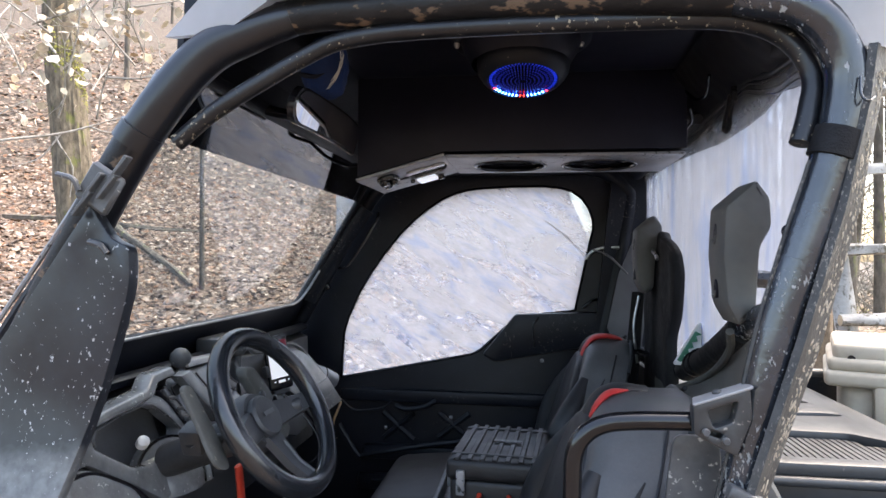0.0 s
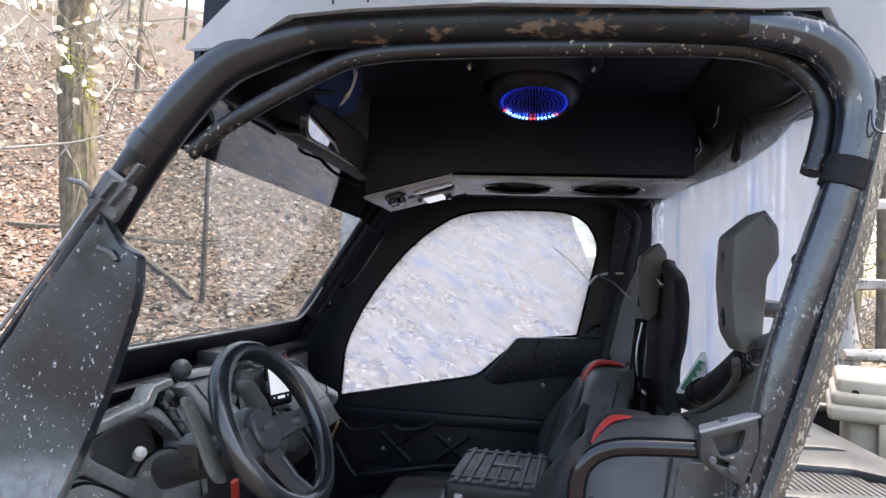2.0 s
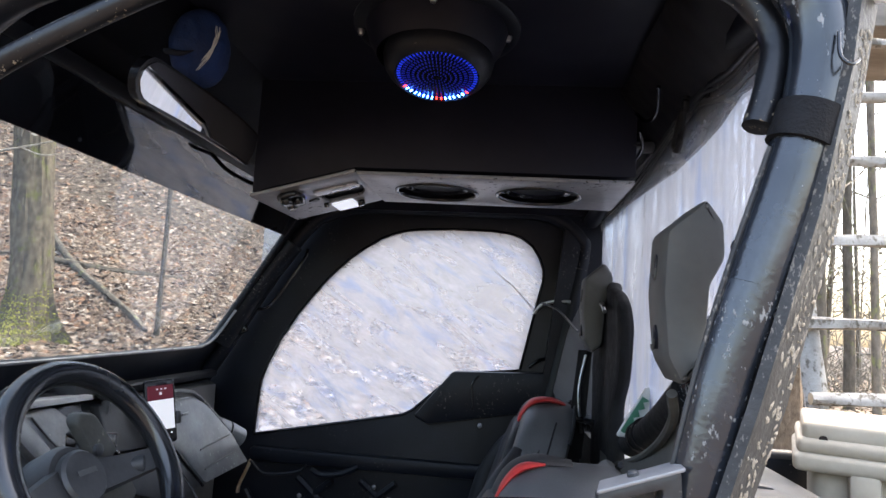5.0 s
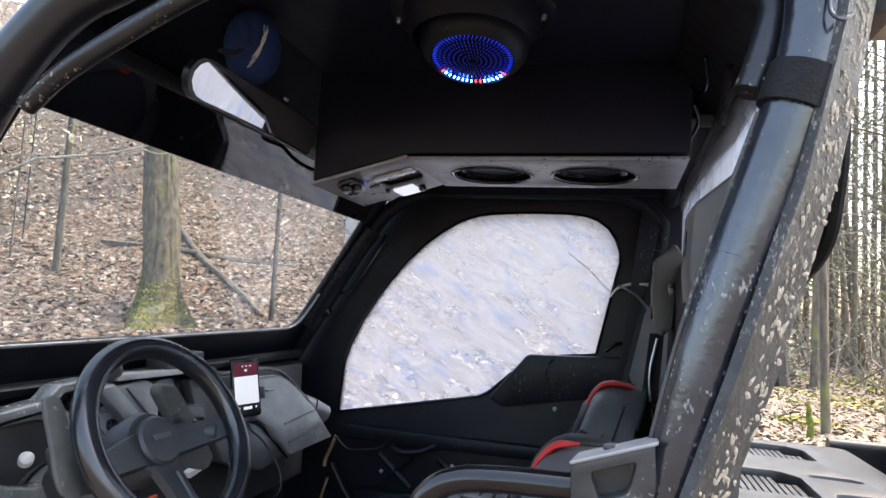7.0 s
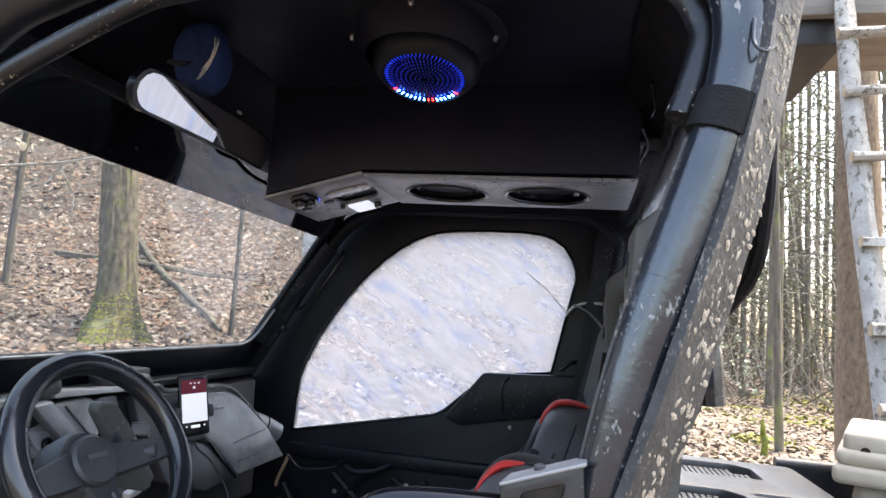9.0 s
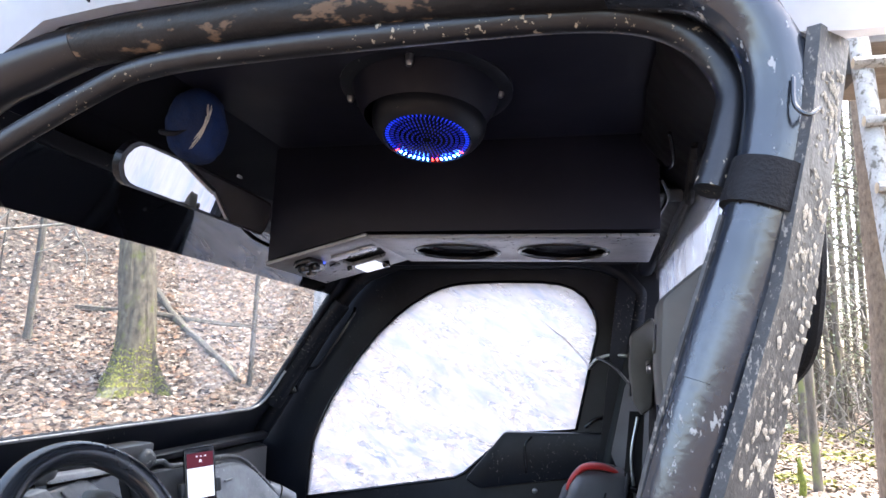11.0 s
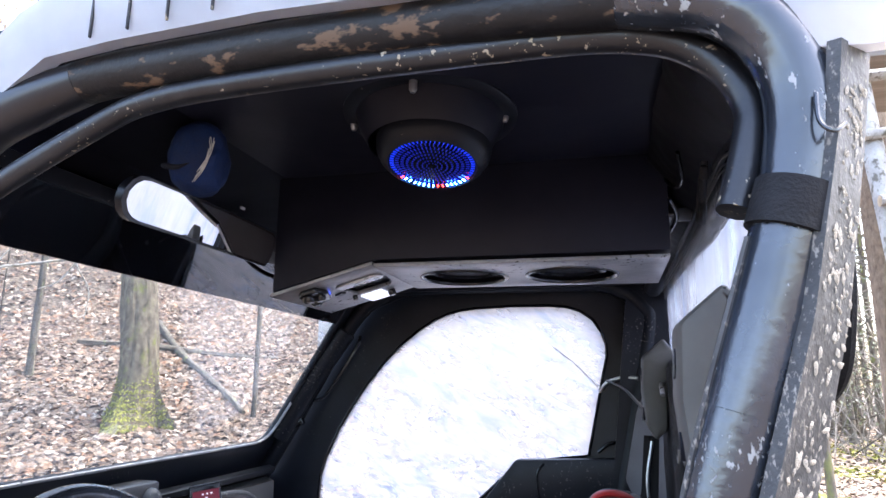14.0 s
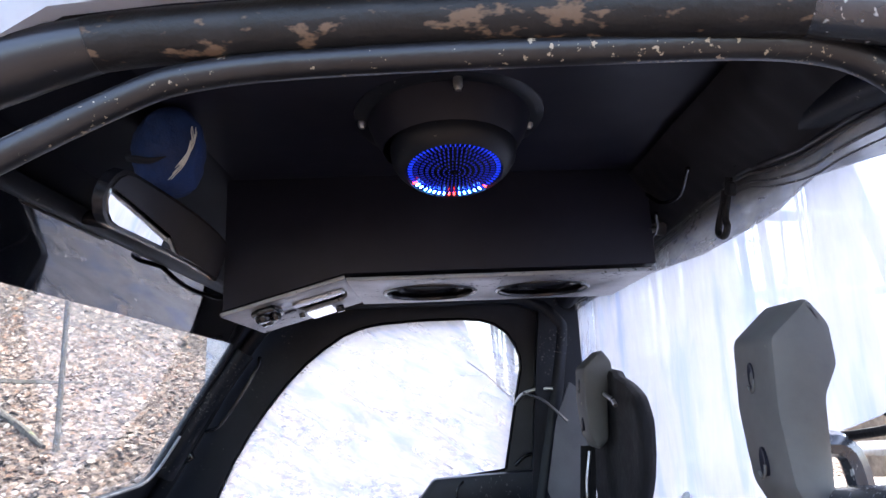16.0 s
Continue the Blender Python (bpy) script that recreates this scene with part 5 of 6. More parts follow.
# seats
def seat(y0, y1, x0, thick, name_label):
    s = assembly("seat", name_label)
    yc, w = (y0 + y1) / 2, (y1 - y0)
    shape = [(-0.205, 0.84), (-0.215, 1.00), (-0.20, 1.09), (-0.165, 1.155), (-0.115, 1.205), (-0.05, 1.236), (0.05, 1.236), (0.115, 1.205), (0.165, 1.155), (0.20, 1.09), (0.215, 1.00), (0.205, 0.84)]

    def lean(u, v, d):
        return (x0 + (v - 1.05) * 0.32 + d, yc + u, v)

    part("backrest", sheet(rounded(shape, 0.03), [], lean, thick, None, 0.026), seat_grey, s, "grey vinyl backrest")
    part("back_pad", sheet(rounded([(u * 0.84, 0.84 + (v - 0.84) * 0.90) for u, v in shape], 0.03), [], lambda u, v, d: lean(u, v, d - 0.014), 0.03, None, 0.010), seat_black, s, "black padded front")
    band = [lean(-0.03, 1.172, 0.000), lean(-0.03, 1.200, -0.002), lean(-0.03, 1.222, 0.004), lean(-0.03, 1.238, 0.016), lean(-0.03, 1.243, 0.042), lean(-0.03, 1.238, 0.075), lean(-0.03, 1.225, 0.10)]
    if thick > 0.13:
        band = band[1:5]
    part("top_trim", tube(band, 0.0155 if thick > 0.13 else 0.023, 12, flat=0.30, taper=[0.4, 0.9, 1.0, 0.9, 0.3]), seat_red, s, "narrow red trim over the top of the backrest")
    part("top_pad", tube([lean(0.02, 1.16, -0.004), lean(0.02, 1.215, 0.004), lean(0.02, 1.236, 0.03), lean(0.02, 1.236, 0.08)], 0.030, 12, flat=0.25, taper=[0.7, 1.0, 1.0, 0.6]), seat_black, s)
    for u0, u1, v0, v1 in ((-0.218, -0.212, 1.165, 1.06), (-0.214, -0.208, 1.155, 0.98)):
        part("fold", tube([lean(u0, v0, thick * 0.40), lean(u1 - 0.004, (v0 + v1) / 2, thick * 0.34), lean(u1, v1, thick * 0.20)], 0.006, 8, 4, taper=[0.2, 1.0, 0.4]), seat_black, s)
    for sg in (-1, 1):
        part("bolster", tube([lean(sg * 0.19, 0.86, 0.0), lean(sg * 0.20, 1.00, -0.012), lean(sg * 0.185, 1.08, 0.0), lean(sg * 0.15, 1.15, 0.012)], 0.032, 12, taper=[1.0, 1.0, 0.9, 0.4]), seat_black, s, "black side bolster")
        part("seam", tube([lean(sg * 0.217, 0.95, thick * 0.5), lean(sg * 0.212, 1.04, thick * 0.55), lean(sg * 0.182, 1.128, thick * 0.6), lean(sg * 0.118, 1.206, thick * 0.62)], 0.0022, 6), seat_black, s)
        part("piping", tube([lean(sg * 0.150, 1.168, thick - 0.006), lean(sg * 0.115, 1.203, thick - 0.006), lean(sg * 0.05, 1.234, thick - 0.008)], 0.004, 8), seat_black, s)
    part("cushion", rbox((0.46, w, 0.13), 0.045, Matrix.Translation((0.13, yc, 0.80)) @ Matrix.Rotation(radians(-6), 4, "Y"), 4), seat_black, s, "black seat cushion")
    part("seat_base", bx(-0.06, 0.36, y0 + 0.03, y1 - 0.03, 0.55, 0.75, 0.02), dash_dark, s)
    return s


seat(-0.52, -0.08, 0.360, 0.155, "grey and black driver seat with narrow red trim")
seat(0.18, 0.62, 0.400, 0.115, "grey and black passenger seat with narrow red trim")
for y0, y1 in ((-0.455, -0.374), (0.285, 0.368)):
    h = assembly("headrest", "worn dark foam headrest mounted on the cage")
    prof = [(0.574, 1.385), (0.568, 1.45), (0.571, 1.517), (0.612, 1.553), (0.630, 1.528), (0.632, 1.490), (0.617, 1.462), (0.612, 1.375), (0.590, 1.356)]
    part("foam", sheet(rounded(prof, 0.007), [], side(y0), y1 - y0, None, 0.009), headrest_grey, h)
    for z in (1.405, 1.482):
        hole_m = aim((0.5683 + (0.0012 if z < 1.44 else 0.0008), y0 + 0.042, z), (-1, 0, 0))
        part("screw_slot", lathe([(0.0085, -0.004), (0.0085, 0.0003), (0.0075, 0.0005), (0.001, -0.001)], Matrix.Translation(hole_m.translation) @ Matrix.Diagonal((1, 0.72, 1.55, 1)) @ Matrix.Translation(-hole_m.translation) @ hole_m, 18), liner_black, h, "dark oval screw slot", 0)
        part("slot_lip", tube([(0.5675, y0 + 0.042 + 0.0075 * math.cos(a), z + 0.0145 * math.sin(a)) for a in (3.3, 3.8, 4.3, 4.71, 5.1, 5.6)], 0.0013, 6), headrest_grey, h)
    part("stem", tube([(0.612, (y0 + y1) / 2, 1.42), (0.65, (y0 + y1) / 2, 1.41), (0.66, (y0 + y1) / 2, 1.34)], 0.012, 8), tube_black, h)
# passenger belt and its guide
belt = sheet(rounded([(0.45, 1.53), (0.38, 1.520), (0.25, 1.508), (0.185, 1.490), (0.112, 1.462), (0.090, 1.415), (0.098, 1.36), (0.118, 1.32), (0.150, 1.27), (0.14, 1.22), (0.130, 1.17), (0.17, 1.10), (0.46, 1.10)], 0.014), [], cross(0.615), 0.028, None, 0.011)
bmesh.ops.subdivide_edges(belt, edges=[e for e in belt.edges if e.calc_length() > 0.03], cuts=3, use_grid_fill=True)
for v in belt.verts:
    v.co.x += 0.012 * noise.noise(Vector((3.0, v.co.y * 16, v.co.z * 5)))
part("seat_belt", belt, strap_black, vehicle, "bunched black seat belt webbing and cover")
part("header_wire", tube([(0.60, 0.20, 1.735), (0.612, 0.05, 1.712), (0.606, -0.03, 1.695), (0.612, -0.09, 1.705), (0.60, -0.13, 1.722)], 0.0032, 8), gloss_black, vehicle)
part("header_wire", tube([(0.595, -0.10, 1.765), (0.606, -0.14, 1.735), (0.610, -0.20, 1.728), (0.60, -0.26, 1.745)], 0.0028, 8), gloss_black, vehicle)
part("header_bolt", lathe([(0.006, 0), (0.006, 0.004), (0.003, 0.006), (0.001, 0.006)], aim((0.588, -0.085, 1.772), (-0.6, -0.3, -0.7)), 10), steel, vehicle)
part("belt_guide", tube([(0.612, 0.30, 1.464), (0.602, 0.25, 1.462), (0.598, 0.19, 1.454), (0.598, 0.172, 1.444)], 0.0042, 8), steel, vehicle, "bent steel belt guide")
part("belt_strap", sheet([(0.548, 1.12), (0.585, 1.12), (0.600, 1.36), (0.570, 1.36)], [], side(0.36), 0.004), strap_black, vehicle)
part("seat_side_cloth", sheet(rounded([(0.566, 1.397), (0.606, 1.494), (0.642, 1.465), (0.647, 1.312), (0.634, 1.202), (0.631, 1.100), (0.579, 1.135), (0.534, 1.240)], 0.006), [], side(0.60), 0.006), seat_grey, vehicle, "loose grey cloth beside the passenger seat")
part("belt_wire", tube([(0.585, 0.35, 1.35), (0.572, 0.345, 1.27), (0.580, 0.34, 1.18)], 0.0035, 6), steel, vehicle)
part("belt_clamp", tube([(0.55, 0.34, 1.205), (0.575, 0.33, 1.21), (0.605, 0.33, 1.205)], 0.011, 8, flat=0.6), gloss_black, vehicle)

# driver-side hip bar and bracket
part("hip_bar", tube([(0.49, -0.670, 1.281), (0.425, -0.670, 1.279), (0.392, -0.669, 1.274), (0.372, -0.668, 1.261), (0.362, -0.667, 1.240), (0.360, -0.666, 1.195), (0.356, -0.66, 1.0), (0.352, -0.66, 0.80)], 0.0098, 16), gloss_paint, vehicle, "glossy black tubular hip bar")
part("hip_bracket", sheet(rounded([(0.476, 1.301), (0.530, 1.320), (0.532, 1.29), (0.518, 1.252), (0.496, 1.262), (0.477, 1.273)], 0.004), [rounded([(0.489, 1.2965), (0.519, 1.307), (0.514, 1.286), (0.496, 1.279)], 0.004), rounded([(0.491, 1.2725), (0.502, 1.2695), (0.505, 1.2735), (0.493, 1.2775)], 0.0015)], side(-0.690), 0.016, None, 0.002), bracket_dark, vehicle, "scuffed grey hip bar bracket")
part("bracket_web", sheet([(0.479, 1.299), (0.528, 1.316), (0.516, 1.256), (0.480, 1.273)], [], side(-0.676), 0.004), bracket_dark, vehicle)
part("bracket_top", sheet([(0.475, -0.692), (0.532, -0.692), (0.532, -0.668), (0.480, -0.668)], [], lambda u, v, d: (u, v, 1.300 + (u - 0.475) * 0.345 + d), 0.003, None, 0.001), console_silver, vehicle)
part("side_guard", sheet(rounded([(0.425, 0.80), (0.448, 1.10), (0.468, 1.258), (0.515, 1.258), (0.520, 1.15), (0.470, 0.80)], 0.012), [], side(-0.640), 0.008, None, 0.002), bracket_grey, vehicle, "dusty grey guard behind the driver seat")
for p, ax in (((0.501, -0.679, 1.312), (-0.3, 0, 1)), ((0.487, -0.693, 1.276), (0, -1, 0)), ((0.506, -0.693, 1.268), (0, -1, 0))):
    part("bracket_bolt", lathe([(0.0042, 0), (0.0042, 0.0022), (0.003, 0.0035), (0.001, 0.0035)], aim(p, ax), 8), bracket_grey, vehicle)
cl = bmesh.new()
rbox((0.040, 0.020, 0.014), 0.004, Matrix.Translation((0.524, -0.695, 1.214)) @ Matrix.Rotation(radians(24), 4, "Y"), 2, cl)
rbox((0.040, 0.020, 0.010), 0.004, Matrix.Translation((0.517, -0.695, 1.196)) @ Matrix.Rotation(radians(24), 4, "Y"), 2, cl)
part("pillar_clamp", cl, bracket_grey, vehicle, "grey plastic clamp on the rear pillar")
part("engine_cover", sheet(curve2d([(0.545, 1.225), (0.585, 1.20), (0.61, 1.12), (0.62, 0.9), (0.52, 0.9), (0.51, 1.10)]), [], side(-0.60), 0.42, None, 0.02), bed_grey, vehicle, "muddy grey cover behind the driver seat")

# floor, lower body, bed and wheels
part("firewall", sheet([(-0.62, 0.42), (0.70, 0.42), (0.70, 1.2), (-0.62, 1.2)], [], cross(-0.478), 0.012), dash_dark, vehicle)
part("floor_pan", bx(-0.48, 0.70, -0.62, 0.70, 0.42, 0.46, 0.01), dash_dark, vehicle)
part("centre_console", bx(-0.30, 0.36, -0.10, 0.14, 0.46, 0.86, 0.03), dash_dark, vehicle)
tray = bmesh.new()
sheet(rounded([(0.112, -0.095), (0.385, -0.095), (0.385, 0.255), (0.112, 0.255)], 0.045), [rounded([(0.124, -0.083), (0.373, -0.083), (0.373, 0.243), (0.124, 0.243)], 0.038)], flat_at(0.86), 0.085, tray, 0.005)
sheet([(0.118, -0.088), (0.378, -0.088), (0.378, 0.248), (0.118, 0.248)], [], flat_at(0.90), 0.016, tray)
part("centre_tray", tray, bracket_grey, vehicle, "grey open tray between the seats")
part("sill", bx(-0.30, 0.45, -0.68, -0.60, 0.40, 0.52, 0.02), panel_black, vehicle)
part("front_body", sheet([(-1.25, 0.55), (-1.25, 0.85), (-0.95, 1.02), (-0.50, 1.13), (-0.46, 1.13), (-0.46, 0.45), (-1.0, 0.45)], [], side(-0.60), 1.20, None, 0.03), panel_black, vehicle, "black front bodywork")
part("rear_body", bx(0.70, 1.70, -0.58, 0.62, 0.50, 0.94, 0.03), panel_black, vehicle)
wt2 = bmesh.new()
lathe([(0.16, -0.11), (0.30, -0.12), (0.34, -0.09), (0.345, 0.0), (0.34, 0.09), (0.30, 0.12), (0.16, 0.11)], Matrix(), 36, wt2, False)
tyre_me = None
for x in (-0.98, 1.15):
    for y in (-0.60, 0.64):
        wheel_e = new("road_wheel")
        wheel_e.parent = vehicle
        wheel_e.matrix_basis = Matrix.Translation((x, y, 0.345)) @ Matrix.Rotation(radians(90), 4, "X")
        if tyre_me is None:
            ty = part("tyre", wt2, rubber, wheel_e)
            rm = part("rim", lathe([(0.165, -0.09), (0.15, -0.06), (0.05, -0.05), (0.05, 0.05), (0.15, 0.06), (0.165, 0.09)], Matrix(), 28), dash_dark, wheel_e)
            tyre_me, rim_me = ty.data, rm.data
        else:
            for nm, me in (("tyre", tyre_me), ("rim", rim_me)):
                o = new(nm, me)
                o.parent = wheel_e
# cargo bed deck
deck = bmesh.new()
dz = 1.11
slots = [rounded([(0.867, 0.276), (0.956, 0.266), (0.962, 0.284), (0.94, 0.300), (0.875, 0.302)], 0.010), rounded([(0.874, 0.133), (0.976, 0.142), (0.982, 0.160), (0.95, 0.172), (0.884, 0.166)], 0.010)]
vents = [[(0.734, 0.440), (0.771, 0.596), (0.888, 0.592), (0.925, 0.560), (0.925, 0.440)], [(0.712, 0.117), (0.712, 0.300), (0.815, 0.300), (0.848, 0.262), (0.848, 0.117)], [(0.725, -0.175), (0.725, 0.008), (0.924, 0.000), (0.979, -0.055), (0.979, -0.175)]]
sheet(rounded([(0.685, -0.215), (1.035, -0.215), (1.035, 0.635), (0.685, 0.655)], 0.03), slots + [rounded(v, 0.012) for v in vents], flat_at(dz - 0.022), 0.022, deck, 0.005)
bed = part("bed_deck", deck, bed_grey, vehicle, "dark grey plastic cargo deck with ribbed vents")
part("deck_under", bx(0.690, 1.030, -0.211, 0.63, 1.045, dz - 0.0235, 0.008), bed_grey, vehicle)
part("deck_base", bx(0.700, 1.020, -0.195, 0.62, 0.88, 1.043, 0.012), panel_black, vehicle)
part("deck_lip", tube([(0.70, -0.216, dz - 0.030), (0.86, -0.217, dz - 0.030), (1.03, -0.216, dz - 0.030)], 0.009, 10), bed_grey, vehicle)
for v in vents:
    x0, x1, y0, y1 = min(p[0] for p in v), max(p[0] for p in v), min(p[1] for p in v), max(p[1] for p in v)
    n = int((x1 - x0) / 0.0125)
    for k in range(n):
        x = x0 + 0.006 + (k + 0.5) * (x1 - x0 - 0.012) / n
        part("vent_rib", rbox((0.0085, y1 - y0 - 0.014 - (0.045 if k > n - 4 else 0.0), 0.012), 0, Matrix.Translation((x, (y0 + y1) / 2 - (0.02 if k > n - 4 else 0.0), dz - 0.020)), 1), bed_grey, bed, "", 0)
part("bed_floor", bx(1.03, 1.75, -0.60, 0.74, 0.83, 0.866, 0.01), bed_grey, vehicle)
part("bed_wall", bx(1.03, 1.75, 0.70, 0.74, 0.90, 1.10, 0.01), panel_black, vehicle)
part("deck_rail", tube([(1.02, 0.715, dz - 0.006), (1.4, 0.72, dz - 0.006), (1.75, 0.72, dz - 0.006)], 0.016, 10), bed_grey, vehicle)


# ---- loose things in and on the vehicle ----
phone = thing("phone", "black smartphone with lit screen in a dash holder", "phone")
ph = Matrix.Translation((-0.310, 0.187, 1.180)) @ Matrix.Rotation(radians(-30), 4, "Z") @ Matrix.Rotation(radians(-10), 4, "Y") @ Matrix.Rotation(radians(4), 4, "X") @ Matrix.Scale(0.94, 4)
part("phone_body", sheet(rounded([(-0.036, -0.071), (0.036, -0.071), (0.036, 0.071), (-0.036, 0.071)], 0.009), [], lambda u, v, d: ph @ Vector((d - 0.010, u, v)), 0.010, None, 0.002), gloss_black, phone)
part("screen", sheet([(-0.031, -0.040), (0.031, -0.040), (0.031, 0.026), (-0.031, 0.026)], [], lambda u, v, d: ph @ Vector((d + 0.0002, u, v)), 0.0008), screen_white, phone, "bright white lower screen", 0)
part("screen_header", sheet([(-0.031, 0.027), (0.031, 0.027), (0.031, 0.058), (-0.031, 0.058)], [], lambda u, v, d: ph @ Vector((d + 0.0002, u, v)), 0.0008), screen_red, phone, "dark red screen header", 0)
icons = bmesh.new()
for u, v, w, h in ((-0.008, 0.050, 0.004, 0.003), (0.002, 0.050, 0.004, 0.003), (0.012, 0.050, 0.005, 0.003), (0.0, 0.040, 0.006, 0.006), (0.0, -0.050, 0.022, 0.007), (-0.022, -0.049, 0.004, 0.003), (0.022, -0.049, 0.004, 0.003)):
    sheet([(u - w / 2, v - h / 2), (u + w / 2, v - h / 2), (u + w / 2, v + h / 2), (u - w / 2, v + h / 2)], [], lambda a, b, d: ph @ Vector((d + 0.0012, a, b)), 0.0006, icons)
tagged(part("screen_icon", icons, screen_white, phone, "", 0), kind="stuff")
holder = bmesh.new()
for s in (-1, 1):
    rbox((0.022, 0.012, 0.030), 0.004, ph @ Matrix.Translation((-0.006, s * 0.041, -0.018)), 2, holder)
rbox((0.014, 0.05, 0.012), 0.004, ph @ Matrix.Translation((-0.006, 0, -0.077)), 2, holder)
rbox((0.02, 0.05, 0.06), 0.006, ph @ Matrix.Translation((-0.022, 0, -0.01)), 2, holder)
part("phone_holder", holder, dash_dark, vehicle, "black spring-arm phone holder")
part("charge_cable", tube([ph @ Vector((-0.004, 0, -0.075)), ph @ Vector((0.004, 0.0, -0.10)), (-0.255, 0.19, 1.06), (-0.21, 0.19, 1.00), (-0.205, 0.17, 0.955), (-0.24, 0.10, 0.935)], 0.0022, 8), gloss_black, vehicle)

case = thing("hard_case", "ribbed black plastic hard case with latches, on the centre tray", "hard case")
cm = Matrix.Translation((0.252, 0.080, 0.979)) @ Matrix.Rotation(radians(-4), 4, "Z")
part("case_body", rbox((0.185, 0.265, 0.075), 0.012, cm @ Matrix.Translation((0, 0, -0.022)), 3), case_black, case)
part("case_lid", rbox((0.200, 0.280, 0.042), 0.012, cm @ Matrix.Translation((0, 0, 0.036)), 3), case_black, case)
ribs2 = bmesh.new()
for k in range(7):
    rbox((0.012, 0.270, 0.006), 0.002, cm @ Matrix.Translation((-0.078 + k * 0.026, 0, 0.057)), 1, ribs2)
for y in (-0.10, 0.10):
    rbox((0.190, 0.010, 0.006), 0.002, cm @ Matrix.Translation((0, y, 0.058)), 1, ribs2)
part("lid_rib", ribs2, case_black, case)
part("lid_mark", rbox((0.060, 0.016, 0.002), 0.0, cm @ Matrix.Translation((0.012, 0.0, 0.0618)), 1), bracket_grey, case, "plain grey bar on the lid", 0)
for y in (-0.085, 0.085):
    part("latch", rbox((0.010, 0.024, 0.044), 0.003, cm @ Matrix.Translation((-0.100, y, 0.008)) , 2), dash_grey, case, "grey case latch")
for x in (-0.068, 0.075):
    part("latch", rbox((0.018, 0.010, 0.050), 0.003, cm @ Matrix.Translation((x, -0.142, 0.012)), 2), console_silver if x < 0 else case_black, case)
part("case_handle", tube([cm @ Vector((-0.03, -0.137, -0.01)), cm @ Vector((-0.025, -0.152, -0.02)), cm @ Vector((0.025, -0.152, -0.02)), cm @ Vector((0.03, -0.137, -0.01))], 0.0055, 8), red_plain, case, "red carrying handle")

cap = thing("baseball_cap", "blue cloth cap with white stitching, tucked under the roof", "cap")
capm = Matrix.Translation((-0.016, -0.352, 1.750)) @ Matrix.Rotation(radians(25), 4, "Z") @ Matrix.Rotation(radians(100), 4, "X")
crown = lathe([(0.038, -0.050), (0.0425, -0.034), (0.0455, -0.012), (0.0445, 0.006), (0.039, 0.020), (0.028, 0.029), (0.014, 0.033), (0.001, 0.034)], Matrix.Diagonal((0.86, 1.12, 1.0, 1.0)), 40)
bmesh.ops.subdivide_edges(crown, edges=[e for e in crown.edges if e.calc_length() > 0.004], cuts=1, use_grid_fill=True)
for v in crown.verts:
    v.co *= 1 + 0.10 * noise.noise(v.co * 38) + 0.05 * noise.noise(v.co * 90 + Vector((3, 1, 2)))
bmesh.ops.transform(crown, matrix=capm, verts=crown.verts)
part("crown", crown, cap_blue, cap, "royal blue crown")
part("brim", tube([capm @ Vector(p) for p in ((-0.041, -0.014, 0.014), (-0.034, -0.016, 0.026), (-0.020, -0.017, 0.0355), (-0.006, -0.011, 0.0355))], 0.0050, 10, taper=[0.9, 1.0, 0.8, 0.1], flat=0.8), brim_dark, cap, "folded dark brim")
rng_cap, stitch = random.Random(8), bmesh.new()
for k in range(6):
    line, off = [], 0.0011 * (k - 2.5)
    for n in range(9):
        y = -0.036 + 0.0078 * n + rng_cap.uniform(-0.002, 0.002)
        x = 0.020 + off * (0.6 + 0.8 * abs(n - 4) / 4) - 9.0 * (y - 0.016) ** 2 + rng_cap.uniform(-0.0006, 0.0006)
        line.append(capm @ Vector((x, y, 0.0355 * (max(0.02, 1 - (x * x + y * y / 1.25) / 0.0475 ** 2)) ** 0.42 + 0.0022)))
    line = line[rng_cap.choice((0, 0, 1, 2)):9 - rng_cap.choice((0, 0, 1, 2))]
    tube(line, 0.0005, 5, 3, bm=stitch)
part("stitching", stitch, white_thread, cap, "ragged white embroidered curve")

packet = thing("packet", "crumpled white plastic packet with a green zigzag edge behind the seats", "packet")
bag = sheet(rounded([(0.612, 1.226), (0.660, 1.316), (0.702, 1.308), (0.694, 1.28), (0.655, 1.225)], 0.006), [], lambda u, v, d: (0.94 * u + 0.03, 0.02 - 0.5 * (u - 0.64) + d, v), 0.016, None, 0.005)
bmesh.ops.subdivide_edges(bag, edges=[e for e in bag.edges if e.calc_length() > 0.012], cuts=2, use_grid_fill=True)
for v in bag.verts:
    v.co.y += 0.006 * noise.noise(v.co * 45)
part("pouch", bag, white_plain, packet, "white crumpled plastic pouch")
zig = [(0.618, 1.238), (0.652, 1.300)]
for k in range(9, -1, -1):
    f, o = k / 9, 0.013 if k % 2 else 0.0055
    zig.append((0.618 + 0.034 * f + o * 0.86, 1.238 + 0.062 * f - o * 0.5))
part("green_edge", sheet(zig, [], lambda u, v, d: (0.94 * u + 0.03, 0.010 - 0.5 * (u - 0.64) + d, v), 0.004), green_plain, packet, "dark green zigzag edge", 0)

strap = thing("orange_strap", "weathered orange strap hanging by the passenger door", "strap")
part("strap_upper", tube([(-0.293, 0.672, 0.985), (-0.303, 0.668, 0.955), (-0.318, 0.665, 0.915), (-0.320, 0.664, 0.895)], 0.010, 8, flat=0.4), orange_cloth, strap)
part("strap_lower", tube([(-0.310, 0.668, 0.86), (-0.325, 0.666, 0.80), (-0.335, 0.664, 0.73)], 0.008, 8, flat=0.4), orange_cloth, strap)

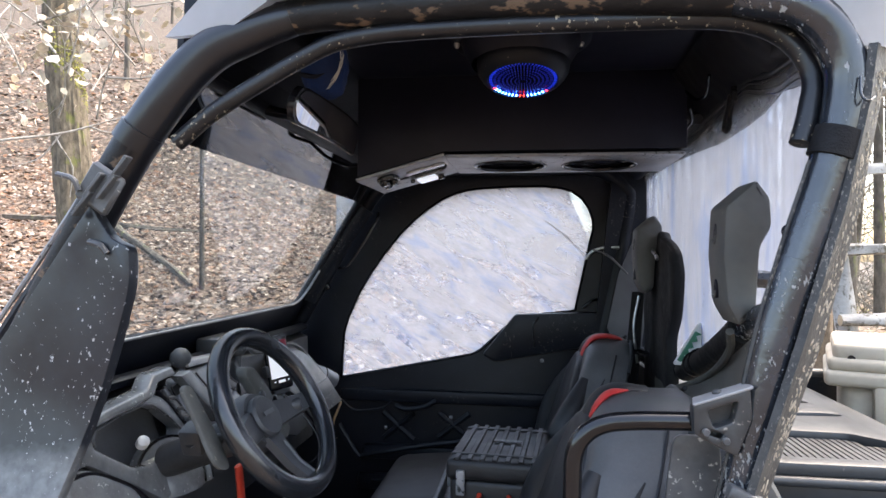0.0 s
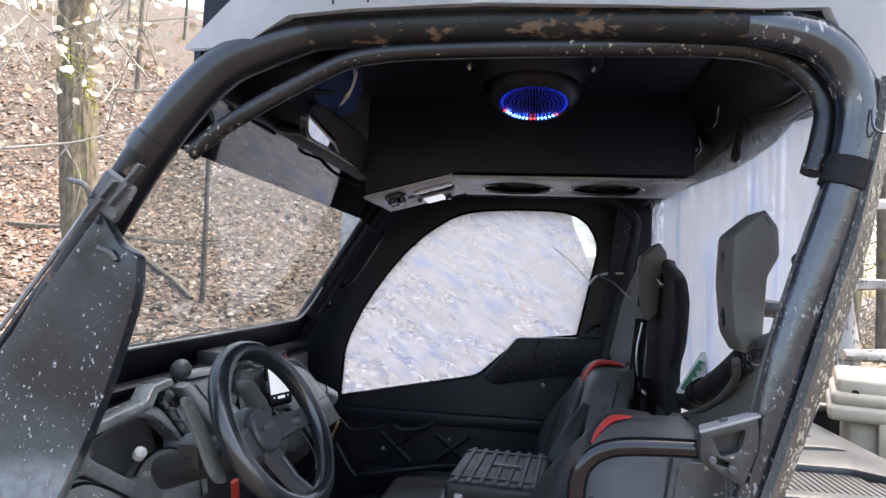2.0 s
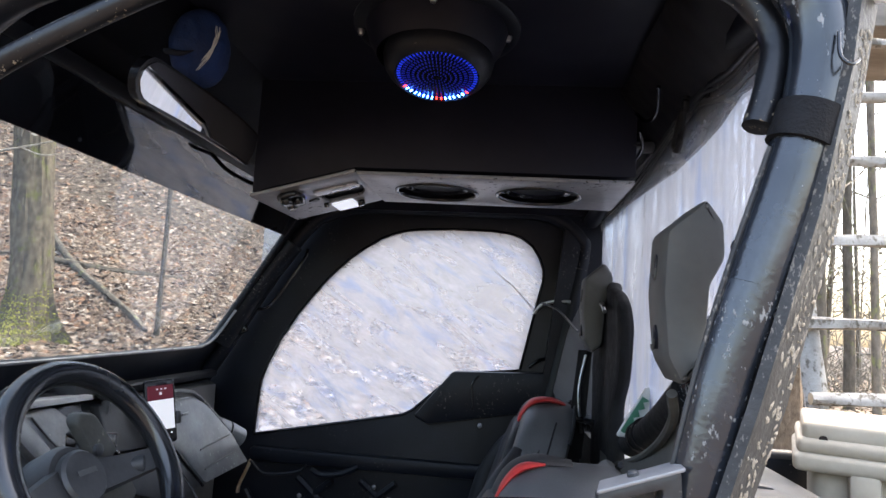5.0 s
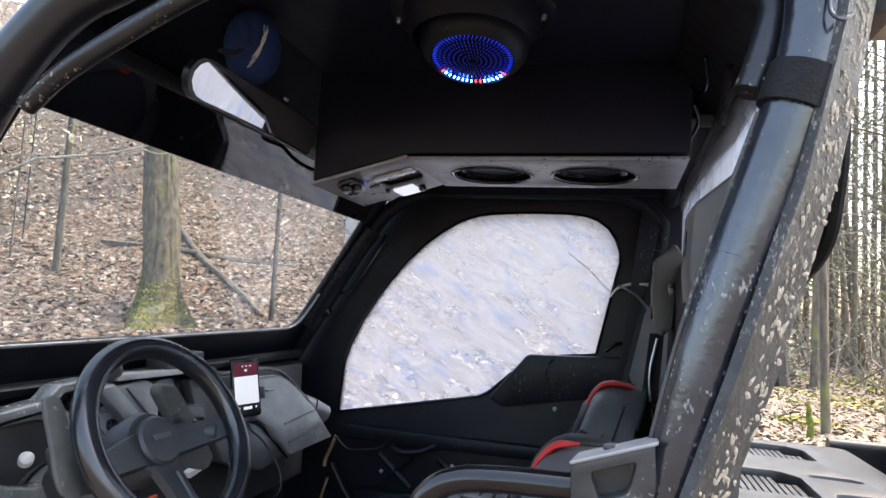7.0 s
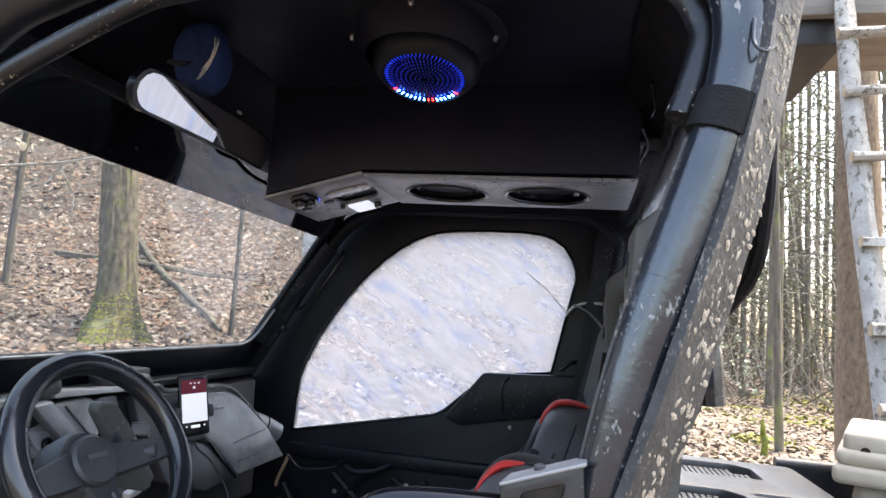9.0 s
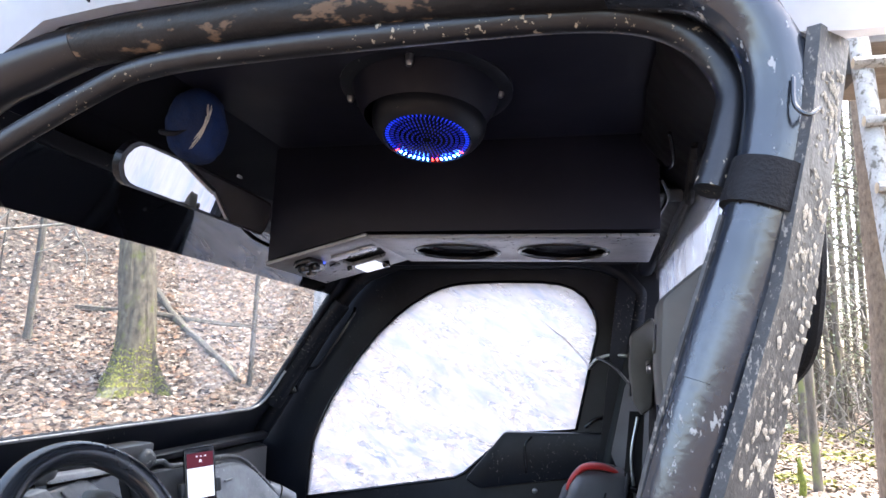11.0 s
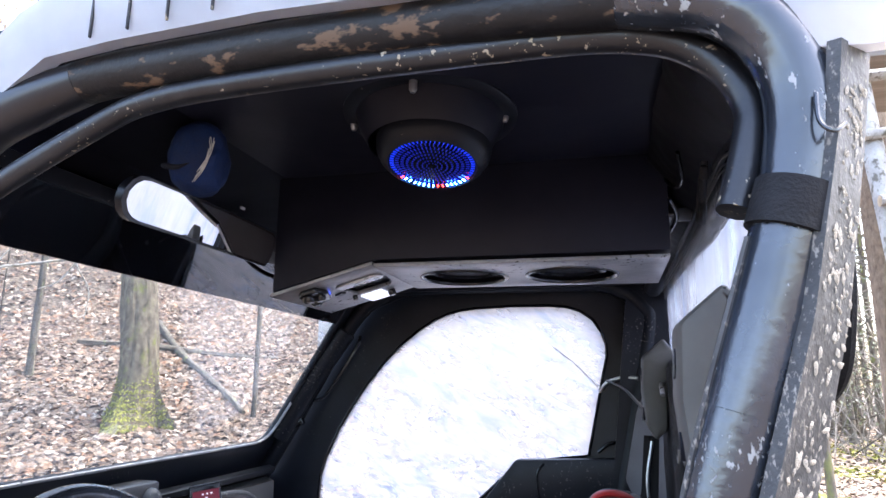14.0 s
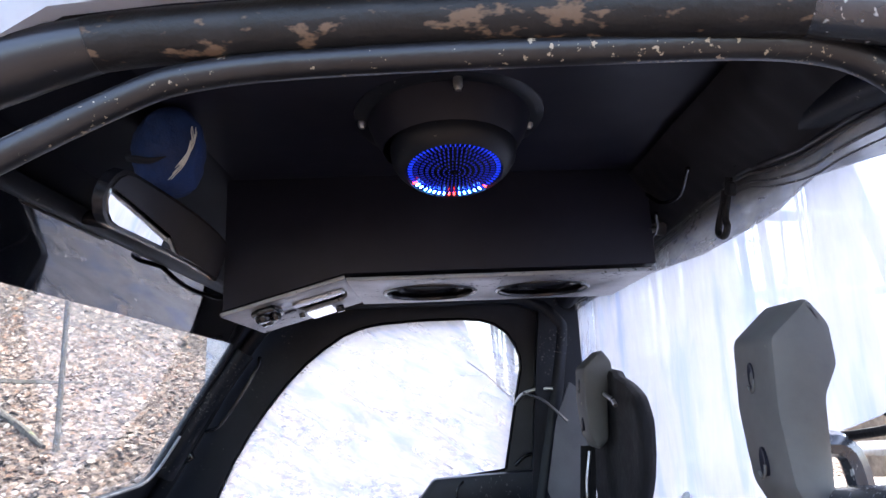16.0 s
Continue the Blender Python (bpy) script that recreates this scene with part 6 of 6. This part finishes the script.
cooler = thing("cooler", "tan moulded hard cooler standing on the cargo deck", "cooler")
clm = Matrix.Translation((1.413, 0.415, 0.866)) @ Matrix.Rotation(radians(-22), 4, "Z")
part("cooler_body", rbox((0.60, 0.29, 0.27), 0.035, clm @ Matrix.Translation((0.0, 0, 0.135)), 4), cooler_tan, cooler)
part("cooler_rim", rbox((0.668, 0.35, 0.040), 0.013, clm @ Matrix.Translation((0, 0, 0.285)), 3), cooler_tan, cooler)
part("cooler_lid", rbox((0.655, 0.34, 0.036), 0.015, clm @ Matrix.Translation((0, 0, 0.320)), 3), cooler_tan, cooler)
for x in (-0.21, 0.21):
    part("lid_block", rbox((0.21, 0.325, 0.045), 0.013, clm @ Matrix.Translation((x, 0, 0.350)), 3), cooler_tan, cooler)
    part("lid_hole", lathe([(0.009, 0.0), (0.008, -0.002), (0.001, -0.002)], clm @ aim((x - 0.065, -0.1635, 0.335), (0, -1, 0)), 16), gloss_black, cooler, "dark rope hole", 0)
for x in (-0.20, 0.20):
    part("cooler_strut", rbox((0.06, 0.05, 0.12), 0.012, clm @ Matrix.Translation((x, -0.150, 0.215)), 2), cooler_tan, cooler)
part("cooler_latch", rbox((0.05, 0.03, 0.09), 0.01, clm @ Matrix.Translation((-0.08, -0.173, 0.295)), 2), case_black, cooler)


# ---- the ground ----
def smoothstep(a, b, x):
    t = np.clip((x - a) / (b - a), 0, 1)
    return t * t * (3 - 2 * t)


def ground_height(x, y):
    """The trail is level; a wooded bank rises ahead and on the passenger side and runs out towards the rear."""
    x, y = np.asarray(x, float), np.asarray(y, float)
    d = np.maximum(0.8 * y - 0.45 * x - 5.0, 0)
    bank = 0.34 * np.minimum(d, 40) ** 2 / (np.minimum(d, 40) + 0.8)
    bank = bank + 0.22 * np.maximum(np.minimum(d, 60) - 7.0, 0)
    s = 1 - smoothstep(0.3, 3.8, x)
    wob = 0.05 * np.sin(1.7 * x + 0.6 * y) * np.sin(1.3 * y - 0.4 * x) + 0.03 * np.sin(4.1 * x + 2) * np.sin(3.7 * y)
    open_ground = smoothstep(1.2, 2.4, np.sqrt(x * x + y * y))
    return bank * s + wob * open_ground


axis = np.concatenate([-np.geomspace(400, 14, 26), np.arange(-13.6, 13.7, 0.32), np.geomspace(14, 400, 26)])
gx, gy = np.meshgrid(axis, axis, indexing="ij")
gz = ground_height(gx, gy)
n = len(axis)
gverts = np.stack([gx, gy, gz], -1).reshape(-1, 3).tolist()
gfaces = [(i * n + j, (i + 1) * n + j, (i + 1) * n + j + 1, i * n + j + 1) for i in range(n - 1) for j in range(n - 1)]
gme = bpy.data.meshes.new("ground")
gme.from_pydata(gverts, [], gfaces)
gme.materials.append(soil)
gme.polygons.foreach_set("use_smooth", [True] * len(gme.polygons))
tagged(new("ground", gme), "forest floor of brown soil under dry fallen leaves", "ground", kind="structure")


def leaf_cloud(name, centers, normals, sizes, mat, label, category, parent=None, kind="stuff", curl=0.25):
    """Many small folded leaves in one mesh: each is two triangles pairs along a midrib."""
    rng = np.random.default_rng(len(centers))
    k = len(centers)
    nrm = normals / np.linalg.norm(normals, axis=1, keepdims=True)
    rnd = rng.normal(size=(k, 3))
    a = np.cross(nrm, rnd)
    a /= np.linalg.norm(a, axis=1, keepdims=True) + 1e-9
    b = np.cross(nrm, a)
    s = sizes[:, None]
    w = (0.28 + 0.18 * rng.random(k))[:, None]
    lift = nrm * s * (curl * rng.random(k))[:, None]
    tip, base = centers + a * s * 0.5 + lift * 0.6, centers - a * s * 0.5 + lift * 0.3
    l1, r1 = centers + b * s * w - a * s * 0.18 + lift, centers - b * s * w - a * s * 0.18 + lift
    l2, r2 = centers + b * s * w * 0.8 + a * s * 0.22 + lift, centers - b * s * w * 0.8 + a * s * 0.22 + lift
    v = np.stack([base, r1, r2, tip, l2, l1], 1).reshape(-1, 3)
    idx = np.arange(k)[:, None] * 6
    tris = np.concatenate([idx + [0, 1, 5], idx + [1, 4, 5], idx + [1, 2, 4], idx + [2, 3, 4]], 1).reshape(-1, 3)
    me = bpy.data.meshes.new(name)
    me.vertices.add(len(v))
    me.vertices.foreach_set("co", v.ravel())
    me.loops.add(tris.size)
    me.loops.foreach_set("vertex_index", tris.ravel())
    me.polygons.add(len(tris))
    me.polygons.foreach_set("loop_start", np.arange(len(tris)) * 3)
    me.update(calc_edges=True)
    me.validate()
    me.materials.append(mat)
    o = new(name, me)
    if parent:
        o.parent = parent
        if label:
            tagged(o, label, kind=kind)
    else:
        tagged(o, label, category, kind=kind)
    return o


rng = np.random.default_rng(5)
px, py = [], []
for count, (x0, x1, y0, y1) in ((60000, (-11, -2.5, 3.5, 13.0)), (22000, (-20, -4, 9, 24)), (14000, (-2.6, 2.2, 3, 12)), (34000, (1.5, 7.5, 4.0, 13)), (3000, (-4, 2.5, -3.5, 3.5)), (26000, (2, 14, 12, 28))):
    px.append(rng.uniform(x0, x1, count))
    py.append(rng.uniform(y0, y1, count))
px, py = np.concatenate(px), np.concatenate(py)
pz = ground_height(px, py)
e = 0.05
nx, ny = (pz - ground_height(px + e, py)) / e, (pz - ground_height(px, py + e)) / e
nr = np.stack([nx, ny, np.ones_like(nx)], 1) + rng.normal(size=(len(px), 3)) * 0.33
dist = np.hypot(px, py + 1)
lift_z = pz + 0.012 + 0.02 * rng.random(len(px))
leaf_size = rng.uniform(0.06, 0.115, len(px)) * (1 + dist * 0.015)
hollow = px + 0.4 * rng.normal(size=len(px)) > 1.6
for pick, leaf_mat, words in ((~hollow, litter_mat, "carpet of dry brown and tan fallen leaves"), (hollow, pale_litter_mat, "carpet of pale tan and yellow fallen leaves in the hollow")):
    leaf_cloud("leaf_litter", np.stack([px, py, lift_z], 1)[pick], nr[pick], leaf_size[pick] * (0.8 if leaf_mat is pale_litter_mat else 1.0), leaf_mat, words, "leaf litter")


# ---- trees ----
def limb(bm, start, way, length, r, depth, rg, tips, droop=0.0):
    pts = [Vector(start)]
    d = Vector(way).normalized()
    for k in range(4):
        d = (d + Vector(rg.normal(size=3).tolist()) * 0.22 + Vector((0, 0, 0.08 - droop))).normalized()
        pts.append(pts[-1] + d * length / 4)
        tips.append(tuple(pts[-1]))
    tube(pts, r, 5, 1, bm=bm, taper=[1, 0.8, 0.55, 0.35, 0.15], caps=False)
    if depth:
        for k in (1, 2, 3):
            side_way = (d + Vector(rg.normal(size=3).tolist()) * 0.8).normalized()
            limb(bm, pts[k], side_way, length * 0.55, r * 0.5, depth - 1, rg, tips, droop)


def tree(x, y, r, height, mat, lean=(0.0, 0.0), limbs=6, label="slim grey forest tree trunk with bare limbs", seed=0, low=0.35, flare=1.5, leaves=None, leaf_n=0, leaf_s=(0.05, 0.09), group="forest trees"):
    rg = np.random.default_rng(seed)
    z = float(ground_height(x, y)) - 0.05
    t = thing("tree", label, "tree", group)
    pts, k = [], 7
    for i in range(k):
        s = i / (k - 1)
        pts.append(Vector((x + lean[0] * s * height + rg.normal() * r * 0.35 * s, y + lean[1] * s * height + rg.normal() * r * 0.35 * s, z + s * height)))
    radii = [flare, 1.0, 0.92, 0.84, 0.74, 0.6, 0.35]
    bm = tube([pts[0], pts[0] + (pts[1] - pts[0]) * (0.35 / max(0.4, height / 6)), *pts[1:]], r, 12, 3, taper=[flare, 1.08, *radii[1:]], rough=0.2)
    part("trunk", bm, mat, t)
    tips = []
    lb = bmesh.new()
    for i in range(limbs):
        s = low + (1 - low) * (i + rg.random()) / limbs
        j = min(int(s * (k - 1)), k - 2)
        p = pts[j].lerp(pts[j + 1], s * (k - 1) - j)
        a = rg.uniform(0, 2 * math.pi)
        limb(lb, p, (math.cos(a), math.sin(a), 0.35), height * rg.uniform(0.12, 0.24), r * 0.28, 1, rg, tips)
    if limbs:
        tagged(part("bare_crown", lb, mat, t), kind="stuff")
    else:
        lb.free()
    if leaves and tips:
        base = np.array(tips)[rg.integers(0, len(tips), leaf_n)]
        c = base + rg.normal(size=(leaf_n, 3)) * 0.16
        leaf_cloud("crown", c, rg.normal(size=(leaf_n, 3)), rg.uniform(*leaf_s, leaf_n), leaves, "", "", t)
    return t


# the mossy tree ahead of the windscreen
big = thing("tree", "large grey tree with mossy root flare on the bank", "tree")
bxp, byp = -5.94, 6.94
bz = float(ground_height(bxp, byp))
tm = bmesh.new()
rings = []
levels = [-0.35, -0.15, *[0.09 * k for k in range(48)], 4.6, 6.0, 9.0, 14.0]
for z in levels:
    flare = math.exp(-max(z, -0.1) / 0.34)
    base = 0.262 * (1.0 - 0.034 * z)
    ring = []
    for k in range(60):
        a = 2 * math.pi * k / 60
        lobe = max(0.0, math.cos(2.5 * a + 0.6)) ** 2 + 0.5 * max(0.0, math.sin(3.5 * a + 1.9)) ** 3 + 0.55 * max(0.0, math.cos(a - 3.6))
        bark = 0.022 * noise.noise((11 * math.cos(a), 11 * math.sin(a), z * 2.2)) + 0.05 * noise.noise((1.5 * math.cos(a), 1.5 * math.sin(a), z * 0.7 + 4))
        q = base * (1 + flare * (0.22 + 0.85 * lobe)) + bark
        ring.append(tm.verts.new((bxp - 0.11 * min(z, 4) + q * math.cos(a), byp + 0.02 * min(z, 2) + q * math.sin(a), bz + z)))
    rings.append(ring)
for u, w in zip(rings, rings[1:]):
    for k in range(60):
        tm.faces.new((u[k], u[(k + 1) % 60], w[(k + 1) % 60], w[k]))
bmesh.ops.recalc_face_normals(tm, faces=tm.faces)
rgm = np.random.default_rng(77)
spots, ways = [], []
for f in tm.faces:
    c, h = f.calc_center_median(), f.calc_center_median().z - bz
    sunny = f.normal.x * 0.80 + f.normal.y * 0.10
    cover = noise.noise((c.x * 2.2, c.y * 2.2, c.z * 1.3)) + max(0.58 - h * 1.3, -0.34 + 0.42 * max(0.0, sunny))
    if cover > 0.05 and h < 4:
        for _ in range(int(f.calc_area() * 2300 * min(1.0, cover * 1.6)) + 1):
            wts = rgm.dirichlet((1, 1, 1, 1))
            spots.append(sum((Vector(v.co) * float(s) for v, s in zip(f.verts, wts)), Vector()) + f.normal * 0.004)
            ways.append(f.normal)
part("trunk", tm, bark_moss, big)
leaf_cloud("moss", np.array(spots), np.array(ways) + rgm.normal(size=(len(ways), 3)) * 0.45, rgm.uniform(0.015, 0.04, len(spots)), moss_mat, "yellow-green moss on the root flare", "", big)
# distinct saplings and a fallen log on the bank
tree(-4.60, 7.75, 0.035, 7, bark_dark, (-0.01, 0.0), 6, "thin grey sapling on the leafy bank", 3, flare=1.3)
tree(-8.6, 7.6, 0.055, 9, bark_dark, (0.0, 0.0), 6, "grey forest tree on the leafy bank", 5, flare=1.3)
log1 = thing("fallen_log", "fallen grey branch lying on the leafy bank", "log")
pl = [(-8.84, 10.9), (-7.4, 9.8), (-6.23, 8.83), (-5.4, 8.25), (-4.8, 7.8)]
part("log_stem", tube([(a, b, float(ground_height(a, b)) + 0.07) for a, b in pl], 0.09, 10, 4, taper=[0.75, 0.7, 0.62, 0.55, 0.4], rough=0.5), bark_dark, log1)
log2 = thing("fallen_log", "half-buried dark log lying across the leafy bank", "log")
part("log_stem", tube([(a, b, float(ground_height(a, b)) + 0.05) for a, b in ((-9.5, 9.5), (-8.2, 9.9), (-7.0, 10.1), (-5.8, 10.6))], 0.10, 10, 4, taper=[0.8, 0.7, 0.6, 0.4], rough=0.5), bark_dark, log2)
rgt = np.random.default_rng(11)
placed = 0
while placed < 9:
    x, y = rgt.uniform(-22, 0.6), rgt.uniform(8, 30)
    if 0.8 * y - 0.45 * x < 19.0 or abs(math.atan2(-x, y) - 0.72) < 0.035:
        continue
    placed += 1
    near = math.hypot(x, y) < 15
    tree(x, y, rgt.uniform(0.03, 0.11), rgt.uniform(8, 13), bark_dark, (rgt.normal() * 0.02, rgt.normal() * 0.02), 6 if near else 4, "slim grey forest tree with bare limbs on the hillside", 100 + placed, 0.25)
tree(3.08, 8.23, 0.050, 11, bark_mid, (-0.030, 0.0), 6, "slim brown forest tree with a mossy foot", 70, 0.3, flare=1.2)
tree(7.87, 22.0, 0.15, 15, bark_mid, (-0.123, 0.0), 6, "leaning grey forest tree in the hollow", 71, 0.3, flare=1.2)
tree(4.44, 14.0, 0.085, 14, bark_mid, (0.01, 0.0), 6, "slim grey-brown forest tree in the hollow", 72, 0.3, flare=1.2)
tree(2.70, 7.45, 0.045, 0.5, moss, (0.0, 0.0), 0, "mossy green stump stake on the forest floor", 73, 0.3, flare=1.3)
placed = 0
tree(8.6, 21.0, 0.17, 9, bark_dark, (0.02, 0.0), 6, "dark leaning snag in the hollow", 74, 0.3, flare=1.2)
while placed < 26:
    x, y = rgt.uniform(2.2, 18), rgt.uniform(15, 38)
    if x > 1.2 + 0.62 * y:
        continue
    placed += 1
    tree(x, y, rgt.uniform(0.022, 0.075) * (1 + y * 0.012), rgt.uniform(6, 15), bark_mid, (rgt.normal() * 0.05, rgt.normal() * 0.04), 7, "slim grey-brown forest tree in the hollow", 300 + placed, 0.2)
for i, (x, y, r) in enumerate(((5.0, 9.6, 0.09), (5.5, 10.6, 0.05), (6.1, 11.6, 0.11), (6.9, 11.2, 0.07), (7.4, 13.2, 0.10), (5.9, 13.6, 0.08))):
    tree(x, y, r, 11 + i % 3, bark_mid, (0.01 * (i % 3 - 1), 0.0), 6, "mossy grey-brown forest tree behind the ladder stand", 800 + i, 0.25, flare=1.25)
# green hemlocks far back and pale-leaved beeches ahead
for i in range(18):
    y = 13.5 + 1.15 * i
    x = 0.5 + (y + 1.1) * (0.19 + 0.20 * ((i * 7) % 18) / 17)
    tree(x, y, 0.03 + 0.003 * y, 4.5 + 0.35 * y, bark_mid, (0, 0), 18, "young hemlock with thin green needle sprays", 500 + i, 0.06, leaves=hemlock_mat, leaf_n=1000, leaf_s=(0.05, 0.10), group="hemlocks")
for i, (x, y, h) in enumerate(((-8.5, 9.6, 8), (-9.6, 7.6, 8), (-10.5, 8.6, 8), (-11.5, 7.8, 8))):
    tree(x, y, 0.004 + 0.0012 * h, h, bark_dark, (0, 0), 12, "beech sapling holding pale dry leaves", 600 + i, 0.2, flare=1.2, leaves=beech_mat, leaf_n=1500 if x < -9 else 250, leaf_s=(0.035, 0.07), group="beech saplings")

mx, my = [], []
for cx, cy, sp in ((2.9, 8.6, 0.25), (4.6, 11.5, 0.5), (3.6, 13.0, 0.5), (6.2, 15.0, 0.8), (5.2, 12.6, 0.5), (7.5, 17.5, 0.9), (3.0, 11.0, 0.4), (4.9, 16.5, 0.7), (8.5, 19.0, 1.0)):
    k = int(500 * sp)
    mx.append(rgm.normal(size=k) * sp + cx)
    my.append(rgm.normal(size=k) * sp * 0.6 + cy)
mx, my = np.concatenate(mx), np.concatenate(my)
leaf_cloud("ground_moss", np.stack([mx, my, ground_height(mx, my) + 0.03], 1), np.array([0, 0, 1.0]) + rgm.normal(size=(len(mx), 3)) * 0.4, rgm.uniform(0.05, 0.13, len(mx)), moss_mat, "patches of yellow-green moss among the leaves", "moss")

bush = thing("bare_branch", "thin pale leafless branch reaching over the bank", "branch")
part("branch_stem", tube([(-2.95, 0.65, 0.0), (-2.80, 0.80, 0.8), (-2.5, 1.0, 1.6), (-2.18, 1.19, 1.91), (-2.09, 1.27, 1.96), (-1.91, 1.40, 2.01), (-1.80, 1.48, 2.06), (-1.66, 1.57, 2.13)], 0.0075, 7, 4, taper=[2.2, 1.8, 1.4, 1.0, 0.9, 0.8, 0.6, 0.3], rough=0.3), bark_birch, bush)
for pts in ([(-1.92, 1.40, 2.01), (-1.90, 1.42, 1.95), (-1.87, 1.46, 1.86), (-1.89, 1.47, 1.72)], [(-1.90, 1.41, 2.01), (-1.97, 1.38, 1.90), (-2.06, 1.35, 1.86)], [(-2.18, 1.19, 1.91), (-2.10, 1.25, 2.06), (-2.0, 1.33, 2.16)], [(-1.80, 1.48, 2.06), (-1.74, 1.53, 2.04), (-1.69, 1.58, 2.06)]):
    part("twig", tube(pts, 0.0045, 6, 3, taper=[1.0, 0.8, 0.4]), bark_birch, bush)

# thin brush that fills the back of the hollow
rgb2 = np.random.default_rng(23)
brush = bmesh.new()
for _ in range(1500):
    y = rgb2.uniform(14, 36)
    x = 0.5 + (y + 1.1) * rgb2.uniform(0.10, 0.62)
    p = Vector((x, y, float(ground_height(x, y)) + (rgb2.uniform(0, 4.5) if rgb2.random() < 0.6 else 0.0)))
    d = Vector((rgb2.normal() * 0.7, rgb2.normal() * 0.5, abs(rgb2.normal()) * 0.8 + 0.15)).normalized()
    pts = [p]
    for k in range(3):
        d = (d + Vector((rgb2.normal() * 0.25, rgb2.normal() * 0.25, rgb2.normal() * 0.2))).normalized()
        pts.append(pts[-1] + d * rgb2.uniform(0.4, 0.9))
    tube(pts, 0.007 + 0.0007 * y, 3, 1, bm=brush, taper=[1.0, 0.8, 0.5, 0.2], caps=False)
tagged(obj("brush", brush, bark_twig, 0), "pale leafless brush and twigs in the hollow", "brush", kind="stuff")

# unseen bare woods added to close the driver side and shape reflected light
rgw = np.random.default_rng(41)
woods = bmesh.new()
for _ in range(36):
    a, far = rgw.uniform(math.pi * 0.93, math.pi * 2.12), rgw.uniform(12, 30)
    x, y = far * math.cos(a), far * math.sin(a) - 1.5
    h, r, z = rgw.uniform(9, 15), rgw.uniform(0.06, 0.19), float(ground_height(x, y)) - 0.1
    p = [Vector((x + rgw.normal() * 0.12 * k, y + rgw.normal() * 0.12 * k, z + h * k / 4)) for k in range(5)]
    tube(p, r, 7, 2, bm=woods, taper=[1.3, 0.95, 0.8, 0.55, 0.2], caps=False)
    for k in (2, 3, 3, 4, 4):
        b = rgw.uniform(0, 2 * math.pi)
        limb(woods, p[k], (math.cos(b), math.sin(b), 0.5), h * 0.22, r * 0.3, 1, rgw, [])
woods_me = obj("bare_woods", woods, bark_grey)
tagged(woods_me, "unseen bare grey-brown woods added behind the camera to shape reflections", "woods", kind="stuff")

# beech twigs that hold pale leaves over the bank
twigs, tips = bmesh.new(), []
rgl = np.random.default_rng(8)
for k in range(34):
    f = rgl.uniform(0, 1)
    start = Vector((-2.35 + 1.38 * f, 1.05 + 0.35 * f - 0.65 * rgl.random(), 2.0 + 0.7 * rgl.random() ** 2))
    limb(twigs, start, (rgl.normal() * 0.8 + 0.3, rgl.normal() * 0.7, 0.55), rgl.uniform(0.4, 0.8), 0.0045, 1, rgl, tips)
tagged(part("twig_spray", twigs, bark_birch, bush, "thin pale leafy twigs"), kind="stuff")
tips = np.array([p for p in tips if p[2] > 1.93])
lp = tips[rgl.integers(0, len(tips), 820)] + rgl.normal(size=(820, 3)) * 0.07
leaf_cloud("twig_leaves", lp, rgl.normal(size=(820, 3)), rgl.uniform(0.026, 0.05, 820), beech_mat, "pale dry beech leaves", "", bush)

# ---- ladder stand behind the vehicle ----
ladder = thing("log_ladder", "birch log ladder leaning on a tree stand", "ladder")


def on_ladder(x, z, d=0.0):
    return (x, 1.74 + 0.26 * (z - 1.18) - d, z)


for x0, x1 in ((1.66, 1.70), (2.42, 2.40)):
    part("stile", tube([on_ladder(x0 + 0.02, -0.02), on_ladder(x0 + 0.035, 1.0), on_ladder(x0 + 0.03, 2.0), on_ladder(x1, 3.0), on_ladder(x1 + 0.01, 3.25)], 0.042, 12, 4, rough=0.5), bark_birch, ladder, "pale birch pole")
for k, z in enumerate((0.52, 0.85, 1.18, 1.485, 1.852, 2.242, 2.575, 2.89)):
    r0 = part("rung", tube([on_ladder(1.645, z, 0.055), on_ladder(2.0, z + 0.01, 0.06), on_ladder(2.48, z + 0.012 * (-1) ** k, 0.055)], 0.027, 10, 4, taper=[1, 0.95, 0.9], rough=0.5), bark_birch, ladder)
    part("cut_end", lathe([(0.025, 0), (0.001, 0.002)], aim(on_ladder(1.644, z, 0.055), (-1, 0, 0)), 10, None, False), wood_end, r0)
tree(2.45, 4.0, 0.15, 9, bark_brown, (-0.015, -0.01), 2, "brown flaky-barked tree carrying the stand", 900, 0.6, flare=1.25, group="stand trees")
tree(2.75, 2.75, 0.14, 7, bark_brown, (0.0, 0.0), 0, "brown flaky-barked tree carrying the stand", 901, 0.6, flare=1.25, group="stand trees")
stand = thing("tree_stand", "weathered board platform with black tarp above the ladder", "tree stand")
part("beam", bx(1.45, 3.2, 2.26, 2.32, 3.05, 3.20, 0.01), board, stand, "weathered grey board")
part("platform", bx(1.5, 3.1, 2.32, 3.3, 3.16, 3.20, 0.01), board, stand)
part("tarp", bx(1.40, 1.75, 2.33, 3.2, 2.92, 3.15, 0.02), case_black, stand, "black tarp edge")
part("stand_post", tube([(3.0, 3.2, 0.0), (3.0, 3.2, 3.2)], 0.05, 10, 1), bark_grey, stand)
